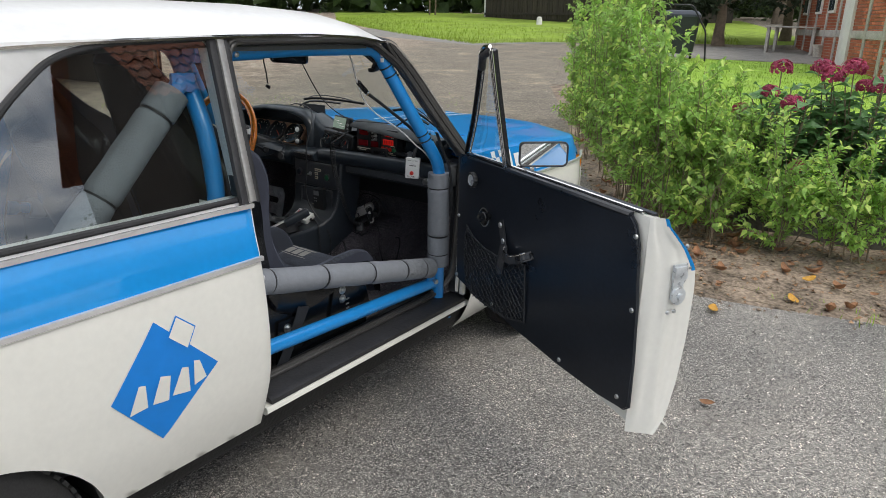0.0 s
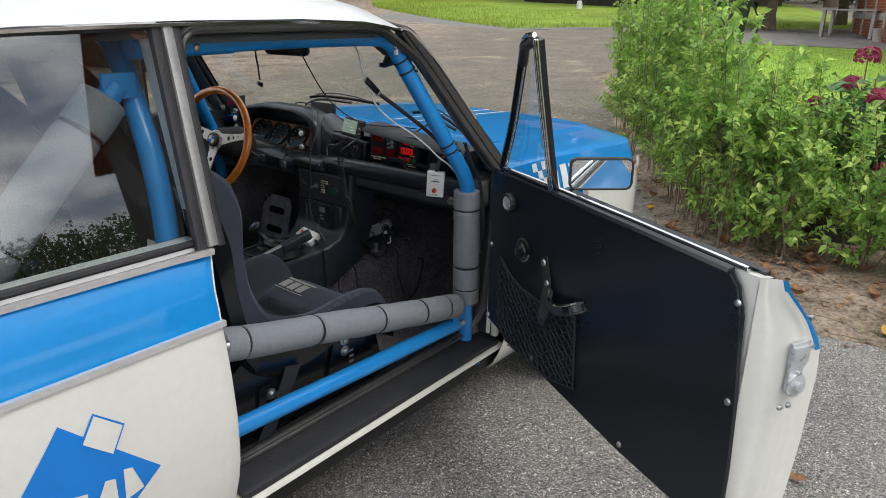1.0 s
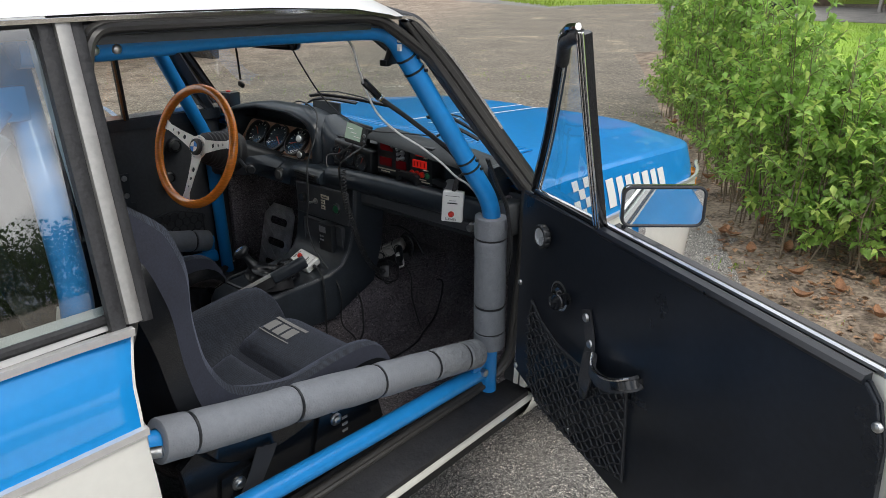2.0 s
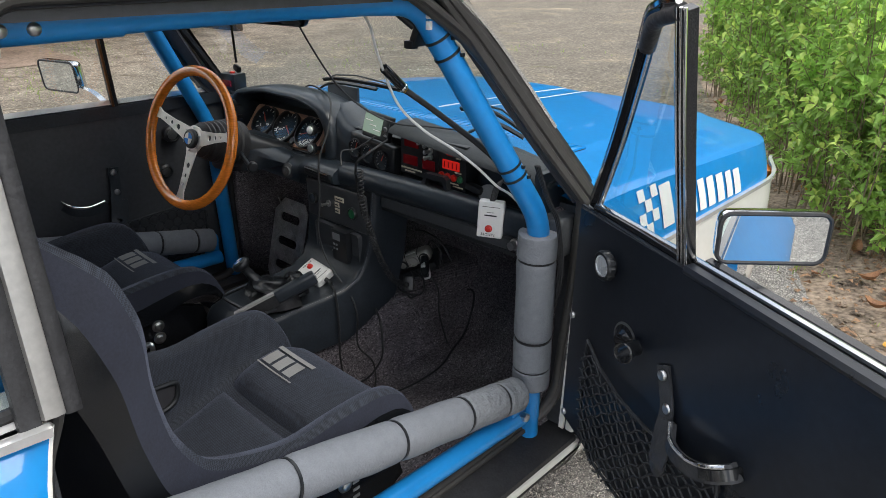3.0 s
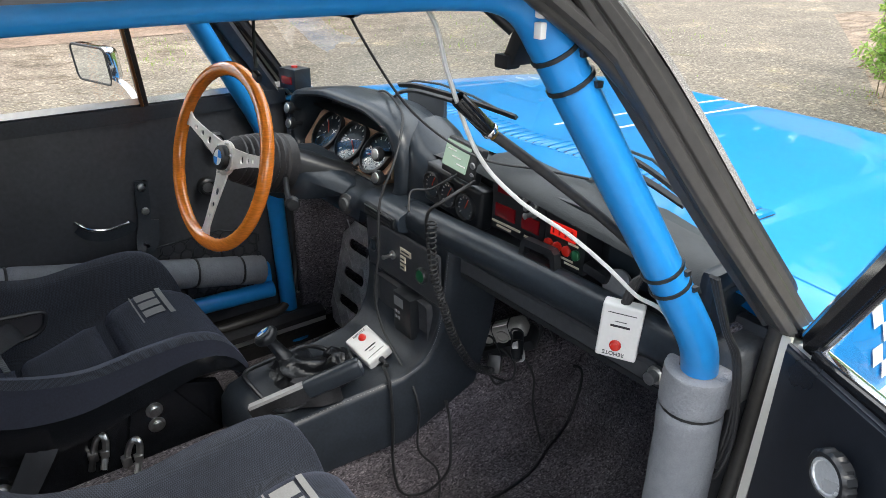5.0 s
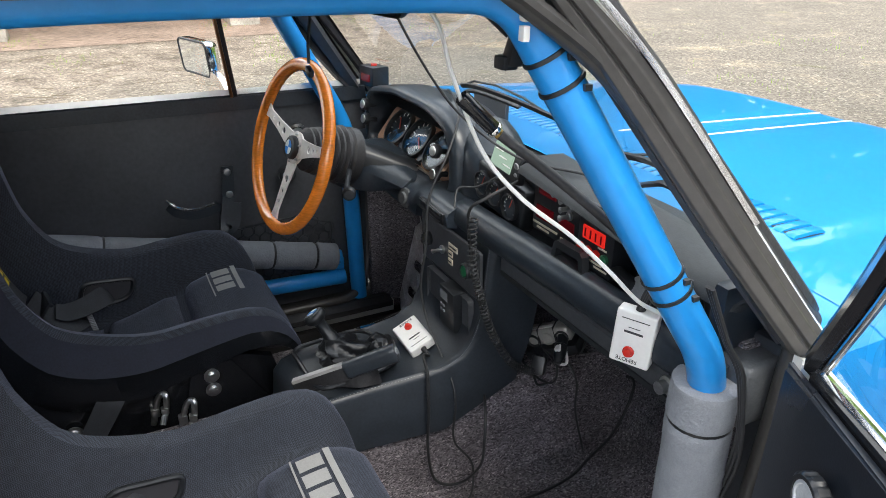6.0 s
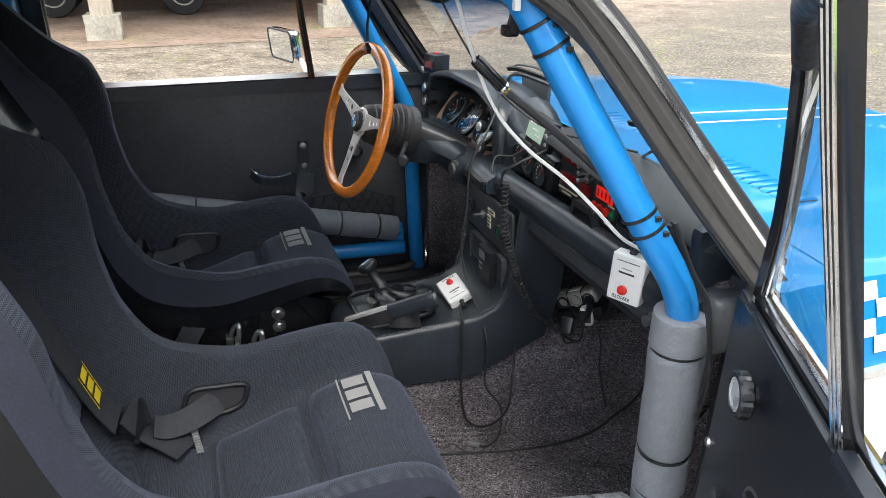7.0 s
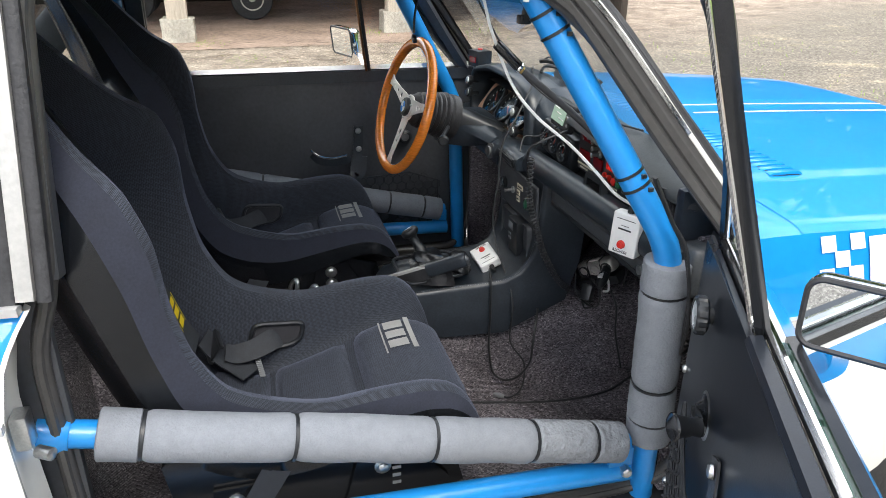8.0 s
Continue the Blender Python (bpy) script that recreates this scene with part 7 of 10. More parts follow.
lf = [V(-0.672, -0.535, 0.965), V(-0.648, -0.645, 1.09), V(-0.608, -0.79, 1.265), V(-0.590, -0.86, 1.34)]
bm = bmesh.new()
sweep(bm, spline(lf, 5), [(-0.010, -0.010), (0.010, -0.010), (0.010, 0.010), (-0.010, 0.010)], False, (1, 0, 0.3))
part("quarter_light_frame", bm, M_RUBBER, ldoor)
bm = bmesh.new()
poly(bm, spline(lf, 3) + [V(-gx(1.345), -0.90, 1.345)] + [p for p in reversed(lp)])
g = part("quarter_light_glass", bm, M_GLASS, ldoor)
g.visible_shadow = False
bm = bmesh.new()
poly(bm, [V(-gx(0.975), -0.855, 0.975), V(-gx(1.355), -0.91, 1.355), V(-gx(1.355), -1.46, 1.355), V(-gx(0.975), -1.49, 0.975)])
g = part("window_pane", bm, M_GLASS, ldoor, "clear driver's window")
g.visible_shadow = False
for y, z, r in ((-0.700, 0.870, 0.026), (-0.735, 0.760, 0.022)):
    bm = bmesh.new()
    lathe(bm, V(-0.665, y, z), (1, 0, 0), [(0.012, 0), (0.012, 0.012), (r, 0.014), (r, 0.032), (r * 0.75, 0.036), (r * 0.68, 0.030)], 22)
    part("window_knob", bm, M_PLASTIC, ldoor)
    bm = bmesh.new()
    lathe(bm, V(-0.634, y, z), (1, 0, 0), [(r * 0.62, 0), (r * 0.55, 0.002), (0.002, 0.003)], 18)
    part("knob_cap", bm, M_STEEL, ldoor)
bm = bmesh.new()
sweep(bm, spline([V(-0.655, -0.885, 0.80), V(-0.652, -0.89, 0.72), V(-0.640, -0.905, 0.655), V(-0.632, -0.905, 0.635), V(-0.640, -0.885, 0.65), V(-0.65, -0.875, 0.70)], 6), [(-0.0155, -0.002), (0.0155, -0.002), (0.0155, 0.002), (-0.0155, 0.002)], False, (1, 0, 0.05))
part("pull_strap", bm, M_VINYL, ldoor)
for z in (0.785, 0.725):
    bm = bmesh.new()
    screw(bm, V(-0.651, -0.887, z), (1, 0, 0), 0.010)
    part("strap_screw", bm, M_STEEL, ldoor)
bm = bmesh.new()
sweep(bm, spline([V(-0.662, -1.035, 0.712), V(-0.640, -1.02, 0.700), V(-0.636, -0.98, 0.690), V(-0.645, -0.93, 0.694), V(-0.66, -0.92, 0.70)], 6), [(-0.012, -0.004), (0.012, -0.004), (0.012, 0.004), (-0.012, 0.004)], False, (1, 0, 0))
part("door_handle", bm, M_VINYL, ldoor)
bm = bmesh.new()
tube(bm, spline([V(-0.660, -1.04, 0.728), V(-0.638, -1.02, 0.714), V(-0.634, -0.98, 0.704), V(-0.643, -0.93, 0.708)], 6), 0.004, 8)
part("handle_bead", bm, M_CHROME, ldoor, "chrome bead on the door pull")
NETL = [V(0, -0.62, 0.60), V(0, -0.72, 0.635), V(0, -0.98, 0.62), V(0, -0.98, 0.42), V(0, -0.62, 0.42)]
bm = bmesh.new()
tube(bm, [V(-0.648, p.y, p.z) for p in NETL], 0.0035, 6, True)
part("net_border", bm, M_WEB, ldoor)
bm = bmesh.new()
loopx = [V(p.y, 0, p.z) for p in NETL]
for row in range(9):
    for k in range(13):
        cy, cz_ = -0.985 + 0.030 * k + (0.015 if row % 2 else 0), 0.43 + 0.026 * row
        if inside(V(cy, 0, cz_), loopx):
            hexa = [V(-0.650, cy + 0.0155 * math.cos(radians(60 * j + 30)), cz_ + 0.0165 * math.sin(radians(60 * j + 30))) for j in range(6)]
            tube(bm, hexa, 0.0016, 4, True)
part("net_pocket", bm, M_WEB, ldoor, "black hexagon net pocket")
mirror(ldoor, V(-0.935, -0.885, 1.030), 18, 6, 0.150, 0.090, [V(-0.82, -0.85, 0.985), V(-0.715, -0.845, 0.955)])

# ---- things fitted inside ----
# rear-view mirror
bm = bmesh.new()
rows = []
M = Matrix.Translation((0.055, -0.765, 1.268)) @ Matrix.Rotation(radians(10), 4, "Z") @ Matrix.Rotation(radians(12), 4, "X")
for d, sc in ((0.0, 0.96), (-0.003, 1.0), (0.006, 1.02), (0.016, 0.95), (0.022, 0.7)):
    rows.append([M @ V(x * sc, d, z * sc) for x, z in rrect(0.175, 0.052, 0.018)])
rings(bm, rows, True, True)
rm = part("rear_view_mirror", bm, M_PLASTIC, car, "black interior mirror")
bm = bmesh.new()
poly(bm, [M @ V(x * 0.93, -0.0045, z * 0.9) for x, z in rrect(0.175, 0.052, 0.018)])
part("mirror_face", bm, M_MIRROR, rm)
bm = bmesh.new()
tube(bm, [M @ V(0, 0.015, 0.01), V(0.04, -0.755, 1.325), V(0.03, -0.775, 1.36)], 0.006, 8)
part("mirror_stem", bm, M_PLASTIC, rm)
# sun visors and header
bm = bmesh.new()
sweep(bm, [V(-0.52, -0.845, 1.338), V(-0.25, -0.80, 1.362), V(0, -0.785, 1.370), V(0.25, -0.80, 1.362), V(0.52, -0.845, 1.338)], [(-0.025, -0.010), (0.025, -0.010), (0.025, 0.010), (-0.025, 0.010)], False, (0, 0, 1))
part("header_rail", bm, M_VINYLM, car)
# wipers at rest on the lower part of the screen
for arm, blade in (([V(-0.30, -0.415, 0.985), V(-0.20, -0.455, 1.040), V(-0.10, -0.474, 1.066), V(0.05, -0.472, 1.068)], [V(-0.16, -0.480, 1.070), V(-0.08, -0.488, 1.082), V(0.06, -0.490, 1.085), V(0.20, -0.492, 1.082)]),
                   ([V(0.30, -0.415, 0.985), V(0.40, -0.470, 1.030), V(0.46, -0.492, 1.050), V(0.53, -0.486, 1.030)], [V(0.36, -0.500, 1.070), V(0.45, -0.516, 1.083), V(0.52, -0.511, 1.062), V(0.565, -0.492, 1.028)])):
    wiper = empty("wiper", (0, 0, 0))
    wiper.parent = car
    bm = bmesh.new()
    sweep(bm, spline(arm, 6), [(-0.005, -0.002), (0.005, -0.002), (0.0035, 0.003), (-0.0035, 0.003)], False, (0, -0.6, 0.8))
    part("wiper_arm", bm, M_PLASTIC, wiper, "black wiper arm")
    bm = bmesh.new()
    P = spline(blade, 6)
    sweep(bm, P, [(-0.0035, -0.006), (0.0035, -0.006), (0.002, 0.003), (-0.002, 0.003)], False, (0, -0.6, 0.8))
    bl = part("wiper_blade", bm, M_RUBBER, wiper)
    bm = bmesh.new()
    tube(bm, [P[2], P[5] + V(0, 0.002, 0.008), P[len(P) // 2] + V(0, 0.003, 0.012), P[-6] + V(0, 0.002, 0.008), P[-3]], 0.0022, 6)
    part("blade_holder", bm, M_PLASTIC, bl)

# gooseneck map lamp
lamp = empty("map_lamp", (0.58, -0.60, 0.98), "black gooseneck map reading lamp clipped to the cage", "lamp")
o = -V(0.58, -0.60, 0.98)
bm = bmesh.new()
tube(bm, [p + o for p in spline([V(0.477, -0.783, 1.160), V(0.500, -0.744, 1.127), V(0.522, -0.707, 1.094), V(0.548, -0.672, 1.060), V(0.567, -0.636, 1.024), V(0.582, -0.59, 0.975), V(0.592, -0.565, 0.925)], 7)], 0.0060, 10)
part("gooseneck", bm, M_RUBBER, lamp)
hd = (V(0.467, -0.827, 1.203) - V(0.475, -0.787, 1.164)).normalized()
bm = bmesh.new()
lathe(bm, V(0.475, -0.787, 1.164) + o, hd, [(0.0075, 0), (0.0088, 0.002), (0.0088, 0.054), (0.0080, 0.058), (0.0065, 0.054)], 20)
part("lamp_head", bm, M_GLOSSR, lamp, "glossy black lamp head")
bm = bmesh.new()
lathe(bm, V(0.475, -0.787, 1.164) + o, hd, [(0.0091, 0.0), (0.0097, 0.001), (0.0097, 0.0045), (0.0091, 0.0055)], 20, caps=False)
part("chrome_ring", bm, M_CHROME, lamp, "chrome ring")
bm = bmesh.new()
lathe(bm, V(0.475, -0.787, 1.164) + o, hd, [(0.0050, -0.010), (0.0062, -0.008), (0.0062, -0.001), (0.0050, 0.0)], 16)
part("brass_collar", bm, mat("brass", (0.55, 0.38, 0.12), 0.3, metal=1.0, var=0.1), lamp)

# white boxes with a red button


def text_mesh(body, size):
    cu = bpy.data.curves.new("lettering", "FONT")
    cu.body, cu.size, cu.align_x, cu.align_y, cu.extrude = body, size, "CENTER", "CENTER", 0.0003
    ob = bpy.data.objects.new("lettering", cu)
    me = bpy.data.meshes.new_from_object(ob)
    bpy.data.objects.remove(ob)
    return me


def remote(m, lab):
    r = empty("remote_box", m.translation, lab, "switch box", "remote boxes")
    r.matrix_world = m
    bm = bmesh.new()
    box(bm, (0, 0, 0), (0.055, 0.080, 0.024), None, 0.004, 3)
    part("case", bm, M_WPLAST, r)
    bm = bmesh.new()
    lathe(bm, (0.002, 0.019, 0.012), (0, 0, 1), [(0.0080, 0), (0.0080, 0.002), (0.0062, 0.003), (0.0056, 0.007), (0.003, 0.0078)], 18)
    part("button", bm, M_REDB, r, "red push button")
    t = new("lettering", text_mesh("REMOTE", 0.0078))
    t.data.materials.append(M_INK)
    t.parent = r
    t.location = (0.003, 0.032, 0.0124)
    for y, w, h in ((-0.010, 0.026, 0.0030), (-0.017, 0.016, 0.0009), (-0.029, 0.038, 0.0010)):
        bm = bmesh.new()
        box(bm, (0.0, y, 0.0124), (w, h, 0.0006))
        part("print_bar", bm, M_INK, r)
    bm = bmesh.new()
    lathe(bm, (0, -0.040, 0), (0, -1, 0), [(0.006, 0), (0.006, 0.003), (0.0045, 0.006), (0.0045, 0.012), (0.003, 0.016)], 12)
    part("grommet", bm, M_RUBBER, r)
    return r


MH = pose(0.526, -0.5825, 0.871, 88, 0, 30) @ pose(0, 0, 0, 0, 0, 178)
remote(MH, "white plastic switch box hanging from its cable")
yl = V(-0.975, -0.075, 0.17).normalized()
xl_ = V(0.06, 0.90, 0.40)
xl_ = (xl_ - yl * xl_.dot(yl)).normalized()
MC = Matrix.Translation((0.006, -0.668, 0.602)) @ Matrix((xl_, yl, xl_.cross(yl))).transposed().to_4x4()
remote(MC, "white plastic switch box lying on the console")


def cable(pts, r, m, lab, nm="cable", n=10, seg=8):
    bm = bmesh.new()
    tube(bm, spline(pts, n), r, seg)
    return tagged(part(nm, bm, m), lab, "cable")


M_CABLE = mat("black_cable", (0.022, 0.023, 0.025), 0.45, var=0.1, scale=30)
M_CABLEW = mat("white_cable", (0.72, 0.72, 0.70), 0.45, var=0.05, scale=30)
# white charging cable from the roof bar down to the tied bundle
cable([V(0.46, -0.90, 1.33), V(0.461, -0.856, 1.282), V(0.463, -0.837, 1.226), V(0.47, -0.80, 1.14), V(0.50, -0.765, 1.09), V(0.540, -0.72, 1.05), V(0.573, -0.688, 1.014), V(0.594, -0.655, 0.976), V(0.600, -0.61, 0.945), V(0.612, -0.56, 0.89)], 0.0026, M_CABLEW, "thin white charging cable hanging from the cage")
# white usb plug on the cage
bm = bmesh.new()
box(bm, V(0.575, -0.825, 1.305), (0.010, 0.008, 0.024), None, 0.003)
box(bm, V(0.575, -0.825, 1.283), (0.009, 0.007, 0.014), None, 0.001)
tube(bm, [V(0.575, -0.825, 1.318), V(0.565, -0.85, 1.335), V(0.55, -0.90, 1.345)], 0.003, 8)
tagged(part("usb_plug", bm, M_WPLAST), "white cable plug taped to the cage", "plug")
# cable from mirror to the dash
cable([V(0.10, -0.765, 1.345), V(0.105, -0.755, 1.275), V(0.115, -0.72, 1.20), V(0.125, -0.66, 1.11), V(0.15, -0.60, 1.05), V(0.20, -0.55, 1.017), V(0.27, -0.50, 1.012), V(0.34, -0.46, 1.008)], 0.0022, M_CABLE, "thin black cable from the roof to the dash")
# cable dropping in front of the console to the floor
cable([V(-0.33, -0.43, 1.012), V(-0.24, -0.465, 1.040), V(-0.13, -0.51, 1.046), V(-0.05, -0.545, 1.030), V(-0.005, -0.595, 0.97), V(0.005, -0.635, 0.90), V(0.012, -0.645, 0.80), V(0.012, -0.655, 0.72), V(0.030, -0.650, 0.65), V(0.070, -0.642, 0.600), V(0.112, -0.637, 0.560), V(0.133, -0.636, 0.51), V(0.134, -0.638, 0.42), V(0.154, -0.605, 0.362), V(0.172, -0.615, 0.30), V(0.166, -0.640, 0.272), V(0.152, -0.660, 0.268)], 0.0025, M_CABLE, "thin black cable running down the console")
# lead of the console box: a hanging loop beside the console
cable([MC @ V(0, -0.045, 0), MC @ V(0.0, -0.062, 0.0), V(0.085, -0.684, 0.606), V(0.115, -0.690, 0.582), V(0.126, -0.692, 0.50), V(0.124, -0.692, 0.41), V(0.122, -0.678, 0.33), V(0.130, -0.650, 0.303), V(0.157, -0.622, 0.325), V(0.187, -0.604, 0.385), V(0.189, -0.600, 0.44), V(0.165, -0.585, 0.485), V(0.125, -0.565, 0.500)], 0.0031, M_CABLE, "black cable hanging in a loop beside the console")
# cable across the carpet and up the toe board
cable([V(0.115, -0.80, 0.262), V(0.142, -0.765, 0.262), V(0.172, -0.66, 0.262), V(0.190, -0.59, 0.262), V(0.204, -0.48, 0.263), V(0.198, -0.38, 0.267), V(0.180, -0.31, 0.284), V(0.164, -0.235, 0.312), V(0.140, -0.172, 0.374), V(0.112, -0.148, 0.404), V(0.06, -0.165, 0.382)], 0.0034, M_CABLE, "black cable lying across the carpet")
bm = bmesh.new()
box(bm, V(0.147, -0.667, 0.269), (0.010, 0.028, 0.009), Matrix.Rotation(radians(-35), 3, "Z"), 0.002)
tagged(part("cable_connector", bm, M_GREYPL), "small grey cable connector on the carpet", "plug")
# cable bundle behind the hanging box and down the pillar
for k in range(4):
    cable([V(0.525 + 0.003 * k, -0.5825, 0.915), V(0.529 + 0.006 * k, -0.570, 0.945 + 0.005 * k), V(0.552 + 0.008 * k, -0.540, 0.950 + 0.004 * k), V(0.590, -0.525, 0.91 - 0.006 * k), V(0.615, -0.515, 0.86)], 0.0026, M_CABLE, "black cables bundled beside the cage")
for k in range(3):
    cable([V(0.672 + 0.004 * k, -0.64, 1.03), V(0.676 + 0.003 * k, -0.600, 0.955), V(0.682 + 0.004 * k, -0.570, 0.90), V(0.684 + 0.005 * k, -0.550, 0.82 - 0.02 * k), V(0.676, -0.54, 0.74 - 0.02 * k), V(0.655, -0.50, 0.70)], 0.0026, M_CABLE, "cable clipped along the pillar")
# cable ties on the right leg of the cage
leg0, leg1 = V(0.6255, -0.632, 0.9895), V(0.5575, -0.795, 1.272)
ld = (leg1 - leg0).normalized()
for t in (0.035, 0.11, 0.86, 0.96):
    bm = bmesh.new()
    lathe(bm, leg0.lerp(leg1, t), ld, [(TR + 0.0005, -0.0025), (TR + 0.0022, -0.002), (TR + 0.0022, 0.002), (TR + 0.0005, 0.0025)], 22, caps=False)
    q = leg0.lerp(leg1, t) + V(0.024, 0.012, 0)
    box(bm, q, (0.006, 0.008, 0.006))
    tagged(part("cable_tie", bm, M_PLASTIC), "black cable tie round the cage tube", "cable tie", "cage cable ties")
# clamp on the cage top
bm = bmesh.new()
box(bm, V(0.520, -0.790, 1.262), (0.016, 0.030, 0.040), Matrix.Rotation(radians(25), 3, "Y"), 0.004)
box(bm, V(0.508, -0.800, 1.245), (0.020, 0.018, 0.014), None, 0.003)
tube(bm, spline([V(0.515, -0.80, 1.275), V(0.48, -0.83, 1.31), V(0.42, -0.85, 1.335)], 6), 0.007, 10)
tagged(part("camera_clamp", bm, M_PLASTIC), "small black clamp on the cage tube", "clamp")
# dangling plug near the wheel
cable([V(-0.02, -0.80, 1.36), V(-0.005, -0.835, 1.27), V(0.035, -0.86, 1.21), V(0.046, -0.865, 1.172)], 0.0026, M_CABLE, "black cable hanging from the roof")
bm = bmesh.new()
box(bm, V(0.047, -0.865, 1.160), (0.020, 0.009, 0.012), Matrix.Rotation(radians(20), 3, "Y"), 0.003)
tagged(part("cable_plug", bm, M_PLASTIC), "black plug hanging on its cable", "plug")
# radar box on the dash
bm = bmesh.new()
box(bm, (-0.590, -0.500, 1.013), (0.062, 0.050, 0.050), Matrix.Rotation(radians(12), 3, "Z"), 0.003)
bx = tagged(part("dash_timer", bm, M_PLASTIC), "small black box with red display on the dash", "timer")
bm = bmesh.new()
box(bm, (-0.585, -0.526, 1.010), (0.036, 0.003, 0.018), Matrix.Rotation(radians(12), 3, "Z"))
part("display", bm, M_LEDOFF, bx)
bm = bmesh.new()
lathe(bm, (-0.59, -0.50, 1.038), (0, 0, 1), [(0.008, 0), (0.008, 0.004), (0.003, 0.005)], 12)
part("button", bm, M_REDB, bx)
# upright plate and navigation screen
bm = bmesh.new()
box(bm, (-0.191, -0.387, 1.004), (0.124, 0.010, 0.066), Matrix.Rotation(radians(3), 3, "Z"), 0.002)
tagged(part("antenna_plate", bm, M_PLASTIC), "flat black plate standing on the dash", "aerial")
bm = bmesh.new()
GR = Matrix.Rotation(radians(-14), 3, "X") @ Matrix.Rotation(radians(4), 3, "Y")
box(bm, (0.113, -0.526, 0.991), (0.092, 0.020, 0.064), GR, 0.005, 3)
nav = tagged(part("navigation_unit", bm, M_PLASTIC), "black navigation unit with green screen above the gauges", "navigation unit")
bm = bmesh.new()
box(bm, V(0.109, -0.526, 0.994) + GR @ V(-0.006, -0.0105, 0), (0.066, 0.002, 0.046), GR)
part("screen", bm, M_LCD, nav, "pale green display")
for k in range(3):
    bm = bmesh.new()
    box(bm, V(0.109, -0.526, 0.994) + GR @ V(-0.02 + 0.016 * k, -0.012, 0.008 - 0.01 * k), (0.024, 0.001, 0.002), GR)
    part("screen_bar", bm, M_DWHITE, nav)
for dz in (0.010, -0.008):
    bm = bmesh.new()
    lathe(bm, V(0.150, -0.537, 0.982 + dz), (0, -1, -0.2), [(0.006, 0), (0.006, 0.003), (0.002, 0.004)], 12)
    part("nav_key", bm, M_GREYPL, nav)
cable([V(0.115, -0.538, 0.970), V(0.095, -0.560, 0.950), V(0.075, -0.575, 0.935), V(0.055, -0.60, 0.93), V(0.07, -0.615, 0.90)], 0.002, M_CABLE, "thin black cable below the navigation unit")
cable([V(0.160, -0.540, 0.968), V(0.155, -0.60, 0.945), V(0.135, -0.62, 0.92), V(0.125, -0.615, 0.87), V(0.13, -0.605, 0.78)], 0.003, M_CABLE, "black cable below the navigation unit")
# coiled lead down the console side
pts = []
A = [V(0.140, -0.615, 0.905), V(0.148, -0.618, 0.82), V(0.158, -0.60, 0.74), V(0.155, -0.57, 0.66), V(0.150, -0.52, 0.58), V(0.15, -0.47, 0.545)]
S2 = spline(A, 60)
Pf, Fr = frames_along(S2)
for i, (p, (a, b)) in enumerate(zip(Pf, Fr)):
    an = i * 1.02
    pts.append(p + a * 0.0075 * math.cos(an) + b * 0.0075 * math.sin(an))
bm = bmesh.new()
tube(bm, pts, 0.0017, 5)
tagged(part("coiled_lead", bm, M_CABLE), "black coiled lead beside the console", "cable")
# power sockets under the dash
SO = V(0.118, -0.42, 0.49)
sock = empty("power_socket", SO, "silver triple power socket with black plugs under the dash", "power socket")
ax = V(0.74, 0.46, 0.44).normalized()
nn = V(0.62, -0.72, -0.10)
nn = (nn - ax * nn.dot(ax)).normalized()
uu = ax.cross(-nn).normalized()
if uu.z < 0:
    uu = -uu
SR = Matrix((ax, -nn, uu)).transposed()
SC = V(0.099, -0.392, 0.589)
M_SILV = mat("silver_plastic", (0.42, 0.41, 0.39), 0.34, metal=0.5, var=0.12, scale=40)
bm = bmesh.new()
box(bm, SC - SO, (0.108, 0.040, 0.036), SR, 0.012, 3)
part("socket_body", bm, M_SILV, sock, "silver plastic body")
for k in (-1, 0, 1):
    bm = bmesh.new()
    lathe(bm, SC + SR @ V(0.034 * k, -0.019, -0.002) - SO, nn, [(0.0145, 0), (0.0145, 0.004), (0.0115, 0.0045), (0.0105, -0.002), (0.004, -0.003)], 20)
    part("socket_opening", bm, M_SILV if k == 0 else M_PLASTIC, sock)
bm = bmesh.new()
box(bm, SC + SR @ V(-0.01, -0.004, 0.0185) - SO, (0.06, 0.010, 0.0015), SR)
part("socket_label_bar", bm, M_WPLAST, sock)
bm = bmesh.new()
box(bm, SC + SR @ V(-0.004, 0.004, -0.036) - SO, (0.125, 0.060, 0.026), SR, 0.008, 2)
part("plug_block", bm, M_PLASTIC, sock, "black plug adapter")
bm = bmesh.new()
lathe(bm, SC + SR @ V(0.036, -0.018, -0.004) - SO, nn + V(0.2, 0, -0.5), [(0.012, 0), (0.012, 0.020), (0.014, 0.022), (0.013, 0.045), (0.007, 0.062)], 14)
part("car_plug", bm, M_PLASTIC, sock, "black plug with a white side")
bm = bmesh.new()
box(bm, SC + SR @ V(0.036, -0.045, -0.012) - SO, (0.012, 0.034, 0.020), SR, 0.003)
part("plug_side", bm, M_WPLAST, sock)
bm = bmesh.new()
box(bm, V(0.101, -0.416, 0.516) - SO, (0.030, 0.034, 0.042), Matrix.Rotation(radians(40), 3, "Z") @ Matrix.Rotation(radians(-25), 3, "X"), 0.005)
part("charger", bm, M_PLASTIC, sock, "black charger with a grey label")
bm = bmesh.new()
tube(bm, [p - SO for p in spline([V(0.130, -0.39, 0.583), V(0.153, -0.39, 0.573), V(0.160, -0.39, 0.548), V(0.145, -0.395, 0.538)], 6)], 0.003, 8)
part("plug_lead", bm, M_CABLEW, sock)
bm = bmesh.new()
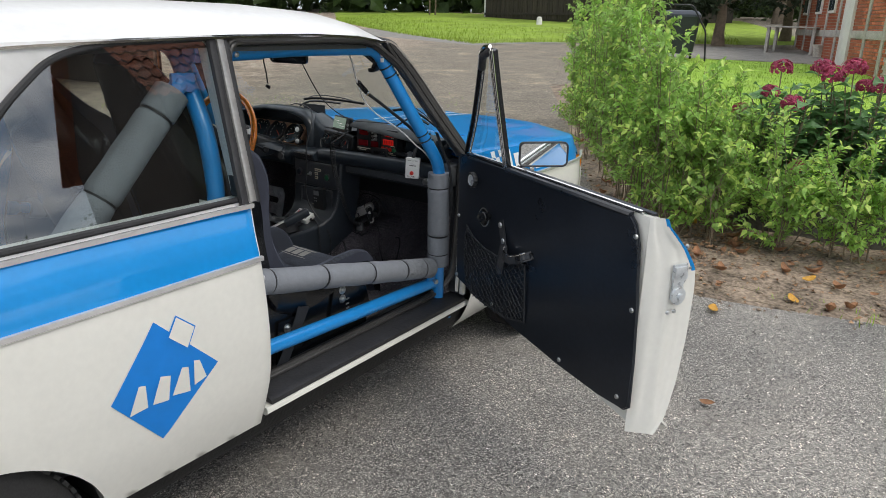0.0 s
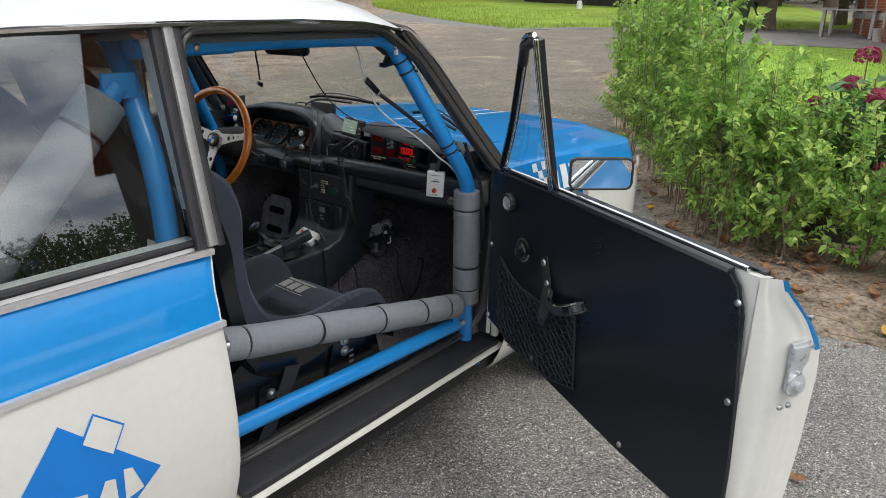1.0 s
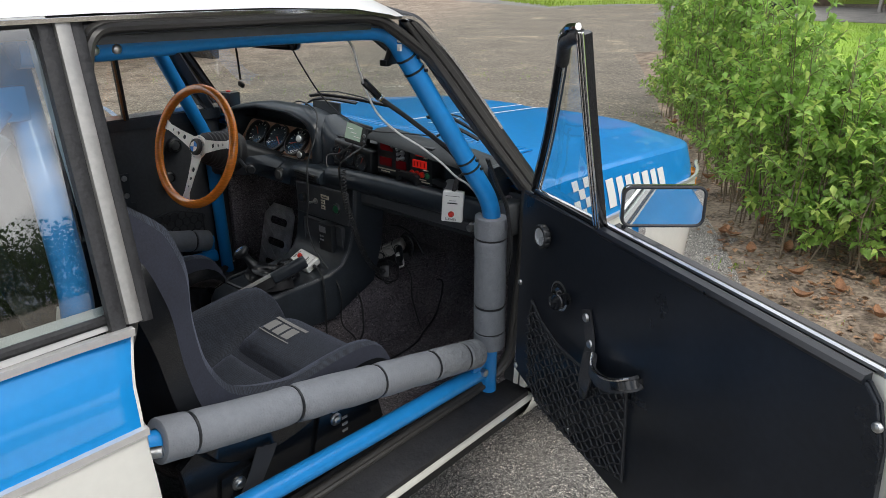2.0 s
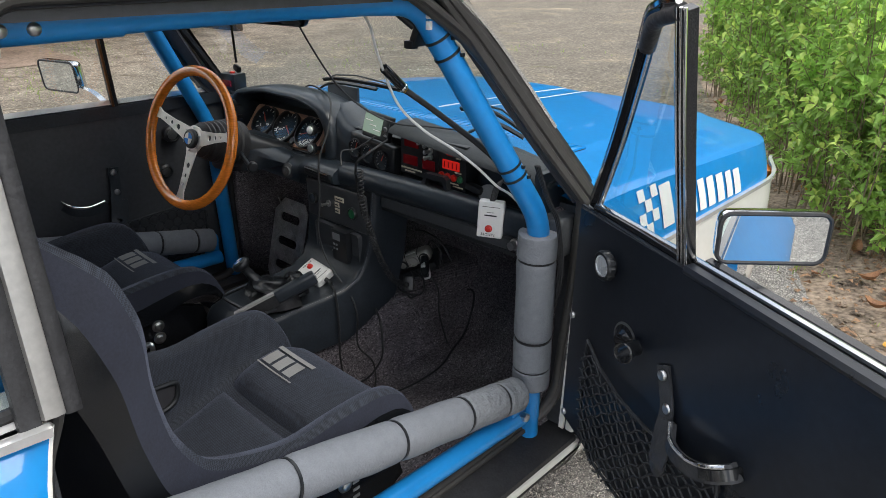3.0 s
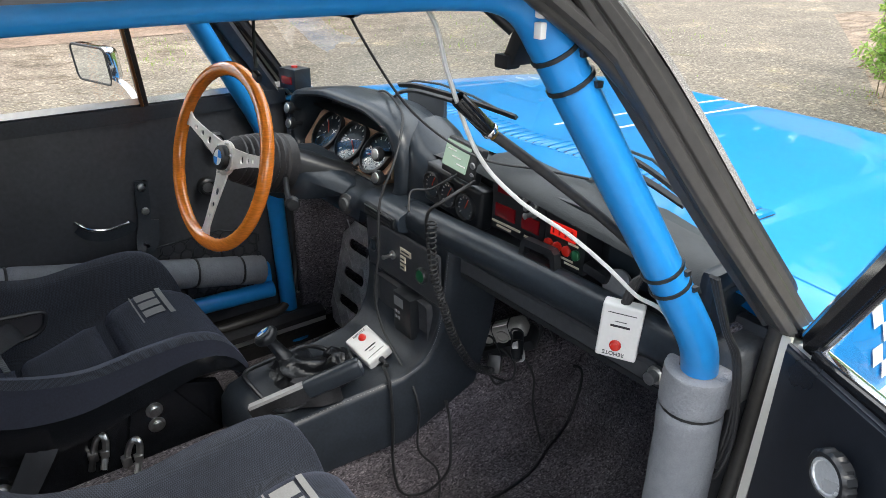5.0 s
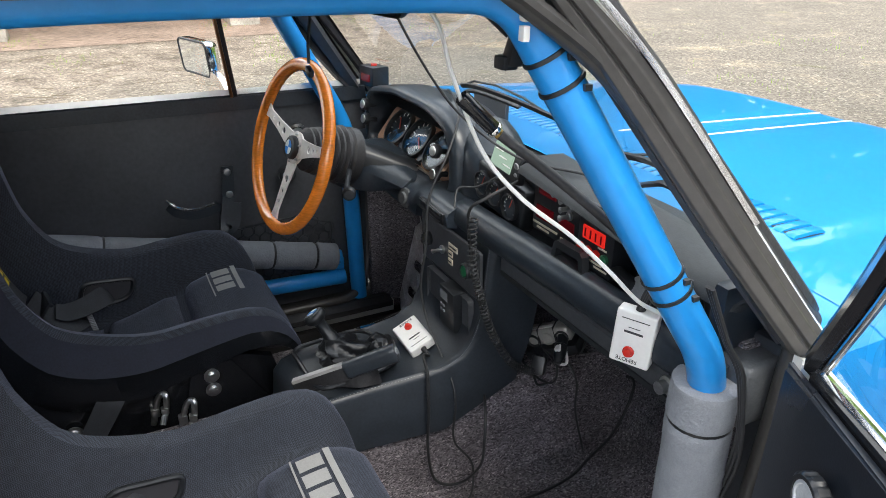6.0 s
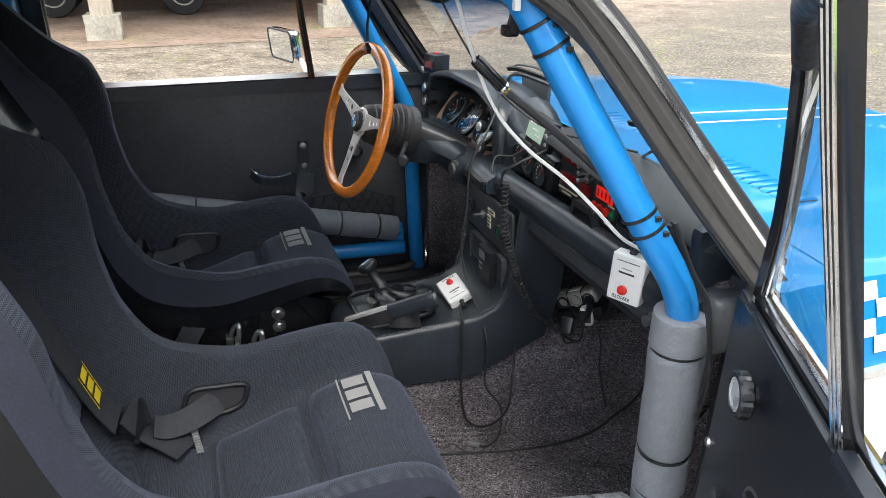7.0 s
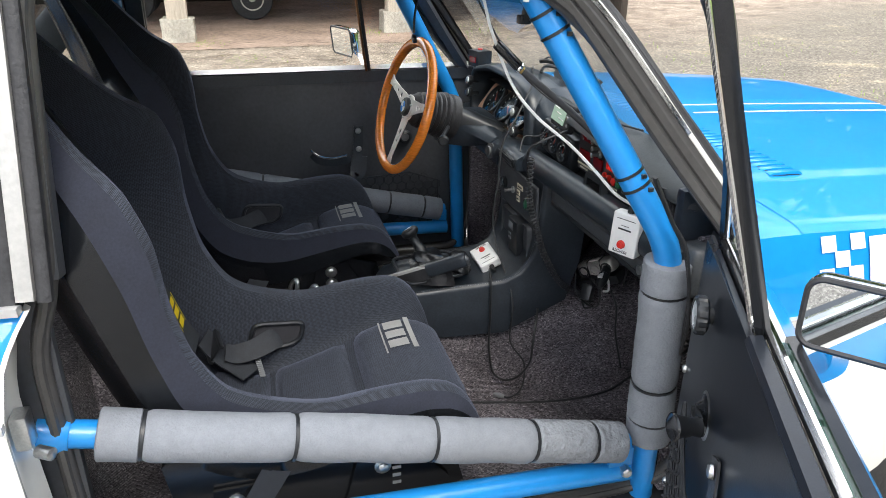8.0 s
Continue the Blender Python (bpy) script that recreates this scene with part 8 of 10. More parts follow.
for dd in (-0.018, 0.020):
    sweep(bm, [SC + SR @ V(dd, y, z) - SO for y, z in ((-0.036, -0.046), (-0.022, 0.0), (-0.015, 0.019), (0.018, 0.019))], [(-0.0022, -0.0006), (0.0022, -0.0006), (0.0022, 0.0006), (-0.0022, 0.0006)], False, tuple(ax))
part("cable_tie", bm, M_PLASTIC, sock)
for pp in ([V(0.145, -0.44, 0.585), V(0.182, -0.435, 0.570), V(0.180, -0.430, 0.530), V(0.158, -0.432, 0.506), V(0.110, -0.440, 0.502), V(0.075, -0.445, 0.522), V(0.060, -0.44, 0.56)],
           [V(0.130, -0.452, 0.515), V(0.150, -0.452, 0.502), V(0.168, -0.440, 0.515)],
           [V(0.18, -0.40, 0.56), V(0.20, -0.39, 0.52), V(0.195, -0.38, 0.44), V(0.21, -0.36, 0.34)],
           [V(0.14, -0.38, 0.62), V(0.16, -0.38, 0.66), V(0.19, -0.37, 0.63), V(0.17, -0.36, 0.57)],
           [V(0.09, -0.37, 0.67), V(0.13, -0.37, 0.675), V(0.18, -0.36, 0.655), V(0.215, -0.35, 0.60)]):
    cable([p + V(-0.025, 0.02, -0.018) for p in pp], 0.0027, M_CABLE, "black cables tangled round the power socket")
# brake line unions between the seats
for dx in (0.0, 0.045):
    bm = bmesh.new()
    tube(bm, spline([V(-0.115 + dx, -1.175 + dx, 0.47), V(-0.114 + dx, -1.160 + dx, 0.525), V(-0.108 + dx, -1.148 + dx, 0.540), V(-0.100 + dx, -1.145 + dx, 0.532), V(-0.098 + dx, -1.150 + dx, 0.505), V(-0.085 + dx, -1.160 + dx, 0.485)], 6), 0.006, 8)
    box(bm, V(-0.115 + dx, -1.168 + dx, 0.498), (0.016, 0.016, 0.018), None, 0.003)
    box(bm, V(-0.098 + dx, -1.151 + dx, 0.508), (0.014, 0.014, 0.014), None, 0.003)
    tagged(part("hose_union", bm, M_STEEL), "bright steel hose union on the tunnel", "pipe fitting", "hose unions")
# striker on the jamb
bm = bmesh.new()
box(bm, V(0.722, -1.545, 0.775), (0.030, 0.020, 0.050), None, 0.003)
lathe(bm, V(0.722, -1.535, 0.737), (0.6, 1, 0), [(0.009, 0), (0.009, 0.022), (0.005, 0.024)], 12)
part("door_striker", bm, M_STEEL, car, "steel door striker")

# ---- ground ----


def gz(x, y):
    """The drive is level round the car and climbs gently beyond it."""
    d = max(0.0, min(y, 60.0) - 1.5)
    return 0.040 * d * d / (d + 1.5)


def ground_mat():
    """Worn asphalt with pale aggregate, sandy dust in the hollows, moss, browner and rougher away from the car."""
    m = bpy.data.materials.new("worn_asphalt")
    m.use_nodes = True
    nt = m.node_tree
    b = nt.nodes["Principled BSDF"]
    L = nt.links.new
    N = nt.nodes.new
    co = N("ShaderNodeTexCoord").outputs["Object"]

    def noise_(scale, detail=5.0, rough=0.6):
        n = N("ShaderNodeTexNoise")
        n.inputs["Scale"].default_value, n.inputs["Detail"].default_value, n.inputs["Roughness"].default_value = scale, detail, rough
        L(co, n.inputs["Vector"])
        return n.outputs["Fac"]

    def ramp(src, stops):
        r = N("ShaderNodeValToRGB")
        while len(r.color_ramp.elements) < len(stops):
            r.color_ramp.elements.new(0.5)
        for e, (p, c) in zip(r.color_ramp.elements, stops):
            e.position, e.color = p, (*c, 1)
        L(src, r.inputs["Fac"])
        return r.outputs["Color"]

    def mix(f, a, c, mode="MIX"):
        x = N("ShaderNodeMixRGB")
        x.blend_type = mode
        for i, v in ((0, f), (1, a), (2, c)):
            if isinstance(v, (int, float)):
                x.inputs[i].default_value = v
            elif isinstance(v, tuple):
                x.inputs[i].default_value = (*v, 1)
            else:
                L(v, x.inputs[i])
        return x.outputs["Color"]

    vor = N("ShaderNodeTexVoronoi")
    vor.inputs["Scale"].default_value = 330
    L(co, vor.inputs["Vector"])
    sep = N("ShaderNodeSeparateColor")
    L(vor.outputs["Color"], sep.inputs[0])
    stones = ramp(sep.outputs[0], [(0.0, (0.060, 0.059, 0.060)), (0.30, (0.19, 0.184, 0.178)), (0.70, (0.37, 0.353, 0.335)), (0.90, (0.60, 0.58, 0.55)), (0.985, (0.90, 0.88, 0.84))])
    tone = ramp(noise_(0.7, 6), [(0.32, (0.72, 0.72, 0.72)), (0.66, (1.28, 1.25, 1.2))])
    near = mix(1.0, stones, tone, "MULTIPLY")
    dust = ramp(noise_(1.9, 8, 0.7), [(0.52, (0, 0, 0)), (0.72, (1, 1, 1))])
    big = N("ShaderNodeTexVoronoi")
    big.inputs["Scale"].default_value = 150
    L(co, big.inputs["Vector"])
    bsep = N("ShaderNodeSeparateColor")
    L(big.outputs["Color"], bsep.inputs[0])
    chips = ramp(bsep.outputs[1], [(0.0, (0.55, 0.55, 0.55)), (0.35, (0.95, 0.95, 0.95)), (0.86, (1.05, 1.05, 1.04)), (0.94, (1.4, 1.38, 1.35)), (1.0, (2.0, 1.97, 1.92))])
    near = mix(1.0, near, chips, "MULTIPLY")
    near = mix(mix(0.35, (0.0, 0.0, 0.0), dust), near, (0.42, 0.38, 0.33))
    gravel = mix(0.5, ramp(noise_(60, 4), [(0.3, (0.13, 0.123, 0.113)), (0.7, (0.32, 0.298, 0.265))]), ramp(noise_(1.3, 8, 0.7), [(0.30, (0.14, 0.137, 0.130)), (0.55, (0.24, 0.228, 0.205)), (0.62, (0.36, 0.32, 0.26)), (0.69, (0.72, 0.62, 0.48))]))
    moss = ramp(noise_(2.6, 8, 0.75), [(0.60, (0, 0, 0)), (0.70, (1, 1, 1))])
    gravel = mix(mix(0.55, (0.0, 0.0, 0.0), moss), gravel, (0.105, 0.135, 0.035))
    # distance from the car's place blends one into the other
    sx = N("ShaderNodeSeparateXYZ")
    L(co, sx.inputs[0])

    def math_(op, a, c):
        x = N("ShaderNodeMath")
        x.operation = op
        for i, v in ((0, a), (1, c)):
            if isinstance(v, (int, float)):
                x.inputs[i].default_value = v
            else:
                L(v, x.inputs[i])
        return x.outputs[0]

    dx = math_("MULTIPLY", math_("ADD", sx.outputs["X"], -1.2), -0.16)
    dy = math_("MULTIPLY", math_("ADD", sx.outputs["Y"], -0.8), 0.28)
    far = math_("MAXIMUM", dx, dy)
    far = math_("ADD", far, math_("MULTIPLY", math_("ADD", noise_(0.9, 4), -0.5), 0.9))
    fr = N("ShaderNodeMapRange")
    fr.inputs["From Min"].default_value, fr.inputs["From Max"].default_value = 0.25, 0.95
    L(far, fr.inputs["Value"])
    sandy = N("ShaderNodeMapRange")
    sandy.inputs["From Min"].default_value, sandy.inputs["From Max"].default_value = 5.2, 7.6
    L(math_("ADD", math_("ADD", math_("MULTIPLY", sx.outputs["X"], -1.0), math_("MULTIPLY", sx.outputs["Y"], -0.45)), math_("MULTIPLY", noise_(0.6, 5), 1.5)), sandy.inputs["Value"])
    peb = N("ShaderNodeTexVoronoi")
    peb.inputs["Scale"].default_value = 55
    L(co, peb.inputs["Vector"])
    psep = N("ShaderNodeSeparateColor")
    L(peb.outputs["Color"], psep.inputs[0])
    grit = ramp(psep.outputs[0], [(0.0, (0.62, 0.62, 0.62)), (0.6, (1.0, 1.0, 1.0)), (0.9, (1.25, 1.24, 1.22)), (1.0, (1.9, 1.88, 1.85))])
    gravel = mix(1.0, mix(1.0, gravel, grit, "MULTIPLY"), (1.18, 1.11, 1.00), "MULTIPLY")
    yard = ramp(noise_(2.2, 9, 0.72), [(0.32, (0.17, 0.138, 0.108)), (0.48, (0.36, 0.292, 0.232)), (0.66, (0.53, 0.44, 0.35))])
    yard = mix(mix(0.6, (0.0, 0.0, 0.0), moss), yard, (0.20, 0.21, 0.08))
    yard = mix(1.0, yard, grit, "MULTIPLY")
    L(mix(sandy.outputs["Result"], mix(fr.outputs["Result"], near, gravel), yard), b.inputs["Base Color"])
    b.inputs["Roughness"].default_value = 0.9
    b.inputs["Specular IOR Level"].default_value = 0.3
    h = math_("ADD", math_("MULTIPLY", vor.outputs["Distance"], -0.8), math_("MULTIPLY", noise_(150, 4), 0.7))
    bp = N("ShaderNodeBump")
    bp.inputs["Strength"].default_value, bp.inputs["Distance"].default_value = 0.9, 0.006
    L(h, bp.inputs["Height"])
    L(bp.outputs["Normal"], b.inputs["Normal"])
    return m


M_GROUND = ground_mat()
M_SOIL = mat("garden_soil", (0.30, 0.235, 0.175), 0.95, var=0.5, scale=5, bump=1.0, bscale=45, dark=(0.075, 0.058, 0.042))
# lawn and meadow colours raised to stand in for sunshine on them
M_GRASS = mat("lawn_grass", (0.26, 0.42, 0.045), 0.9, var=0.3, scale=1.5, bump=1.0, bscale=60)
M_FIELD = mat("meadow_grass", (0.25, 0.36, 0.04), 0.9, var=0.3, scale=0.35, bump=1.0, bscale=20)
M_LEAF = mat("privet_leaf", (0.31, 0.51, 0.11), 0.40, var=0.45, scale=2.5, rand=0.12)
M_LEAFY = mat("young_privet_leaf", (0.55, 0.71, 0.17), 0.45, var=0.3, scale=3)
M_LEAFH = mat("hydrangea_leaf", (0.13, 0.27, 0.095), 0.45, var=0.45, scale=3)
M_LEAFT = mat("tree_leaf", (0.055, 0.095, 0.025), 0.6, var=0.45, scale=0.9, rand=0.2)
M_LEAFD = mat("yew_leaf", (0.018, 0.034, 0.012), 0.7, var=0.4, scale=1.2)
M_BARK = mat("bark", (0.16, 0.125, 0.09), 0.9, var=0.4, scale=8, bump=0.8, bscale=40)
M_TWIG = mat("grey_twig", (0.22, 0.175, 0.12), 0.85, var=0.35, scale=12)
M_PETAL = mat("faded_pink_petal", (0.42, 0.06, 0.13), 0.6, var=0.45, scale=14)
M_CONC = mat("weathered_concrete", (0.26, 0.25, 0.23), 0.9, var=0.3, scale=3, bump=0.5, bscale=50)
M_CONCD = mat("mossy_concrete_kerb", (0.12, 0.115, 0.10), 0.9, var=0.4, scale=4, bump=0.6, bscale=50)
M_PLANK = mat("dark_boarding", (0.045, 0.036, 0.028), 0.85, var=0.4, scale=3, bump=0.5, bscale=30, rand=0.25, stretch=(1, 1, 0.15))
M_TIMBER = mat("grey_timber", (0.42, 0.40, 0.37), 0.8, var=0.25, scale=4, bump=0.4, bscale=40)
M_STONE = mat("pale_stone", (0.46, 0.43, 0.37), 0.9, var=0.3, scale=3, bump=0.7, bscale=25)
M_TILE = mat("red_clay_tile", (0.24, 0.085, 0.045), 0.8, var=0.4, scale=3, bump=0.3, rand=0.2)
M_WHITEP = mat("chalky_white_paint", (0.72, 0.71, 0.68), 0.7, var=0.1, scale=4)


def see_through(m, amount):
    """Leaves let some light pass."""
    nt = m.node_tree
    b = nt.nodes["Principled BSDF"]
    o = nt.nodes["Material Output"]
    t = nt.nodes.new("ShaderNodeBsdfTranslucent")
    nt.links.new(b.inputs["Base Color"].links[0].from_socket, t.inputs["Color"])
    x = nt.nodes.new("ShaderNodeMixShader")
    x.inputs[0].default_value = amount
    nt.links.new(b.outputs[0], x.inputs[1])
    nt.links.new(t.outputs[0], x.inputs[2])
    nt.links.new(x.outputs[0], o.inputs["Surface"])


for _m in (M_LEAF, M_LEAFY, M_LEAFH, M_LEAFT, M_PETAL):
    see_through(_m, 0.35)
M_YLEAF = mat("yellow_fallen_leaf", (0.55, 0.30, 0.045), 0.6, var=0.35, scale=20)
M_BLEAF = mat("brown_fallen_leaf", (0.27, 0.135, 0.065), 0.7, var=0.45, scale=20)

gx_ = [-240, -160, -110] + [-80 + 4 * k for k in range(18)] + [-8 + 0.5 * k for k in range(33)] + [10 + 4 * k for k in range(18)] + [110, 160, 240]
gy_ = [-240, -160, -100] + [-60 + 5 * k for k in range(11)] + [-8 + 0.5 * k for k in range(40)] + [12 + 3 * k for k in range(30)] + [110, 160, 240]
bm = bmesh.new()
rings(bm, [[V(x, y, gz(x, y)) for x in gx_] for y in gy_], False, False)
tagged(part("ground", bm, M_GROUND), "worn grey asphalt drive turning to sandy gravel", "ground", kind="structure")

# planting bed
BED_OUT = [V(7.0, 1.75, 0), V(3.5, 1.42, 0), V(2.15, 1.24, 0), V(1.25, 1.05, 0), V(0.80, 1.28, 0), V(0.40, 1.95, 0), V(-0.30, 3.1, 0), V(-1.3, 4.9, 0), V(-2.6, 7.2, 0), V(-4.0, 9.6, 0)]
BED_IN = [V(7.0, 2.80, 0), V(3.5, 2.62, 0), V(2.15, 2.50, 0), V(1.35, 2.45, 0), V(1.15, 2.55, 0), V(0.85, 3.0, 0), V(0.25, 4.1, 0), V(-0.75, 5.6, 0), V(-2.0, 7.8, 0), V(-3.4, 10.0, 0)]
bo, bi = spline(BED_OUT, 12), spline(BED_IN, 12)
bm = bmesh.new()
rows = []
for a, b in zip(bo, bi):
    row = []
    for k in range(22):
        t = k / 21
        p = a.lerp(b, t)
        h = 0.004 + 0.05 * smooth(0, 0.5, t) + 0.022 * noise.noise(p * 3.0) * smooth(0, 0.15, t) + 0.010 * noise.noise(p * 11) * smooth(0, 0.1, t)
        row.append(V(p.x, p.y, gz(p.x, p.y) + (h if k else -0.01)))
    rows.append(row)
rings(bm, rows, False, False)
tagged(part("garden_bed", bm, M_SOIL), "bare brown soil bed strewn with leaves", "soil", kind="structure")


def bed_z(x, y):
    return gz(x, y) + 0.05


# clods and pebbles on the bed
rng = np.random.default_rng(4)
bm = bmesh.new()
for k in range(900):
    i = int(rng.integers(0, len(bo) - 1))
    if bo[i].x > 4 or bo[i].y > 6:
        continue
    p = bo[i].lerp(bi[i], float(rng.uniform(-0.04, 0.95)))
    s = float(rng.uniform(0.004, 0.016))
    m = Matrix.Translation((p.x + rng.uniform(-0.08, 0.08), p.y + rng.uniform(-0.08, 0.08), gz(p.x, p.y) + 0.05 * smooth(0, 0.5, float((p - bo[i]).length / max(0.1, (bi[i] - bo[i]).length))) + s * 0.3)) @ Matrix.Rotation(float(rng.uniform(0, 6)), 4, "Z") @ Matrix.Diagonal((s * float(rng.uniform(0.8, 1.8)), s, s * 0.6, 1))
    tmp = bmesh.new()
    bmesh.ops.create_icosphere(tmp, subdivisions=1, radius=1.0, matrix=m)
    join(bm, tmp)
tagged(part("soil_clods", bm, M_SOIL), "crumbs of soil and grit on the bed", "soil", kind="stuff")

# low kerb wall behind the bed and the lawn above it
bm = bmesh.new()
pts = [p + V(0, 0.0, 0) for p in bi if p.y < 3.2]
sweep(bm, [V(p.x, p.y + 0.03, gz(p.x, p.y)) for p in pts], [(-0.03, -0.05), (0.03, -0.05), (0.03, 0.30), (0.0, 0.305), (-0.03, 0.30)], False, (0, 0, 1))
tagged(part("kerb_wall", bm, M_CONCD), "low mossy concrete edging wall", "wall", kind="structure")
bm = bmesh.new()
rows = []
for k in range(40):
    y = 2.5 + 15.0 * k / 39
    xl = lerp([(2.5, 1.5), (3.0, 0.95), (4.1, 0.35), (5.6, -0.65), (7.8, -1.9), (10.0, -3.0), (18, -4.2)], y)
    rows.append([V(xl + (9 - xl) * j / 24, y + (0.1 if k == 0 else 0), max(gz(0, y) + 0.02, 0.285 + 0.0165 * (y - 2.6)) + 0.02 * noise.noise(V(j * 0.9, y * 0.9, 3))) for j in range(25)])
rings(bm, rows, False, False)
tagged(part("lawn", bm, M_GRASS), "short bright green lawn", "grass", kind="structure")


def blades(name, pts, hgt, m, label, seed, lean=0.5):
    """Many thin grass blades, as one sheet of stuff."""
    r = np.random.default_rng(seed)
    vs, fs = [], []
    for (x, y, z) in pts:
        a = r.uniform(0, 6.283)
        h = hgt * r.uniform(0.5, 1.2)
        w = h * 0.07
        lx, ly = math.cos(a) * h * lean * r.uniform(0.2, 1), math.sin(a) * h * lean * r.uniform(0.2, 1)
        px, py = -math.sin(a) * w, math.cos(a) * w
        i = len(vs)
        vs += [(x - px, y - py, z - 0.005), (x + px, y + py, z - 0.005), (x + px * 0.7 + lx * 0.4, y + py * 0.7 + ly * 0.4, z + h * 0.6), (x - px * 0.7 + lx * 0.4, y - py * 0.7 + ly * 0.4, z + h * 0.6), (x + lx, y + ly, z + h)]
        fs += [(i, i + 1, i + 2, i + 3), (i + 3, i + 2, i + 4)]
    me = bpy.data.meshes.new(name)
    me.from_pydata(vs, [], fs)
    me.materials.append(m)
    return tagged(new(name, me), label, "grass", kind="stuff")


r_ = np.random.default_rng(8)
pts = []
for k in range(16000):
    y = 2.7 + 14.5 * r_.uniform() ** 1.3
    xl = lerp([(2.5, 1.5), (3.0, 0.95), (4.1, 0.35), (5.6, -0.65), (7.8, -1.9), (10.0, -3.0), (18, -4.2)], y)
    x = r_.uniform(xl, xl + 6)
    pts.append((x, y, max(gz(0, y) + 0.02, 0.285 + 0.0165 * (y - 2.6))))
blades("lawn_blades", pts, 0.055, M_GRASS, "mown lawn grass blades", 9)
# weeds in the drive
pts = []
for (cx, cy, n, s) in ((-2.1, 3.3, 60, 0.25), (-3.4, 4.4, 60, 0.3), (-4.6, 6.5, 90, 0.5), (-5.5, 4.0, 90, 0.5), (-6.6, 5.2, 80, 0.5), (-7.6, 1.2, 140, 0.35), (-6.6, 0.9, 90, 0.3), (-7.2, -1.2, 60, 0.3), (-8.6, -2.6, 160, 0.3), (-8.8, -1.7, 80, 0.25), (-9.6, 0.8, 90, 0.3), (-0.75, 3.4, 60, 0.15), (-1.6, 5.2, 60, 0.2), (0.55, 1.75, 25, 0.08), (1.75, 1.33, 40, 0.15), (2.1, 1.36, 40, 0.12), (1.1, 1.35, 20, 0.06), (-7.9, 3.6, 120, 0.6), (-9.4, 2.4, 120, 0.5)):
    for k in range(n):
        x, y = r_.normal(cx, s), r_.normal(cy, s * 0.6)
        pts.append((x, y, gz(x, y) + 0.004))
blades("drive_weeds", pts, 0.034, M_GRASS, "small weeds growing in the drive", 10, 0.9)

# straw, twigs and fallen leaves
bm = bmesh.new()
for k in range(420):
    if k < 150:
        i = int(r_.integers(0, len(bo) - 1))
        p = bo[i].lerp(bi[i], float(r_.uniform(-0.05, 0.7)))
        if p.x > 4:
            continue
        z = gz(p.x, p.y) + 0.045
    else:
        p = V(float(r_.uniform(-8.8, -5.0)), float(r_.uniform(-4.0, 3.5)), 0)
        z = 0.004
    a, l = float(r_.uniform(0, 3.14)), float(r_.uniform(0.03, 0.16))
    tube(bm, [V(p.x - math.cos(a) * l, p.y - math.sin(a) * l, z), V(p.x, p.y, z + 0.006), V(p.x + math.cos(a + 0.2) * l, p.y + math.sin(a + 0.2) * l, z)], 0.0022, 4)
tagged(part("loose_straw", bm, M_TWIG), "dry straw and twigs on the ground", "straw", kind="stuff")


def leaf_mesh(name, L_, W_, curl, m):
    bm = bmesh.new()
    rows = []
    for i in range(7):
        t = i / 6
        w = W_ * math.sin(math.pi * min(1, t * 0.92 + 0.04)) ** 0.8
        z = curl * L_ * (t - 0.5) ** 2 * 1.6
        rows.append([V(-w, L_ * (t - 0.5), z + curl * w * 0.9), V(-w * 0.5, L_ * (t - 0.5), z + curl * w * 0.15), V(0, L_ * (t - 0.5), z), V(w * 0.5, L_ * (t - 0.5), z + curl * w * 0.15), V(w, L_ * (t - 0.5), z + curl * w * 0.9)])
    rings(bm, rows, False, False)
    return finish(name, bm, m, 80)


LEAVES = [leaf_mesh("fallen_leaf", 0.085, 0.026, 0.5, M_YLEAF), leaf_mesh("fallen_leaf", 0.10, 0.028, 0.9, M_BLEAF), leaf_mesh("fallen_leaf", 0.06, 0.018, 0.4, M_BLEAF)]
spots = [(1.70, 1.28, 0, 40), (1.38, 0.90, 0, 10)]
for k in range(60):
    i = int(r_.integers(0, len(bo) - 1))
    p = bo[i].lerp(bi[i], float(r_.uniform(0.0, 0.85)))
    if p.x < 3.5 and p.y < 5.0:
        spots.append((p.x, p.y, int(r_.choice([0, 1, 1, 2, 2])), float(r_.uniform(0, 360))))
for k in range(14):
    spots.append((float(r_.uniform(-1.5, 2.8)), float(r_.uniform(-1.2, 1.0)), int(r_.choice([1, 2, 2])), float(r_.uniform(0, 360))))
rl = np.random.default_rng(77)
for k in range(70):
    i = int(rl.integers(0, len(bo) - 1))
    p = bo[i].lerp(bi[i], float(rl.uniform(0.0, 0.7)))
    if p.x < 3.8 and p.y < 4.0:
        spots.append((p.x, p.y, int(rl.choice([0, 1, 1, 2, 2, 2])), float(rl.uniform(0, 360))))
for x, y, k, a in spots:
    if abs(x) < 0.85 and y < 0.7:
        continue
    ob = new("fallen_leaf", LEAVES[k])
    on = smooth(0.0, 0.4, y - lerp([(-4, 9), (-1.3, 4.9), (-0.3, 3.1), (0.4, 1.95), (0.8, 1.28), (1.25, 1.05), (2.15, 1.24), (3.5, 1.42)], x))
    ob.location = (x, y, gz(x, y) + 0.012 + 0.05 * on)
    ob.rotation_euler = (radians(float(r_.uniform(-16, 16))), radians(float(r_.uniform(-16, 16))), radians(a))
    tagged(ob, "dry yellow leaf on the ground" if k == 0 else "dry brown leaf on the ground", "leaf", "fallen leaves")

# ---- hedge and flowers ----


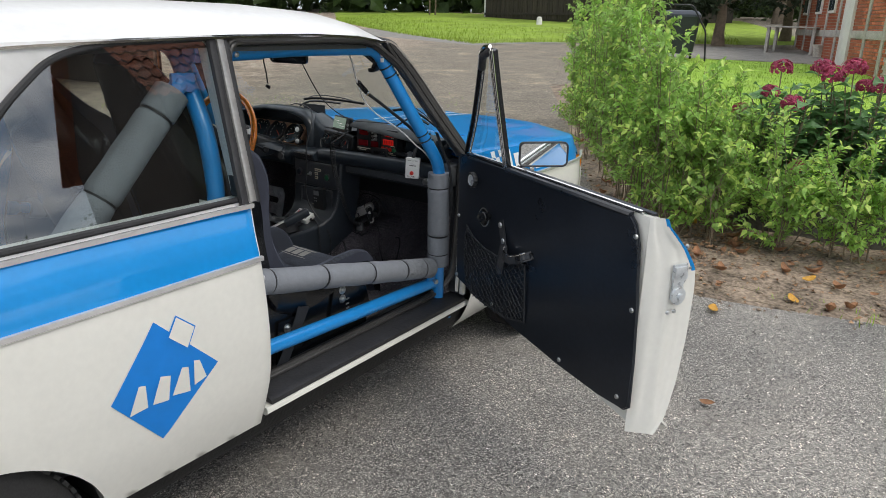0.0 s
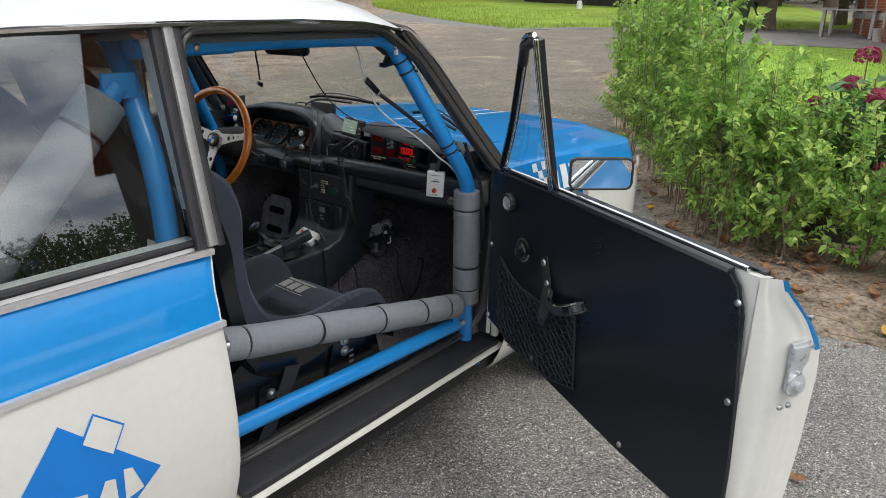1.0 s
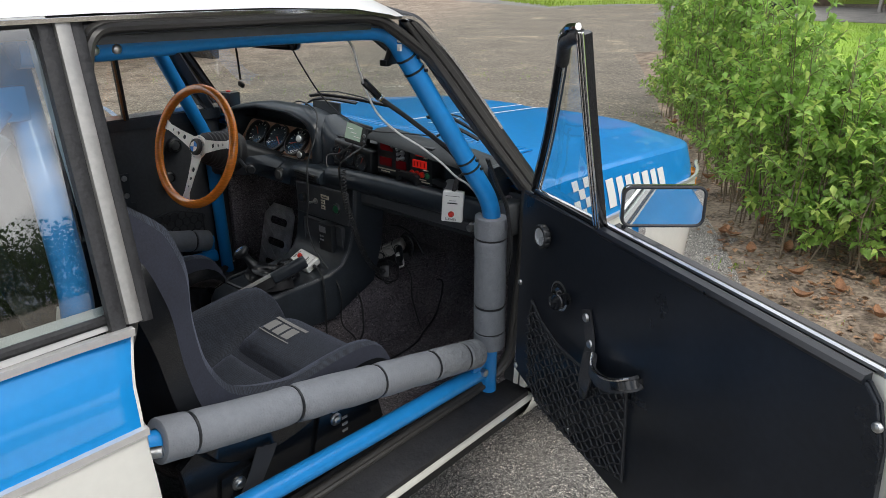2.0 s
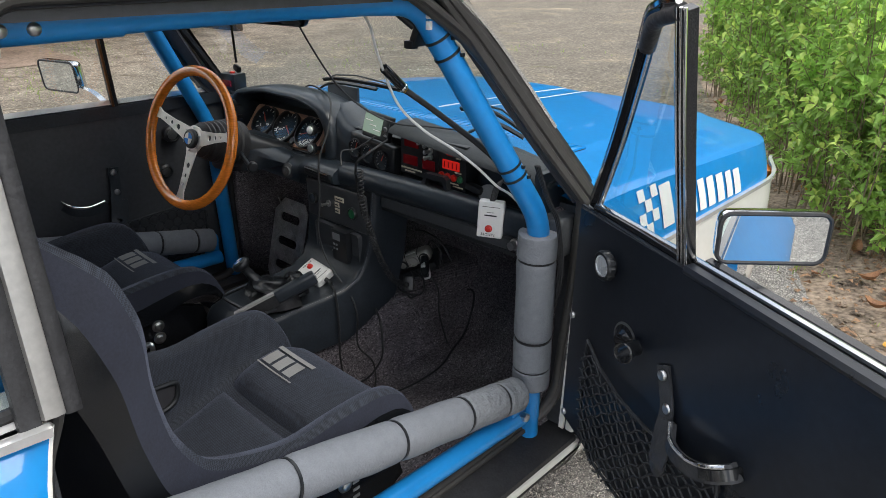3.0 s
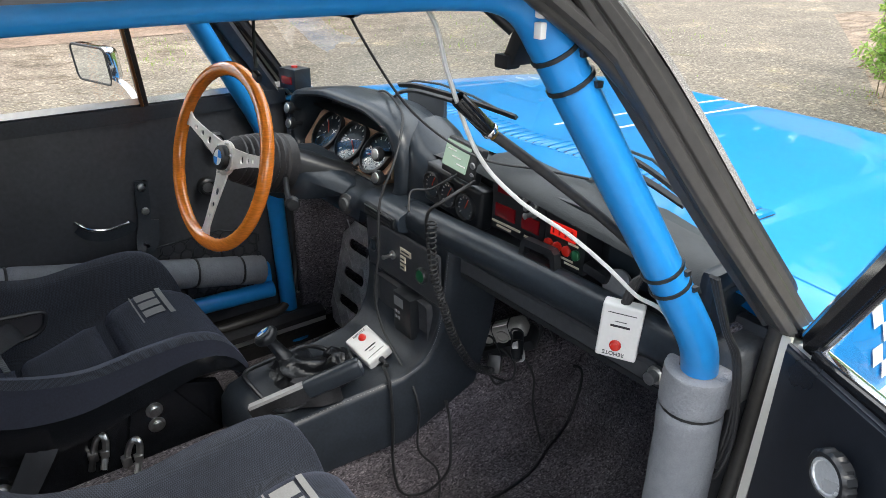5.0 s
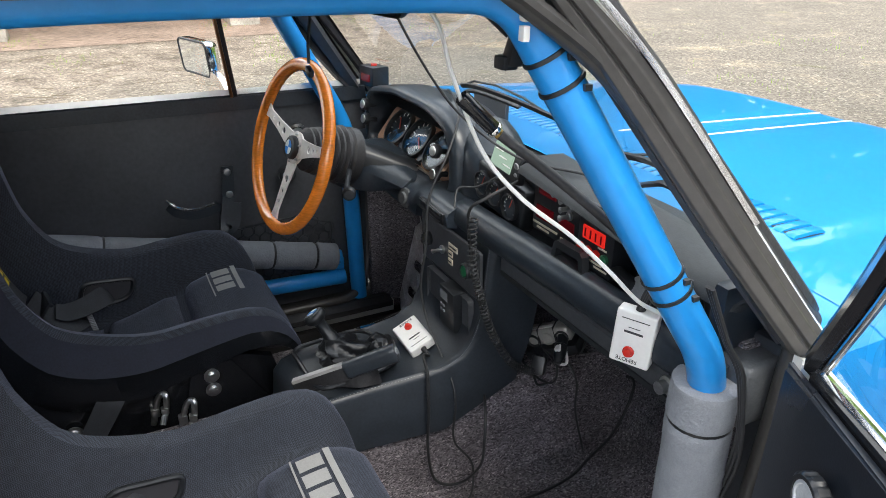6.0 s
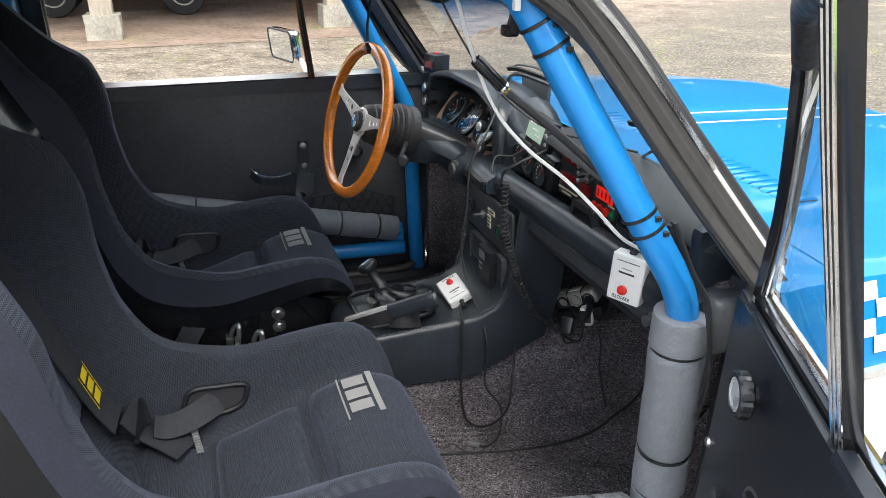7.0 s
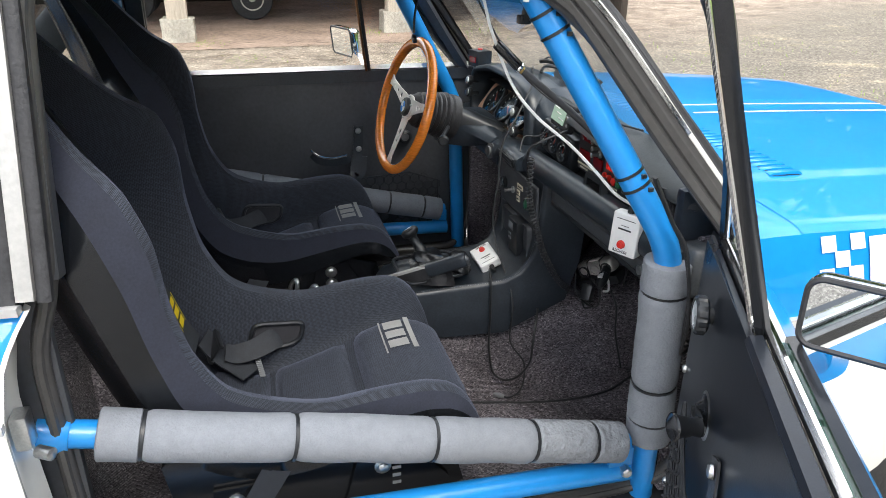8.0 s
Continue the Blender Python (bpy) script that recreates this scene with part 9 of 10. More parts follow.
class Cloud:
    """Collects leaf blades for one plant."""

    def __init__(self):
        self.v, self.f = [], []

    def leaf(self, p, d, n, L_, W_):
        s = d.cross(n)
        if s.length < 1e-6:
            return
        s = s.normalized() * W_
        n = n.normalized()
        i = len(self.v)
        tip, mid = p + d * L_ - n * L_ * 0.12, p + d * L_ * 0.45 + n * L_ * 0.05
        self.v += [p[:], (mid + s + n * W_ * 0.35)[:], mid[:], (mid - s + n * W_ * 0.35)[:], tip[:]]
        self.f += [(i, i + 1, i + 2), (i, i + 2, i + 3), (i + 1, i + 4, i + 2), (i + 2, i + 4, i + 3)]

    def mesh(self, name, m):
        me = bpy.data.meshes.new(name)
        me.from_pydata(self.v, [], self.f)
        me.materials.append(m)
        return me


def rv(r, s=1.0):
    return V(float(r.normal(0, s)), float(r.normal(0, s)), float(r.normal(0, s)))


def shrub(x, y, h, spread, stems, seed, bare=0.30, lean=(0, 0)):
    r = np.random.default_rng(seed)
    s = empty("hedge_shrub", (x, y, bed_z(x, y) - 0.03), "leafy green privet shrub with bare grey stems", "shrub", "hedge shrubs")
    bm = bmesh.new()
    A, B = Cloud(), Cloud()
    for k in range(stems):
        a = r.uniform(0, 6.283)
        b0 = V(math.cos(a), math.sin(a), 0) * float(r.uniform(0.02, 0.14))
        hh = h * float(r.uniform(0.55, 1.12))
        top = V(math.cos(a) * spread * float(r.uniform(0.3, 1.0)) + lean[0], math.sin(a) * spread * float(r.uniform(0.3, 1.0)) + lean[1], hh)
        mid = b0.lerp(top, 0.5) + V(float(r.normal(0, 0.04)), float(r.normal(0, 0.04)), 0.06)
        P = spline([b0, mid, top], 7)
        n = len(P)
        rows = []
        pts, fr = frames_along(P)
        for i, (p, (u, w)) in enumerate(zip(pts, fr)):
            rad = 0.0048 * (1 - 0.75 * i / (n - 1))
            rows.append([p + u * rad * math.cos(q) + w * rad * math.sin(q) for q in (0, 1.57, 3.14, 4.71)])
        rings(bm, rows, True, True)
        nt = 9 if hh > 1.0 else 7
        for j in range(nt):
            t = bare + (1 - bare) * (j + float(r.uniform(0, 1))) / nt
            p = P[min(n - 1, int(t * (n - 1)))]
            d = V(float(r.normal(0, 1)), float(r.normal(0, 1)), float(r.uniform(0.15, 1.3))).normalized()
            ln = float(r.uniform(0.12, 0.30)) * (1.15 - 0.4 * t)
            q = p + d * ln + V(0, 0, ln * 0.15)
            tube(bm, [p, p.lerp(q, 0.5) + V(0, 0, -0.01), q], 0.0022, 3)
            m = int(6 + ln * 28)
            for i in range(m):
                f = (i + 1) / m
                c = p.lerp(q, f)
                out = (rv(r).cross(d)).normalized()
                dd = (out * 0.9 + d * 0.55).normalized()
                up = (V(0, 0, 1) + rv(r, 0.35)).normalized()
                tgt = B if (f > 0.75 and r.uniform() < 0.45) else A
                L1 = float(r.uniform(0.038, 0.072))
                tgt.leaf(c, dd, up, L1, L1 * 0.26)
                tgt.leaf(c, (d * 0.55 - out * 0.9).normalized(), (up + rv(r, 0.2)).normalized(), L1, L1 * 0.26)
    tagged(part("branchwork", bm, M_TWIG, s, "thin grey-brown stems"), kind="stuff")
    for nm, C, m in (("leaves", A, M_LEAF), ("young_leaves", B, M_LEAFY)):
        ob = new(nm, C.mesh(nm, m))
        ob.parent = s
    return s


SHR = [(1.06, 2.02, 0.80, 0.20, 10), (1.45, 2.12, 0.70, 0.24, 9), (0.78, 2.02, 1.05, 0.20, 12), (0.58, 2.25, 1.20, 0.22, 12), (0.38, 2.50, 1.34, 0.24, 13), (0.14, 2.85, 1.50, 0.25, 14), (-0.10, 3.22, 1.58, 0.25, 18), (-0.36, 3.62, 1.55, 0.25, 16),
       (-0.66, 4.10, 1.55, 0.26, 16), (-0.96, 4.62, 1.52, 0.26, 14), (-1.30, 5.15, 1.50, 0.26, 14), (-1.7, 5.9, 1.5, 0.28, 12), (1.85, 2.16, 0.62, 0.22, 8), (2.35, 2.18, 0.64, 0.24, 8), (2.9, 2.24, 0.66, 0.24, 8), (0.98, 2.45, 0.92, 0.24, 9), (0.70, 2.75, 1.0, 0.26, 9), (3.5, 2.3, 0.7, 0.25, 8)]
for k, (x, y, h, sp, st_n) in enumerate(SHR):
    shrub(x, y, h, sp, st_n, 50 + k, 0.16 if h > 1.2 else 0.20)


# dry litter under the hedge
LT = Cloud()
r_ = np.random.default_rng(31)
for k in range(2600):
    i = int(r_.integers(0, len(bo) - 1))
    t = float(r_.uniform(-0.04, 0.95)) if k % 3 else float(r_.uniform(0.3, 0.9))
    p = bo[i].lerp(bi[i], t)
    if p.x > 4 or p.y > 7:
        continue
    z = gz(p.x, p.y) + 0.008 + 0.055 * smooth(0, 0.5, t)
    a = float(r_.uniform(0, 6.283))
    L1 = float(r_.uniform(0.018, 0.050))
    LT.leaf(V(p.x + float(r_.normal(0, 0.05)), p.y + float(r_.normal(0, 0.05)), z), V(math.cos(a), math.sin(a), float(r_.uniform(0, 0.5))).normalized(), (V(0, 0, 1) + rv(r_, 0.35)).normalized(), L1, L1 * float(r_.uniform(0.2, 0.4)))
tagged(new("leaf_litter", LT.mesh("leaf_litter", mat("dry_litter", (0.34, 0.20, 0.11), 0.8, var=0.6, scale=25, dark=(0.07, 0.05, 0.035)))), "dry brown leaf litter on the soil", "leaf litter", kind="stuff")


def hydrangea(x, y, h, heads, seed):
    r = np.random.default_rng(seed)
    s = empty("hydrangea", (x, y, 0.28), "hydrangea bush with faded pink flower heads", "flowering bush", "hydrangeas")
    bm = bmesh.new()
    C = Cloud()
    for k in range(26):
        a = float(r.uniform(0, 6.283))
        top = V(math.cos(a) * float(r.uniform(0.1, 0.45)), math.sin(a) * float(r.uniform(0.1, 0.4)), (h - 0.28) * float(r.uniform(0.6, 1.0)))
        b0 = V(math.cos(a), math.sin(a), 0) * 0.08
        tube(bm, [b0, b0.lerp(top, 0.5) + V(0, 0, 0.05), top], 0.005, 4)
        for i in range(9):
            c = b0.lerp(top, 0.25 + 0.75 * i / 8)
            for sg in (1, -1):
                d = (V(math.cos(a + 1.57 * sg + i * 1.3), math.sin(a + 1.57 * sg + i * 1.3), float(r.uniform(-0.15, 0.45)))).normalized()
                L1 = float(r.uniform(0.09, 0.15))
                C.leaf(c, d, (V(0, 0, 1) + rv(r, 0.3)).normalized(), L1, L1 * 0.38)
    tagged(part("branchwork", bm, M_TWIG, s), kind="stuff")
    ob = new("leaves", C.mesh("leaves", M_LEAFH))
    ob.parent = s
    for (hx, hy, hz, rad) in heads:
        F = Cloud()
        c = V(hx - x, hy - y, hz - 0.28)
        for k in range(130):
            d = rv(r).normalized()
            if d.z < -0.5:
                continue
            p = c + V(d.x, d.y, d.z * 0.8) * rad * float(r.uniform(0.82, 1.04))
            t = d.cross(rv(r)).normalized()
            u = d.cross(t)
            for q in (t, u, -t, -u):
                F.leaf(p, (q + d * 0.25).normalized(), d, 0.016, 0.0085)
        ob = new("flower_head", F.mesh("flower_head", M_PETAL))
        ob.parent = s
        ob["label"] = "round faded pink flower head"
        tb = bmesh.new()
        tube(tb, [V(c.x * 0.5, c.y * 0.5, c.z * 0.3), V(c.x * 0.9, c.y * 0.9, c.z * 0.7), c], 0.004, 4)
        part("flower_stem", tb, M_TWIG, s)


hydrangea(1.30, 2.80, 1.05, [(1.20, 2.72, 1.16, 0.075), (1.16, 2.68, 1.00, 0.062), (1.31, 2.68, 0.93, 0.080), (0.98, 2.70, 0.86, 0.062), (1.45, 2.45, 0.55, 0.06), (1.47, 2.42, 0.42, 0.05)], 3)
hydrangea(1.75, 2.95, 1.12, [(1.51, 2.80, 1.13, 0.085), (1.43, 2.90, 1.17, 0.075), (1.62, 2.90, 1.18, 0.080), (1.80, 2.75, 1.08, 0.080), (1.92, 2.85, 1.15, 0.075), (1.70, 2.95, 1.06, 0.06)], 4)
hydrangea(2.45, 3.0, 1.1, [(2.1, 2.85, 1.1, 0.08), (2.3, 2.9, 1.15, 0.075), (2.6, 2.95, 1.1, 0.08)], 6)

# ---- house, barn, yard things ----


# local frame: x along the front, y into the house, z up
H_A, H_B = V(1.05, 14.4, 0), V(-2.35, 24.6, 0)
hu = (H_B - H_A).normalized()
hn = V(-hu.y, hu.x, 0)
hn = -hn if hn.x < 0 else hn
HL = (H_B - H_A).length
HM = Matrix(((hu.x, hn.x, 0, H_A.x), (hu.y, hn.y, 0, H_A.y), (0, 0, 1, 0.40), (0, 0, 0, 1)))
house = empty("farmhouse", (0, 0, 0), "old timber-framed red brick farmhouse", "house")
house.matrix_world = HM
bm = bmesh.new()
box(bm, (HL / 2, 4.0, 1.7), (HL, 8.0, 3.6))
part("wall", bm, mat("lime_mortar", (0.40, 0.36, 0.31), 0.95, var=0.2, scale=4, bump=0.4, bscale=60), house, "red brick wall")
for k in range(8):
    bm = bmesh.new()
    box(bm, (0.35 + k * 1.45, -0.015, 1.7), (0.19, 0.06, 3.5), None, 0.01)
    part("post", bm, M_TIMBER, house, "grey weathered timber post")
for z in (0.95, 2.2, 3.4):
    bm = bmesh.new()
    box(bm, (HL / 2, -0.012, z), (HL, 0.05, 0.18), None, 0.01)
    part("rail", bm, M_TIMBER, house)
for k, x in enumerate((5.6, 7.4, 9.4)):
    bm = bmesh.new()
    box(bm, (x, -0.03, 1.95), (0.72, 0.08, 0.95), None, 0.01)
    w = part("window", bm, M_WHITEP, house, "small white-framed window")
    for i in (-1, 1):
        for j in (-1, 1):
            bm = bmesh.new()
            box(bm, (x + 0.165 * i, -0.074, 1.95 + 0.22 * j), (0.27, 0.012, 0.38))
            part("pane", bm, M_GAUGE, w)
bm = bmesh.new()
box(bm, (3.55, -0.04, 1.3), (0.95, 0.08, 2.2), None, 0.01)
part("door", bm, M_WHITEP, house, "pale boarded door")
for sg, y0, y1 in ((1, -0.5, 4.0), (-1, 8.5, 4.0)):
    bm = bmesh.new()
    slab(bm, [V(-0.4, y0, 3.25), V(HL + 0.4, y0, 3.25), V(HL + 0.4, y1, 7.2), V(-0.4, y1, 7.2)], (0, 0, 0.12))
    part("roof", bm, M_TILE, house, "red clay tiled roof")
for x in (0.0, HL):
    bm = bmesh.new()
    slab(bm, [V(x, 0.0, 3.4), V(x, 8.0, 3.4), V(x, 4.0, 7.0)], (0.1 if x == 0 else -0.1, 0, 0))
    part("gable", bm, M_PLANK, house, "dark boarded gable")

# barn beyond the meadow
barn = empty("barn", (-28.0, 45.8, 1.75), "dark boarded barn on a pale block base", "barn")
bu = (V(-15.0, 37.4, 0) - V(-28.0, 45.8, 0))
bl = bu.length
bu = bu.normalized()
bn = V(-bu.y, bu.x, 0)
barn.matrix_world = Matrix(((bu.x, bn.x, 0, -28.0), (bu.y, bn.y, 0, 45.8), (0, 0, 1, 1.62), (0, 0, 0, 1)))
bm = bmesh.new()
box(bm, (bl / 2, 5.0, 2.0), (bl, 9.8, 4.2))
part("core", bm, M_PLANK, barn)
nb = 46
for k in range(nb):
    bm = bmesh.new()
    wd = bl / nb
    box(bm, (wd * (k + 0.5), 0.07 - 0.02 * (k % 2), 2.0), (wd * 0.94, 0.04, 4.0), None, 0.006)
    part("board", bm, M_PLANK, barn)
for z in (0.35, 1.5):
    bm = bmesh.new()
    box(bm, (bl / 2, 0.0, z), (bl, 0.06, 0.16), None, 0.01)
    part("rail", bm, M_PLANK, barn)
bm = bmesh.new()
box(bm, (-0.05, 5.0, 1.2), (0.2, 10.0, 2.6), None, 0.02)
part("block_wall", bm, M_WHITEP, barn, "whitewashed block wall")
for y in (2.0, 4.5, 7.0):
    bm = bmesh.new()
    box(bm, (-0.17, y, 1.4), (0.06, 0.9, 1.2), None, 0.01)
    part("window", bm, M_TIMBER, barn)
for y0, y1 in ((-0.6, 5.0), (10.6, 5.0)):
    bm = bmesh.new()
    slab(bm, [V(-0.5, y0, 3.9), V(bl + 0.5, y0, 3.9), V(bl + 0.5, y1, 8.0), V(-0.5, y1, 8.0)], (0, 0, 0.15))
    part("roof", bm, M_TILE, barn)
# meadow
bm = bmesh.new()
rows = []
for k in range(30):
    t = k / 29
    a = V(-60, 62, 0).lerp(V(-9.0, 22.6, 0), t) if t < 0.85 else V(-9.0 + 8 * (t - 0.85) / 0.15, 24.6 + 6 * (t - 0.85) / 0.15, 0)
    a = V(-75, 75, 0).lerp(V(-1.5, 25.5, 0), t)
    a.y = lerp([(-75, 78), (-30, 31.5), (-22, 25.5), (-18, 22.6), (-11.6, 18.8), (-9.5, 22.0), (-4, 24.5), (-1.5, 25.5)], a.x)
    rows.append([V(a.x - 0.35 * d, a.y + d, gz(a.x, a.y + d) + 0.02 + 0.03 * noise.noise(V(a.x * 0.4, d * 0.5, 0)) - (0.03 if d == 0 else 0)) for d in (0, 0.6, 2, 4, 7, 11, 16, 24, 36, 60)])
rings(bm, rows, False, False)
tagged(part("meadow", bm, M_FIELD), "yellow-green meadow, its sunshine put into the colour", "grass", kind="structure")
pts = []
for k in range(9000):
    x = r_.uniform(-34, -4)
    y0 = lerp([(-75, 78), (-30, 31.5), (-22, 25.5), (-18, 22.6), (-11.6, 18.8), (-9.5, 22.0), (-4, 24.5), (-1.5, 25.5)], x)
    d = 12 * r_.uniform() ** 2
    pts.append((x - 0.35 * d, y0 + d, gz(x, y0 + d) + 0.01))
blades("meadow_blades", pts, 0.14, M_FIELD, "long meadow grass blades", 12, 0.8)
# loose stone edge of the drive
bm = bmesh.new()
rows = []
for k in range(12):
    t = k / 11
    rows.append([V(-24 + 12.5 * t + 0.4 * j, 24.5 - 6.0 * t + 0.5 * j - 1.6 * (1 - t), gz(-20, 24.5 - 6.0 * t + 0.5 * j - 1.6 * (1 - t)) + (0.012 if 0 < j < 6 else 0.0)) for j in range(7)])
rings(bm, rows, False, False)
tagged(part("cobble_strip", bm, M_CONC), "pale cobbled strip beside the meadow", "paving", kind="structure")
# bollard and field post
bm = bmesh.new()
lathe(bm, V(0, 0, 0), (0, 0, 1), [(0.17, 0), (0.16, 0.3), (0.13, 0.42), (0.05, 0.46)], 14)
b_ = tagged(part("bollard", bm, M_WHITEP), "short white marker stone in the grass", "bollard")
b_.location = (-17.7, 35.2, gz(0, 35.2))
for dx in (0.0, 0.6):
    bm = bmesh.new()
    tube(bm, [V(0, 0, 0), V(0.02, 0, 0.6), V(0, 0, 1.3)], 0.07, 8)
    b_ = tagged(part("fence_post", bm, M_BARK), "rough wooden post in the meadow", "post", "meadow posts")
    b_.location = (-34.5 + dx, 47.5, gz(0, 47.5))
# concrete path to the house
bm = bmesh.new()
rows = []
for k in range(10):
    t = k / 9
    rows.append([V(-7.5 + 7.6 * t + dx, 17.6 + 0.2 * t + dy, gz(0, 17.6 + 0.2 * t + dy) + 0.012) for dx, dy in ((0, 0), (-0.3, 1.5), (-0.9, 3.2), (-1.6, 5.0))])
rings(bm, rows, False, False)
tagged(part("yard_path", bm, M_CONC), "pale concrete yard path", "paving", kind="structure")
# table, bucket, can, bin
tbl = empty("garden_table", (-1.85, 21.3, gz(0, 21.3)), "weathered wooden garden table by the house", "table")
for k in range(5):
    bm = bmesh.new()
    box(bm, (0, -0.32 + 0.16 * k, 0.76), (1.5, 0.15, 0.04), None, 0.006)
    part("plank", bm, M_TIMBER, tbl)
for x in (-0.66, 0.66):
    for y in (-0.3, 0.3):
        bm = bmesh.new()
        box(bm, (x, y, 0.37), (0.09, 0.09, 0.74), None, 0.008)
        part("leg", bm, M_TIMBER, tbl)
tbl.rotation_euler = (0, 0, radians(-12))
bm = bmesh.new()
lathe(bm, V(0, 0, 0), (0, 0, 1), [(0.13, 0), (0.17, 0.34), (0.18, 0.35), (0.165, 0.345), (0.13, 0.05)], 20)
b_ = tagged(part("bucket", bm, M_STONE), "pale bucket beside the house wall", "bucket")
b_.location = (-0.98, 20.2, gz(0, 20.2))
bm = bmesh.new()
lathe(bm, V(0, 0, 0), (0, 0, 1), [(0.13, 0), (0.13, 0.28), (0.05, 0.33), (0.04, 0.36)], 18)
b_ = tagged(part("watering_can", bm, M_STEEL), "grey metal can beside the bucket", "can")
b_.location = (-0.62, 19.9, gz(0, 19.9))
wb = empty("refuse_bin", (-3.95, 16.9, gz(0, 16.9)), "dark grey wheeled refuse bin with tubular frame", "bin")
bm = bmesh.new()
rings(bm, [[V(x * s, y * s, z) for x, y in rrect(1.0, 0.8, 0.08)] for z, s in ((0.18, 0.80), (0.25, 0.84), (1.05, 1.0), (1.10, 1.04))], True, True)
part("body", bm, M_GREYPL if False else mat("dark_bin_plastic", (0.030, 0.036, 0.045), 0.5, var=0.15), wb)
bm = bmesh.new()
rings(bm, [[V(x * s, y * s, z) for x, y in rrect(1.05, 0.85, 0.1)] for z, s in ((1.10, 1.0), (1.16, 1.0), (1.24, 0.85), (1.27, 0.5))], True, True)
part("lid", bm, mat("bin_lid_plastic", (0.045, 0.055, 0.075), 0.4, var=0.1), wb)
for x in (-0.36, 0.36):
    bm = bmesh.new()
    lathe(bm, V(x - 0.03, 0.28, 0.10), (1, 0, 0), [(0.1, 0), (0.1, 0.06)], 18)
    part("bin_wheel", bm, M_TYRE, wb)
bm = bmesh.new()
tube(bm, fillet([V(0.75, -0.5, 0), V(0.68, -0.5, 0.75), V(0.30, -0.5, 1.38), V(-0.7, -0.5, 1.40)], 0.08), 0.022, 8)
part("bin_frame", bm, M_PLASTIC, wb)
wb.rotation_euler = (0, 0, radians(15))

# ---- open shed across the yard, seen through the far windows ----


def shed_post(x, y, w=0.27):
    p = empty("shed_post", (x, y, 0), "pale weathered wooden post on a stone block", "post", "shed posts")
    bm = bmesh.new()
    tmp = bmesh.new()
    bmesh.ops.create_cube(tmp, size=1.0, matrix=Matrix.Translation((0, 0, 0.14)) @ Matrix.Diagonal((0.46, 0.42, 0.34, 1)))
    bmesh.ops.subdivide_edges(tmp, edges=tmp.edges[:], cuts=4, use_grid_fill=True)
    for v in tmp.verts:
        v.co += V(noise.noise(v.co * 6), noise.noise(v.co * 6 + V(9, 0, 0)), noise.noise(v.co * 6 + V(0, 9, 0))) * 0.03
    join(bm, tmp)
    part("stone_block", bm, M_STONE, p, "rough pale stone block", 50)
    bm = bmesh.new()
    box(bm, (0, 0, 1.55), (w, w, 2.55), None, 0.02)
    part("timber", bm, mat("pale_post_timber", (0.52, 0.45, 0.37), 0.85, var=0.2, scale=4, bump=0.4, bscale=30, stretch=(1, 1, 0.2)), p)


shed_post(-9.15, -2.02)
shed_post(-9.75, 1.15)
shed_post(-8.6, -5.2)
bm = bmesh.new()
slab(bm, [V(-8.0, -8.5, 2.55), V(-9.6, 5.0, 2.55), V(-16.5, 4.4, 4.6), V(-15.0, -9.2, 4.6)], (0, 0, 0.12))
tagged(part("shed_roof", bm, M_TILE), "red tiled roof of an open shed", "roof", kind="structure")
bm = bmesh.new()
slab(bm, [V(-15.0, -9.2, 0), V(-16.5, 4.4, 0), V(-16.5, 4.4, 4.5), V(-15.0, -9.2, 4.5)], (-0.15, 0, 0))
tagged(part("shed_wall", bm, M_PLANK), "dark boarded back wall of the shed", "wall", kind="structure")
bm = bmesh.new()
slab(bm, [V(-9.6, 5.0, 0), V(-16.5, 4.4, 0), V(-16.5, 4.4, 4.5), V(-9.6, 5.0, 2.5)], (0, 0.12, 0))
tagged(part("shed_end", bm, M_PLANK), "dark boarded end wall of the shed", "wall", kind="structure")
bm = bmesh.new()
rows = [[V(-8.4 - 0.09 * y + dx, y, 0.006 + 0.006 * noise.noise(V(dx, y, 0))) for dx in (0, -0.6, -1.5, -3, -5, -8)] for y in [-9 + 0.7 * k for k in range(20)]]
rings(bm, rows, False, False)
tagged(part("shed_floor", bm, mat("reddish_paving", (0.36, 0.26, 0.20), 0.9, var=0.4, scale=1.6, bump=0.6, bscale=30)), "worn reddish paving under the shed", "paving", kind="structure")
# trailer parked in the shed
tr = empty("farm_trailer", (-12.4, -1.9, 0), "old dark trailer parked in the shed", "trailer")
for y in (-1.0, 0.95):
    for x in (0.55, -0.75):
        bm = bmesh.new()
        lathe(bm, V(x - 0.12, y, 0.36), (1, 0, 0), [(0.20, 0), (0.34, 0.0), (0.36, 0.04), (0.36, 0.18), (0.34, 0.22), (0.20, 0.22)], 28)
        w = part("tyre", bm, M_TYRE, tr)
        bm = bmesh.new()
        lathe(bm, V(x + (0.09 if x > 0 else -0.11), y, 0.36), (1 if x > 0 else -1, 0, 0), [(0.205, 0), (0.20, 0.02), (0.16, 0.0), (0.06, 0.01), (0.05, 0.04)], 24)
        part("rim", bm, M_STONE, w)
bm = bmesh.new()
box(bm, (-0.1, 0, 1.0), (1.7, 4.2, 0.9), None, 0.05)
box(bm, (-0.1, 0, 0.52), (1.0, 3.6, 0.14), None, 0.02)
part("trailer_bed", bm, mat("dark_trailer_paint", (0.03, 0.033, 0.03), 0.6, var=0.3, scale=3), tr)
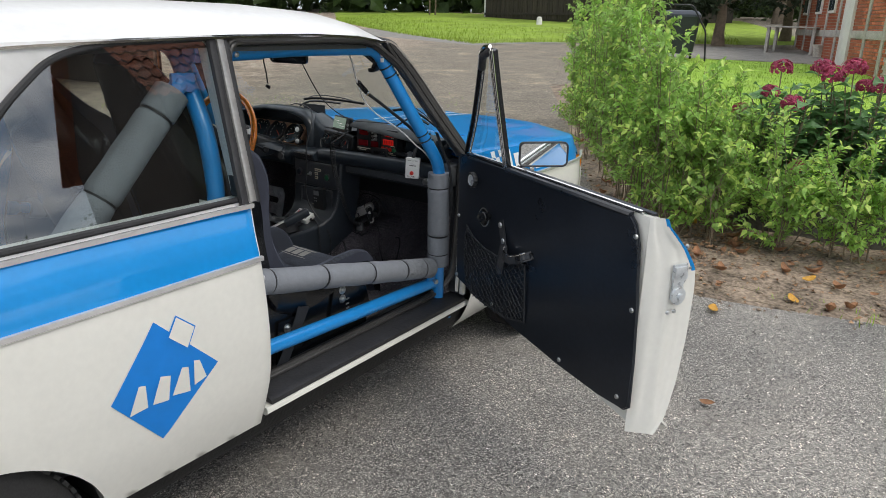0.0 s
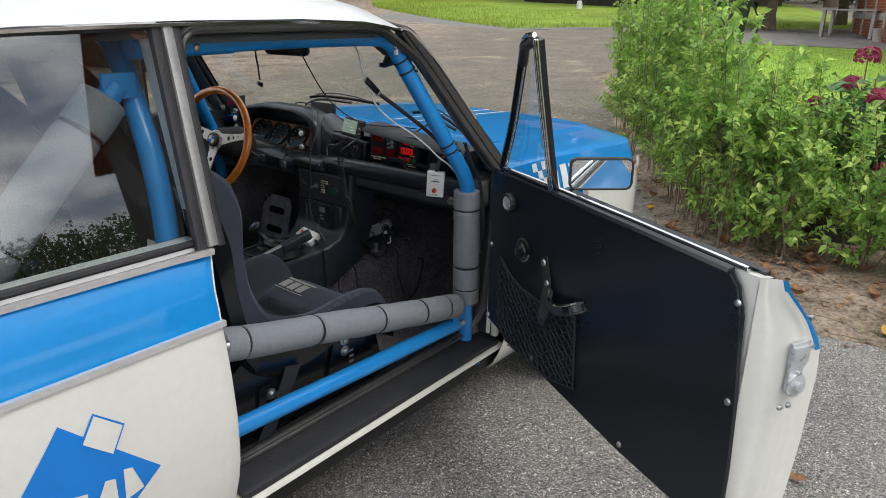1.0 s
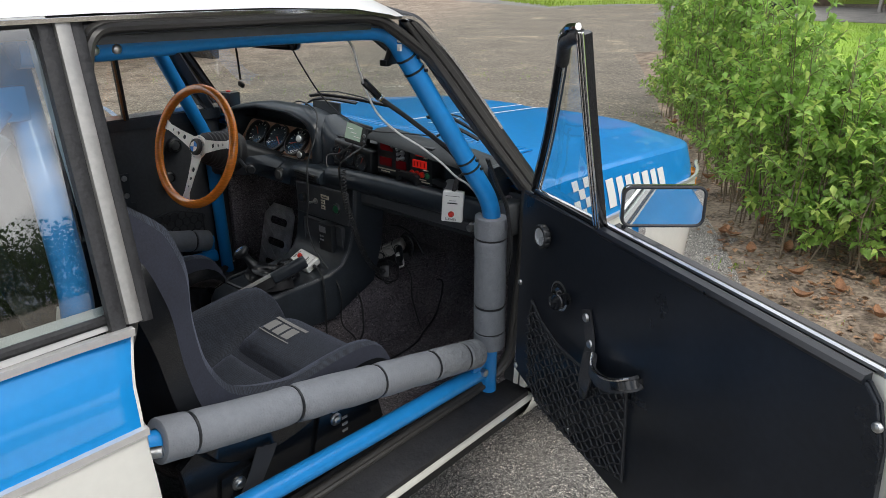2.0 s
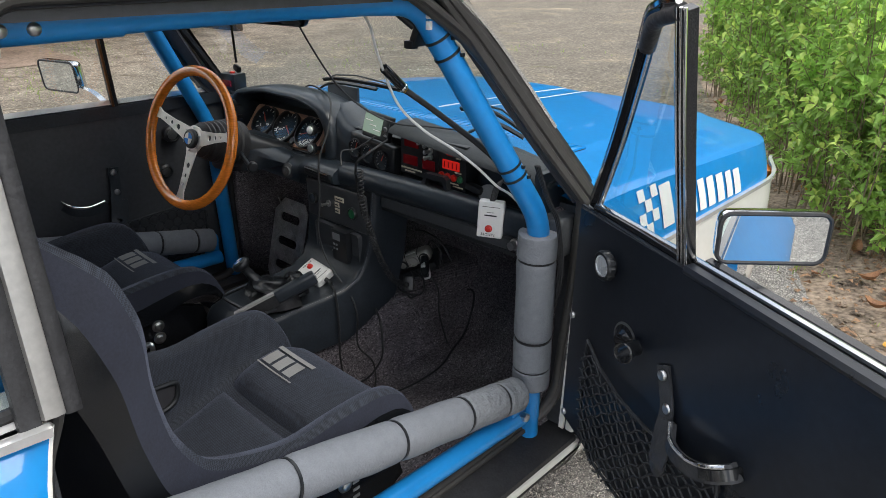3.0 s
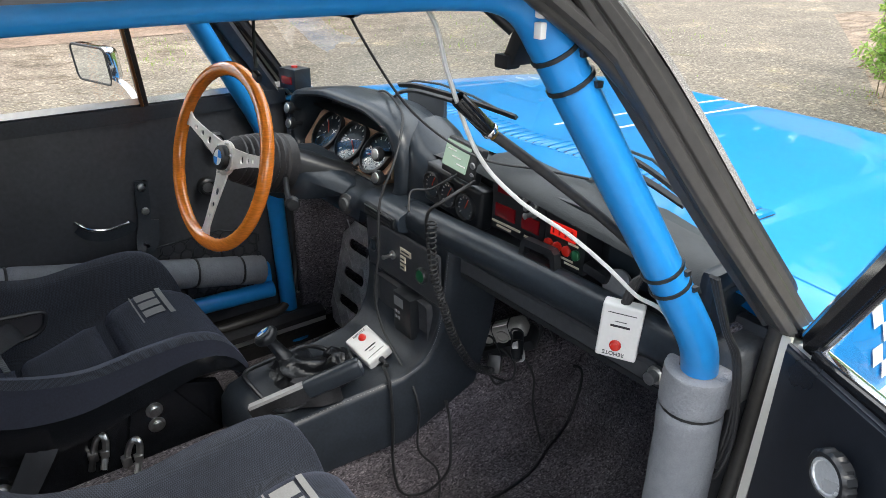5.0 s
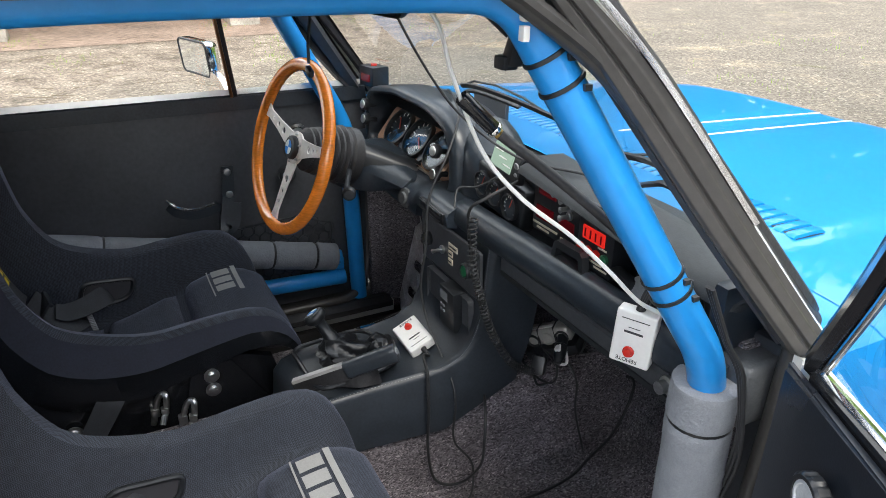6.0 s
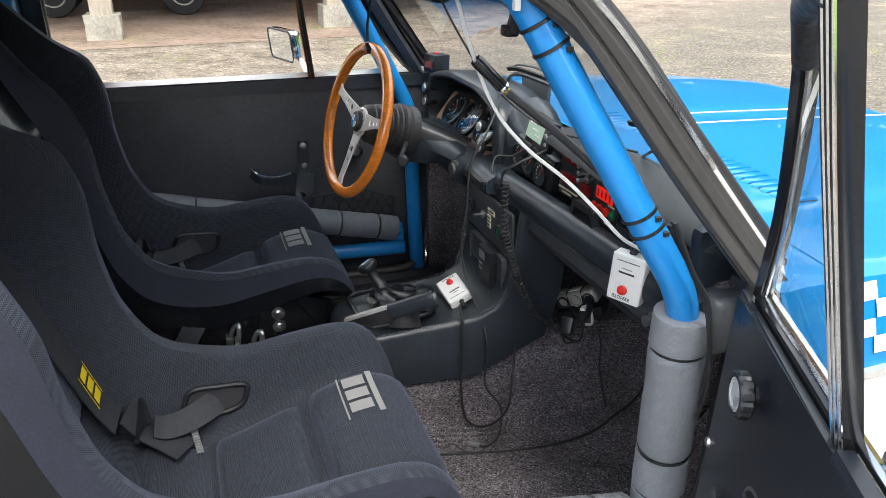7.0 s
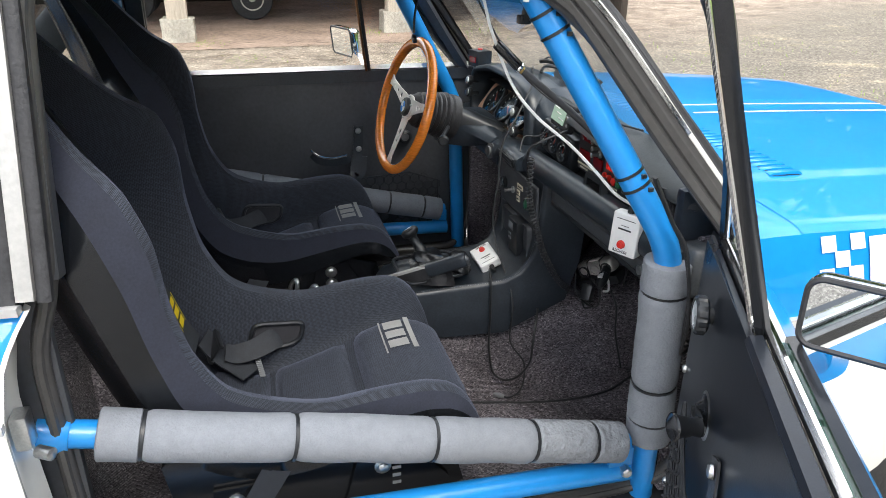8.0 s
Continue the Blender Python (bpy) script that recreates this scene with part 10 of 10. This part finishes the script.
# traffic cone
cn = empty("traffic_cone", (-12.0, -3.75, 0), "red and white traffic cone in the shed", "traffic cone")
bm = bmesh.new()
box(bm, (0, 0, 0.02), (0.34, 0.34, 0.04), None, 0.01)
part("cone_base", bm, M_REDB, cn)
for z0, z1, m in ((0.04, 0.20, M_REDB), (0.20, 0.32, M_DWHITE), (0.32, 0.44, M_REDB), (0.44, 0.52, M_DWHITE), (0.52, 0.62, M_REDB)):
    bm = bmesh.new()
    lathe(bm, V(0, 0, 0), (0, 0, 1), [(0.135 - 0.18 * z0, z0), (0.135 - 0.18 * z1, z1)], 18)
    part("cone_band", bm, m, cn)

# ---- trees ----


def tree(name, h, spread, trunk, leaves, m, seed, lab):
    r = np.random.default_rng(seed)
    t = empty(name, (0, 0, 0), lab, "tree", "trees round the yard")
    bm = bmesh.new()
    rows = []
    for k in range(9):
        f = k / 8
        rad = trunk * (1.25 - f) if k else trunk * 1.5
        c = V(0.15 * noise.noise(V(f * 3, seed, 0)), 0.15 * noise.noise(V(seed, f * 3, 0)), f * h * 0.75)
        rows.append([c + V(math.cos(a), math.sin(a), 0) * rad for a in [2 * math.pi * j / 10 for j in range(10)]])
    rings(bm, rows, True, True)
    centres = []
    for k in range(26):
        z = h * float(r.uniform(0.30, 0.98))
        a = float(r.uniform(0, 6.283))
        rr = spread * float(r.uniform(0.35, 1.0)) * math.sin(math.pi * min(0.95, (z / h) * 0.85 + 0.12))
        c = V(math.cos(a) * rr, math.sin(a) * rr, z)
        s0 = V(0, 0, min(h * 0.7, z * 0.75))
        tube(bm, [s0, s0.lerp(c, 0.5) + V(0, 0, 0.2), c], trunk * 0.22, 5)
        centres.append((c, spread * float(r.uniform(0.25, 0.45))))
    part("trunk", bm, M_BARK, t)
    C = Cloud()
    for k in range(leaves):
        c, s = centres[int(r.integers(0, len(centres)))]
        d = rv(r).normalized() * s * float(r.uniform(0.25, 1.0)) ** 0.6
        L1 = float(r.uniform(0.16, 0.32))
        C.leaf(c + V(d.x, d.y, d.z * 0.75), rv(r).normalized(), (V(0, 0, 1) + rv(r, 0.5)).normalized(), L1, L1 * 0.36)
    ob = new("crown", C.mesh("crown", m))
    ob.parent = t
    return t


T = [tree("broadleaf_tree", 11, 4.2, 0.22, 5200, M_LEAFT, 21, "tall leafy green tree at the yard edge"), tree("broadleaf_tree", 14, 5.0, 0.28, 5600, M_LEAFT, 22, "tall leafy green tree at the yard edge"), tree("yew_tree", 5.0, 2.4, 0.16, 5200, M_LEAFD, 23, "dark evergreen tree beside the yard path")]
PLACES = [(0, -46, 70), (1, -38, 66), (0, -30, 62), (1, -21, 56), (0, -12, 50), (1, -7, 46), (0, 3, 44), (1, 12, 40), (0, -52, 58), (1, -60, 48), (0, -58, 34), (1, -54, 20), (0, -40, 8), (1, -36, -4), (0, -34, -14), (1, -30, -24), (0, -22, -32), (1, -12, -38), (0, -2, -60)]
for k, (i, x, y) in enumerate(PLACES):
    copy_thing(T[i], pose(x, y, gz(x, y) if y > 0 else 0, 0, 0, 47 * k))
T[0].location, T[1].location = (-44, 66, 2.3), (20, 38, 1.4)
T[2].location = (-4.6, 23.5, gz(0, 23.5))
copy_thing(T[2], pose(-6.4, 25.5, gz(0, 25.5), 0, 0, 80))
copy_thing(T[2], pose(-3.2, 27.5, gz(0, 27.5), 0, 0, 160))

# undergrowth below the far trees
U = Cloud()
r_ = np.random.default_rng(77)
for k in range(14000):
    t = float(r_.uniform(0, 1))
    px_ = lerp([(0.0, -80.0), (0.25, -66.0), (0.5, -50.0), (1.0, 14.0)], t)
    x, y = px_, lerp([(0.0, 0.0), (0.25, 44.0), (0.5, 70.0), (1.0, 44.0)], t) + float(r_.normal(0, 1.5))
    h = (2.6 + 1.6 * noise.noise(V(x * 0.25, 0, 5))) * float(r_.uniform(0, 1)) ** 0.7
    L1 = float(r_.uniform(0.3, 0.6))
    U.leaf(V(x, y, gz(x, y) + h), rv(r_).normalized(), (V(0, -0.4, 1) + rv(r_, 0.5)).normalized(), L1, L1 * 0.45)
tagged(new("undergrowth", U.mesh("undergrowth", M_LEAFT)), "dense green bushes along the far field edge", "bushes", kind="stuff")

# far woods round the fields: a dense uneven belt of crowns
def woods(name, a0, a1, dist, deep, low, high, count, leaf, m, label, seed):
    W = Cloud()
    r = np.random.default_rng(seed)
    for k in range(count):
        a = radians(float(r.uniform(a0, a1)))
        d = dist + deep * float(r.uniform(0, 1))
        crown = low + (high - low) * (0.5 + 0.5 * noise.noise(V(a * 9, d * 0.05, seed))) + 1.6 * noise.noise(V(a * 55, d * 0.2, seed)) + 0.7 * noise.noise(V(a * 170, d * 0.4, seed))
        z = crown * float(r.uniform(0, 1)) ** 0.75
        L1 = leaf * float(r.uniform(0.6, 1.3))
        W.leaf(V(d * math.cos(a), d * math.sin(a), z), rv(r).normalized(), (V(-math.cos(a), -math.sin(a), 0.9) + rv(r, 0.5)).normalized(), L1, L1 * 0.42)
    return tagged(new(name, W.mesh(name, m)), label, "woods", kind="stuff")


woods("far_woods", -85, 60, 100, 26, 8, 15, 95000, 0.55, M_LEAFT, "dense green woods beyond the open fields", 61)
# out of view, added to keep pale sky out of the bonnet's reflection
woods("tall_woods", 86, 180, 64, 20, 22, 36, 26000, 1.6, M_LEAFT, "unseen tall woods that darken the bonnet reflection", 62)

# tiled barn at the side of the yard, mirrored in the rear side window
def tiled_barn():
    b = empty("tiled_barn", (10.0, 5.0, 0), "dark boarded barn with an old red tiled roof", "barn")
    ax = V(-2.0, 9.4, 0)
    L_ = ax.length
    ax = ax / L_
    sd = V(ax.y, -ax.x, 0)
    n = int(L_ / 0.24)
    bd = bmesh.new()
    box(bd, (0, 0, 2.0), (0.03, 0.225, 4.0), None, 0.004)
    me = finish("plank", bd, M_PLANK)
    for k in range(n):
        p = new("plank", me)
        p.matrix_world = Matrix.Translation(ax * (0.24 * k + 0.12)) @ Matrix.Rotation(math.atan2(ax.y, ax.x) - math.pi / 2, 4, "Z")
        p.parent = b
    bw = bmesh.new()
    slab(bw, [sd * 0.05, ax * L_ + sd * 0.05, ax * L_ + sd * 0.05 + V(0, 0, 4.0), sd * 0.05 + V(0, 0, 4.0)], tuple(sd * 0.12))
    slab(bw, [sd * 0.18, sd * 6.0, sd * 6.0 + V(0, 0, 4.0), sd * 3.1 + V(0, 0, 7.2), sd * 0.18 + V(0, 0, 4.1)], tuple(ax * 0.12))
    part("wall", bw, M_PLANK, b)
    # rows of curved tiles
    br = bmesh.new()
    for j in range(14):
        t0, t1 = j / 14, (j + 1.12) / 14
        rows = []
        for t, up in ((t0, 0.05), (t1, 0.0)):
            o = sd * (-0.45 + 3.6 * t) + V(0, 0, 3.85 + 3.4 * t + up)
            rows.append([o + ax * (-0.3 + (L_ + 0.6) * i / 176) + V(0, 0, 0.035 * math.sin(i * math.pi / 2.0)) for i in range(177)])
        rings(br, rows, False, False)
    part("roof", br, M_TILE, b, "weathered red pantile roof")
    b2 = bmesh.new()
    slab(b2, [sd * 3.15 + V(0, 0, 7.2) - ax * 0.3, sd * 3.15 + V(0, 0, 7.2) + ax * (L_ + 0.3), sd * 6.6 + V(0, 0, 3.8) + ax * (L_ + 0.3), sd * 6.6 + V(0, 0, 3.8) - ax * 0.3], (0, 0, 0.08))
    part("rear_roof", b2, M_TILE, b)


tiled_barn()

# bricks of the farmhouse front: single ones where it stands nearest, the rest joined
M_BRK = mat("old_brick", (0.44, 0.135, 0.07), 0.85, var=0.35, scale=5, bump=0.4, bscale=60, rand=0.35)
bb = bmesh.new()
box(bb, (0, 0, 0), (0.238, 0.03, 0.066), None, 0.004, 1)
BRK = finish("brick", bb, M_BRK)
rest_bricks = bmesh.new()
count = 0
for row in range(44):
    z = -0.05 + 0.0775 * row
    for c in range(int(HL / 0.25)):
        x = 0.13 + 0.25 * c + (0.125 if row % 2 else 0.0)
        if x > HL - 0.12:
            continue
        off = 0.004 * noise.noise(V(x * 7, z * 9, 2))
        if x < 2.6 and z > 0.35 and count < 290:
            b_ = new("brick", BRK)
            b_.matrix_world = HM @ Matrix.Translation((x, -0.002 + off, z))
            b_.parent = house
            b_.matrix_parent_inverse = HM.inverted()
            count += 1
        else:
            box(rest_bricks, (x, -0.002 + off, z), (0.238, 0.03, 0.066))
tagged(part("brickwork", rest_bricks, M_BRK, house, "old red bricks"), kind="stuff")
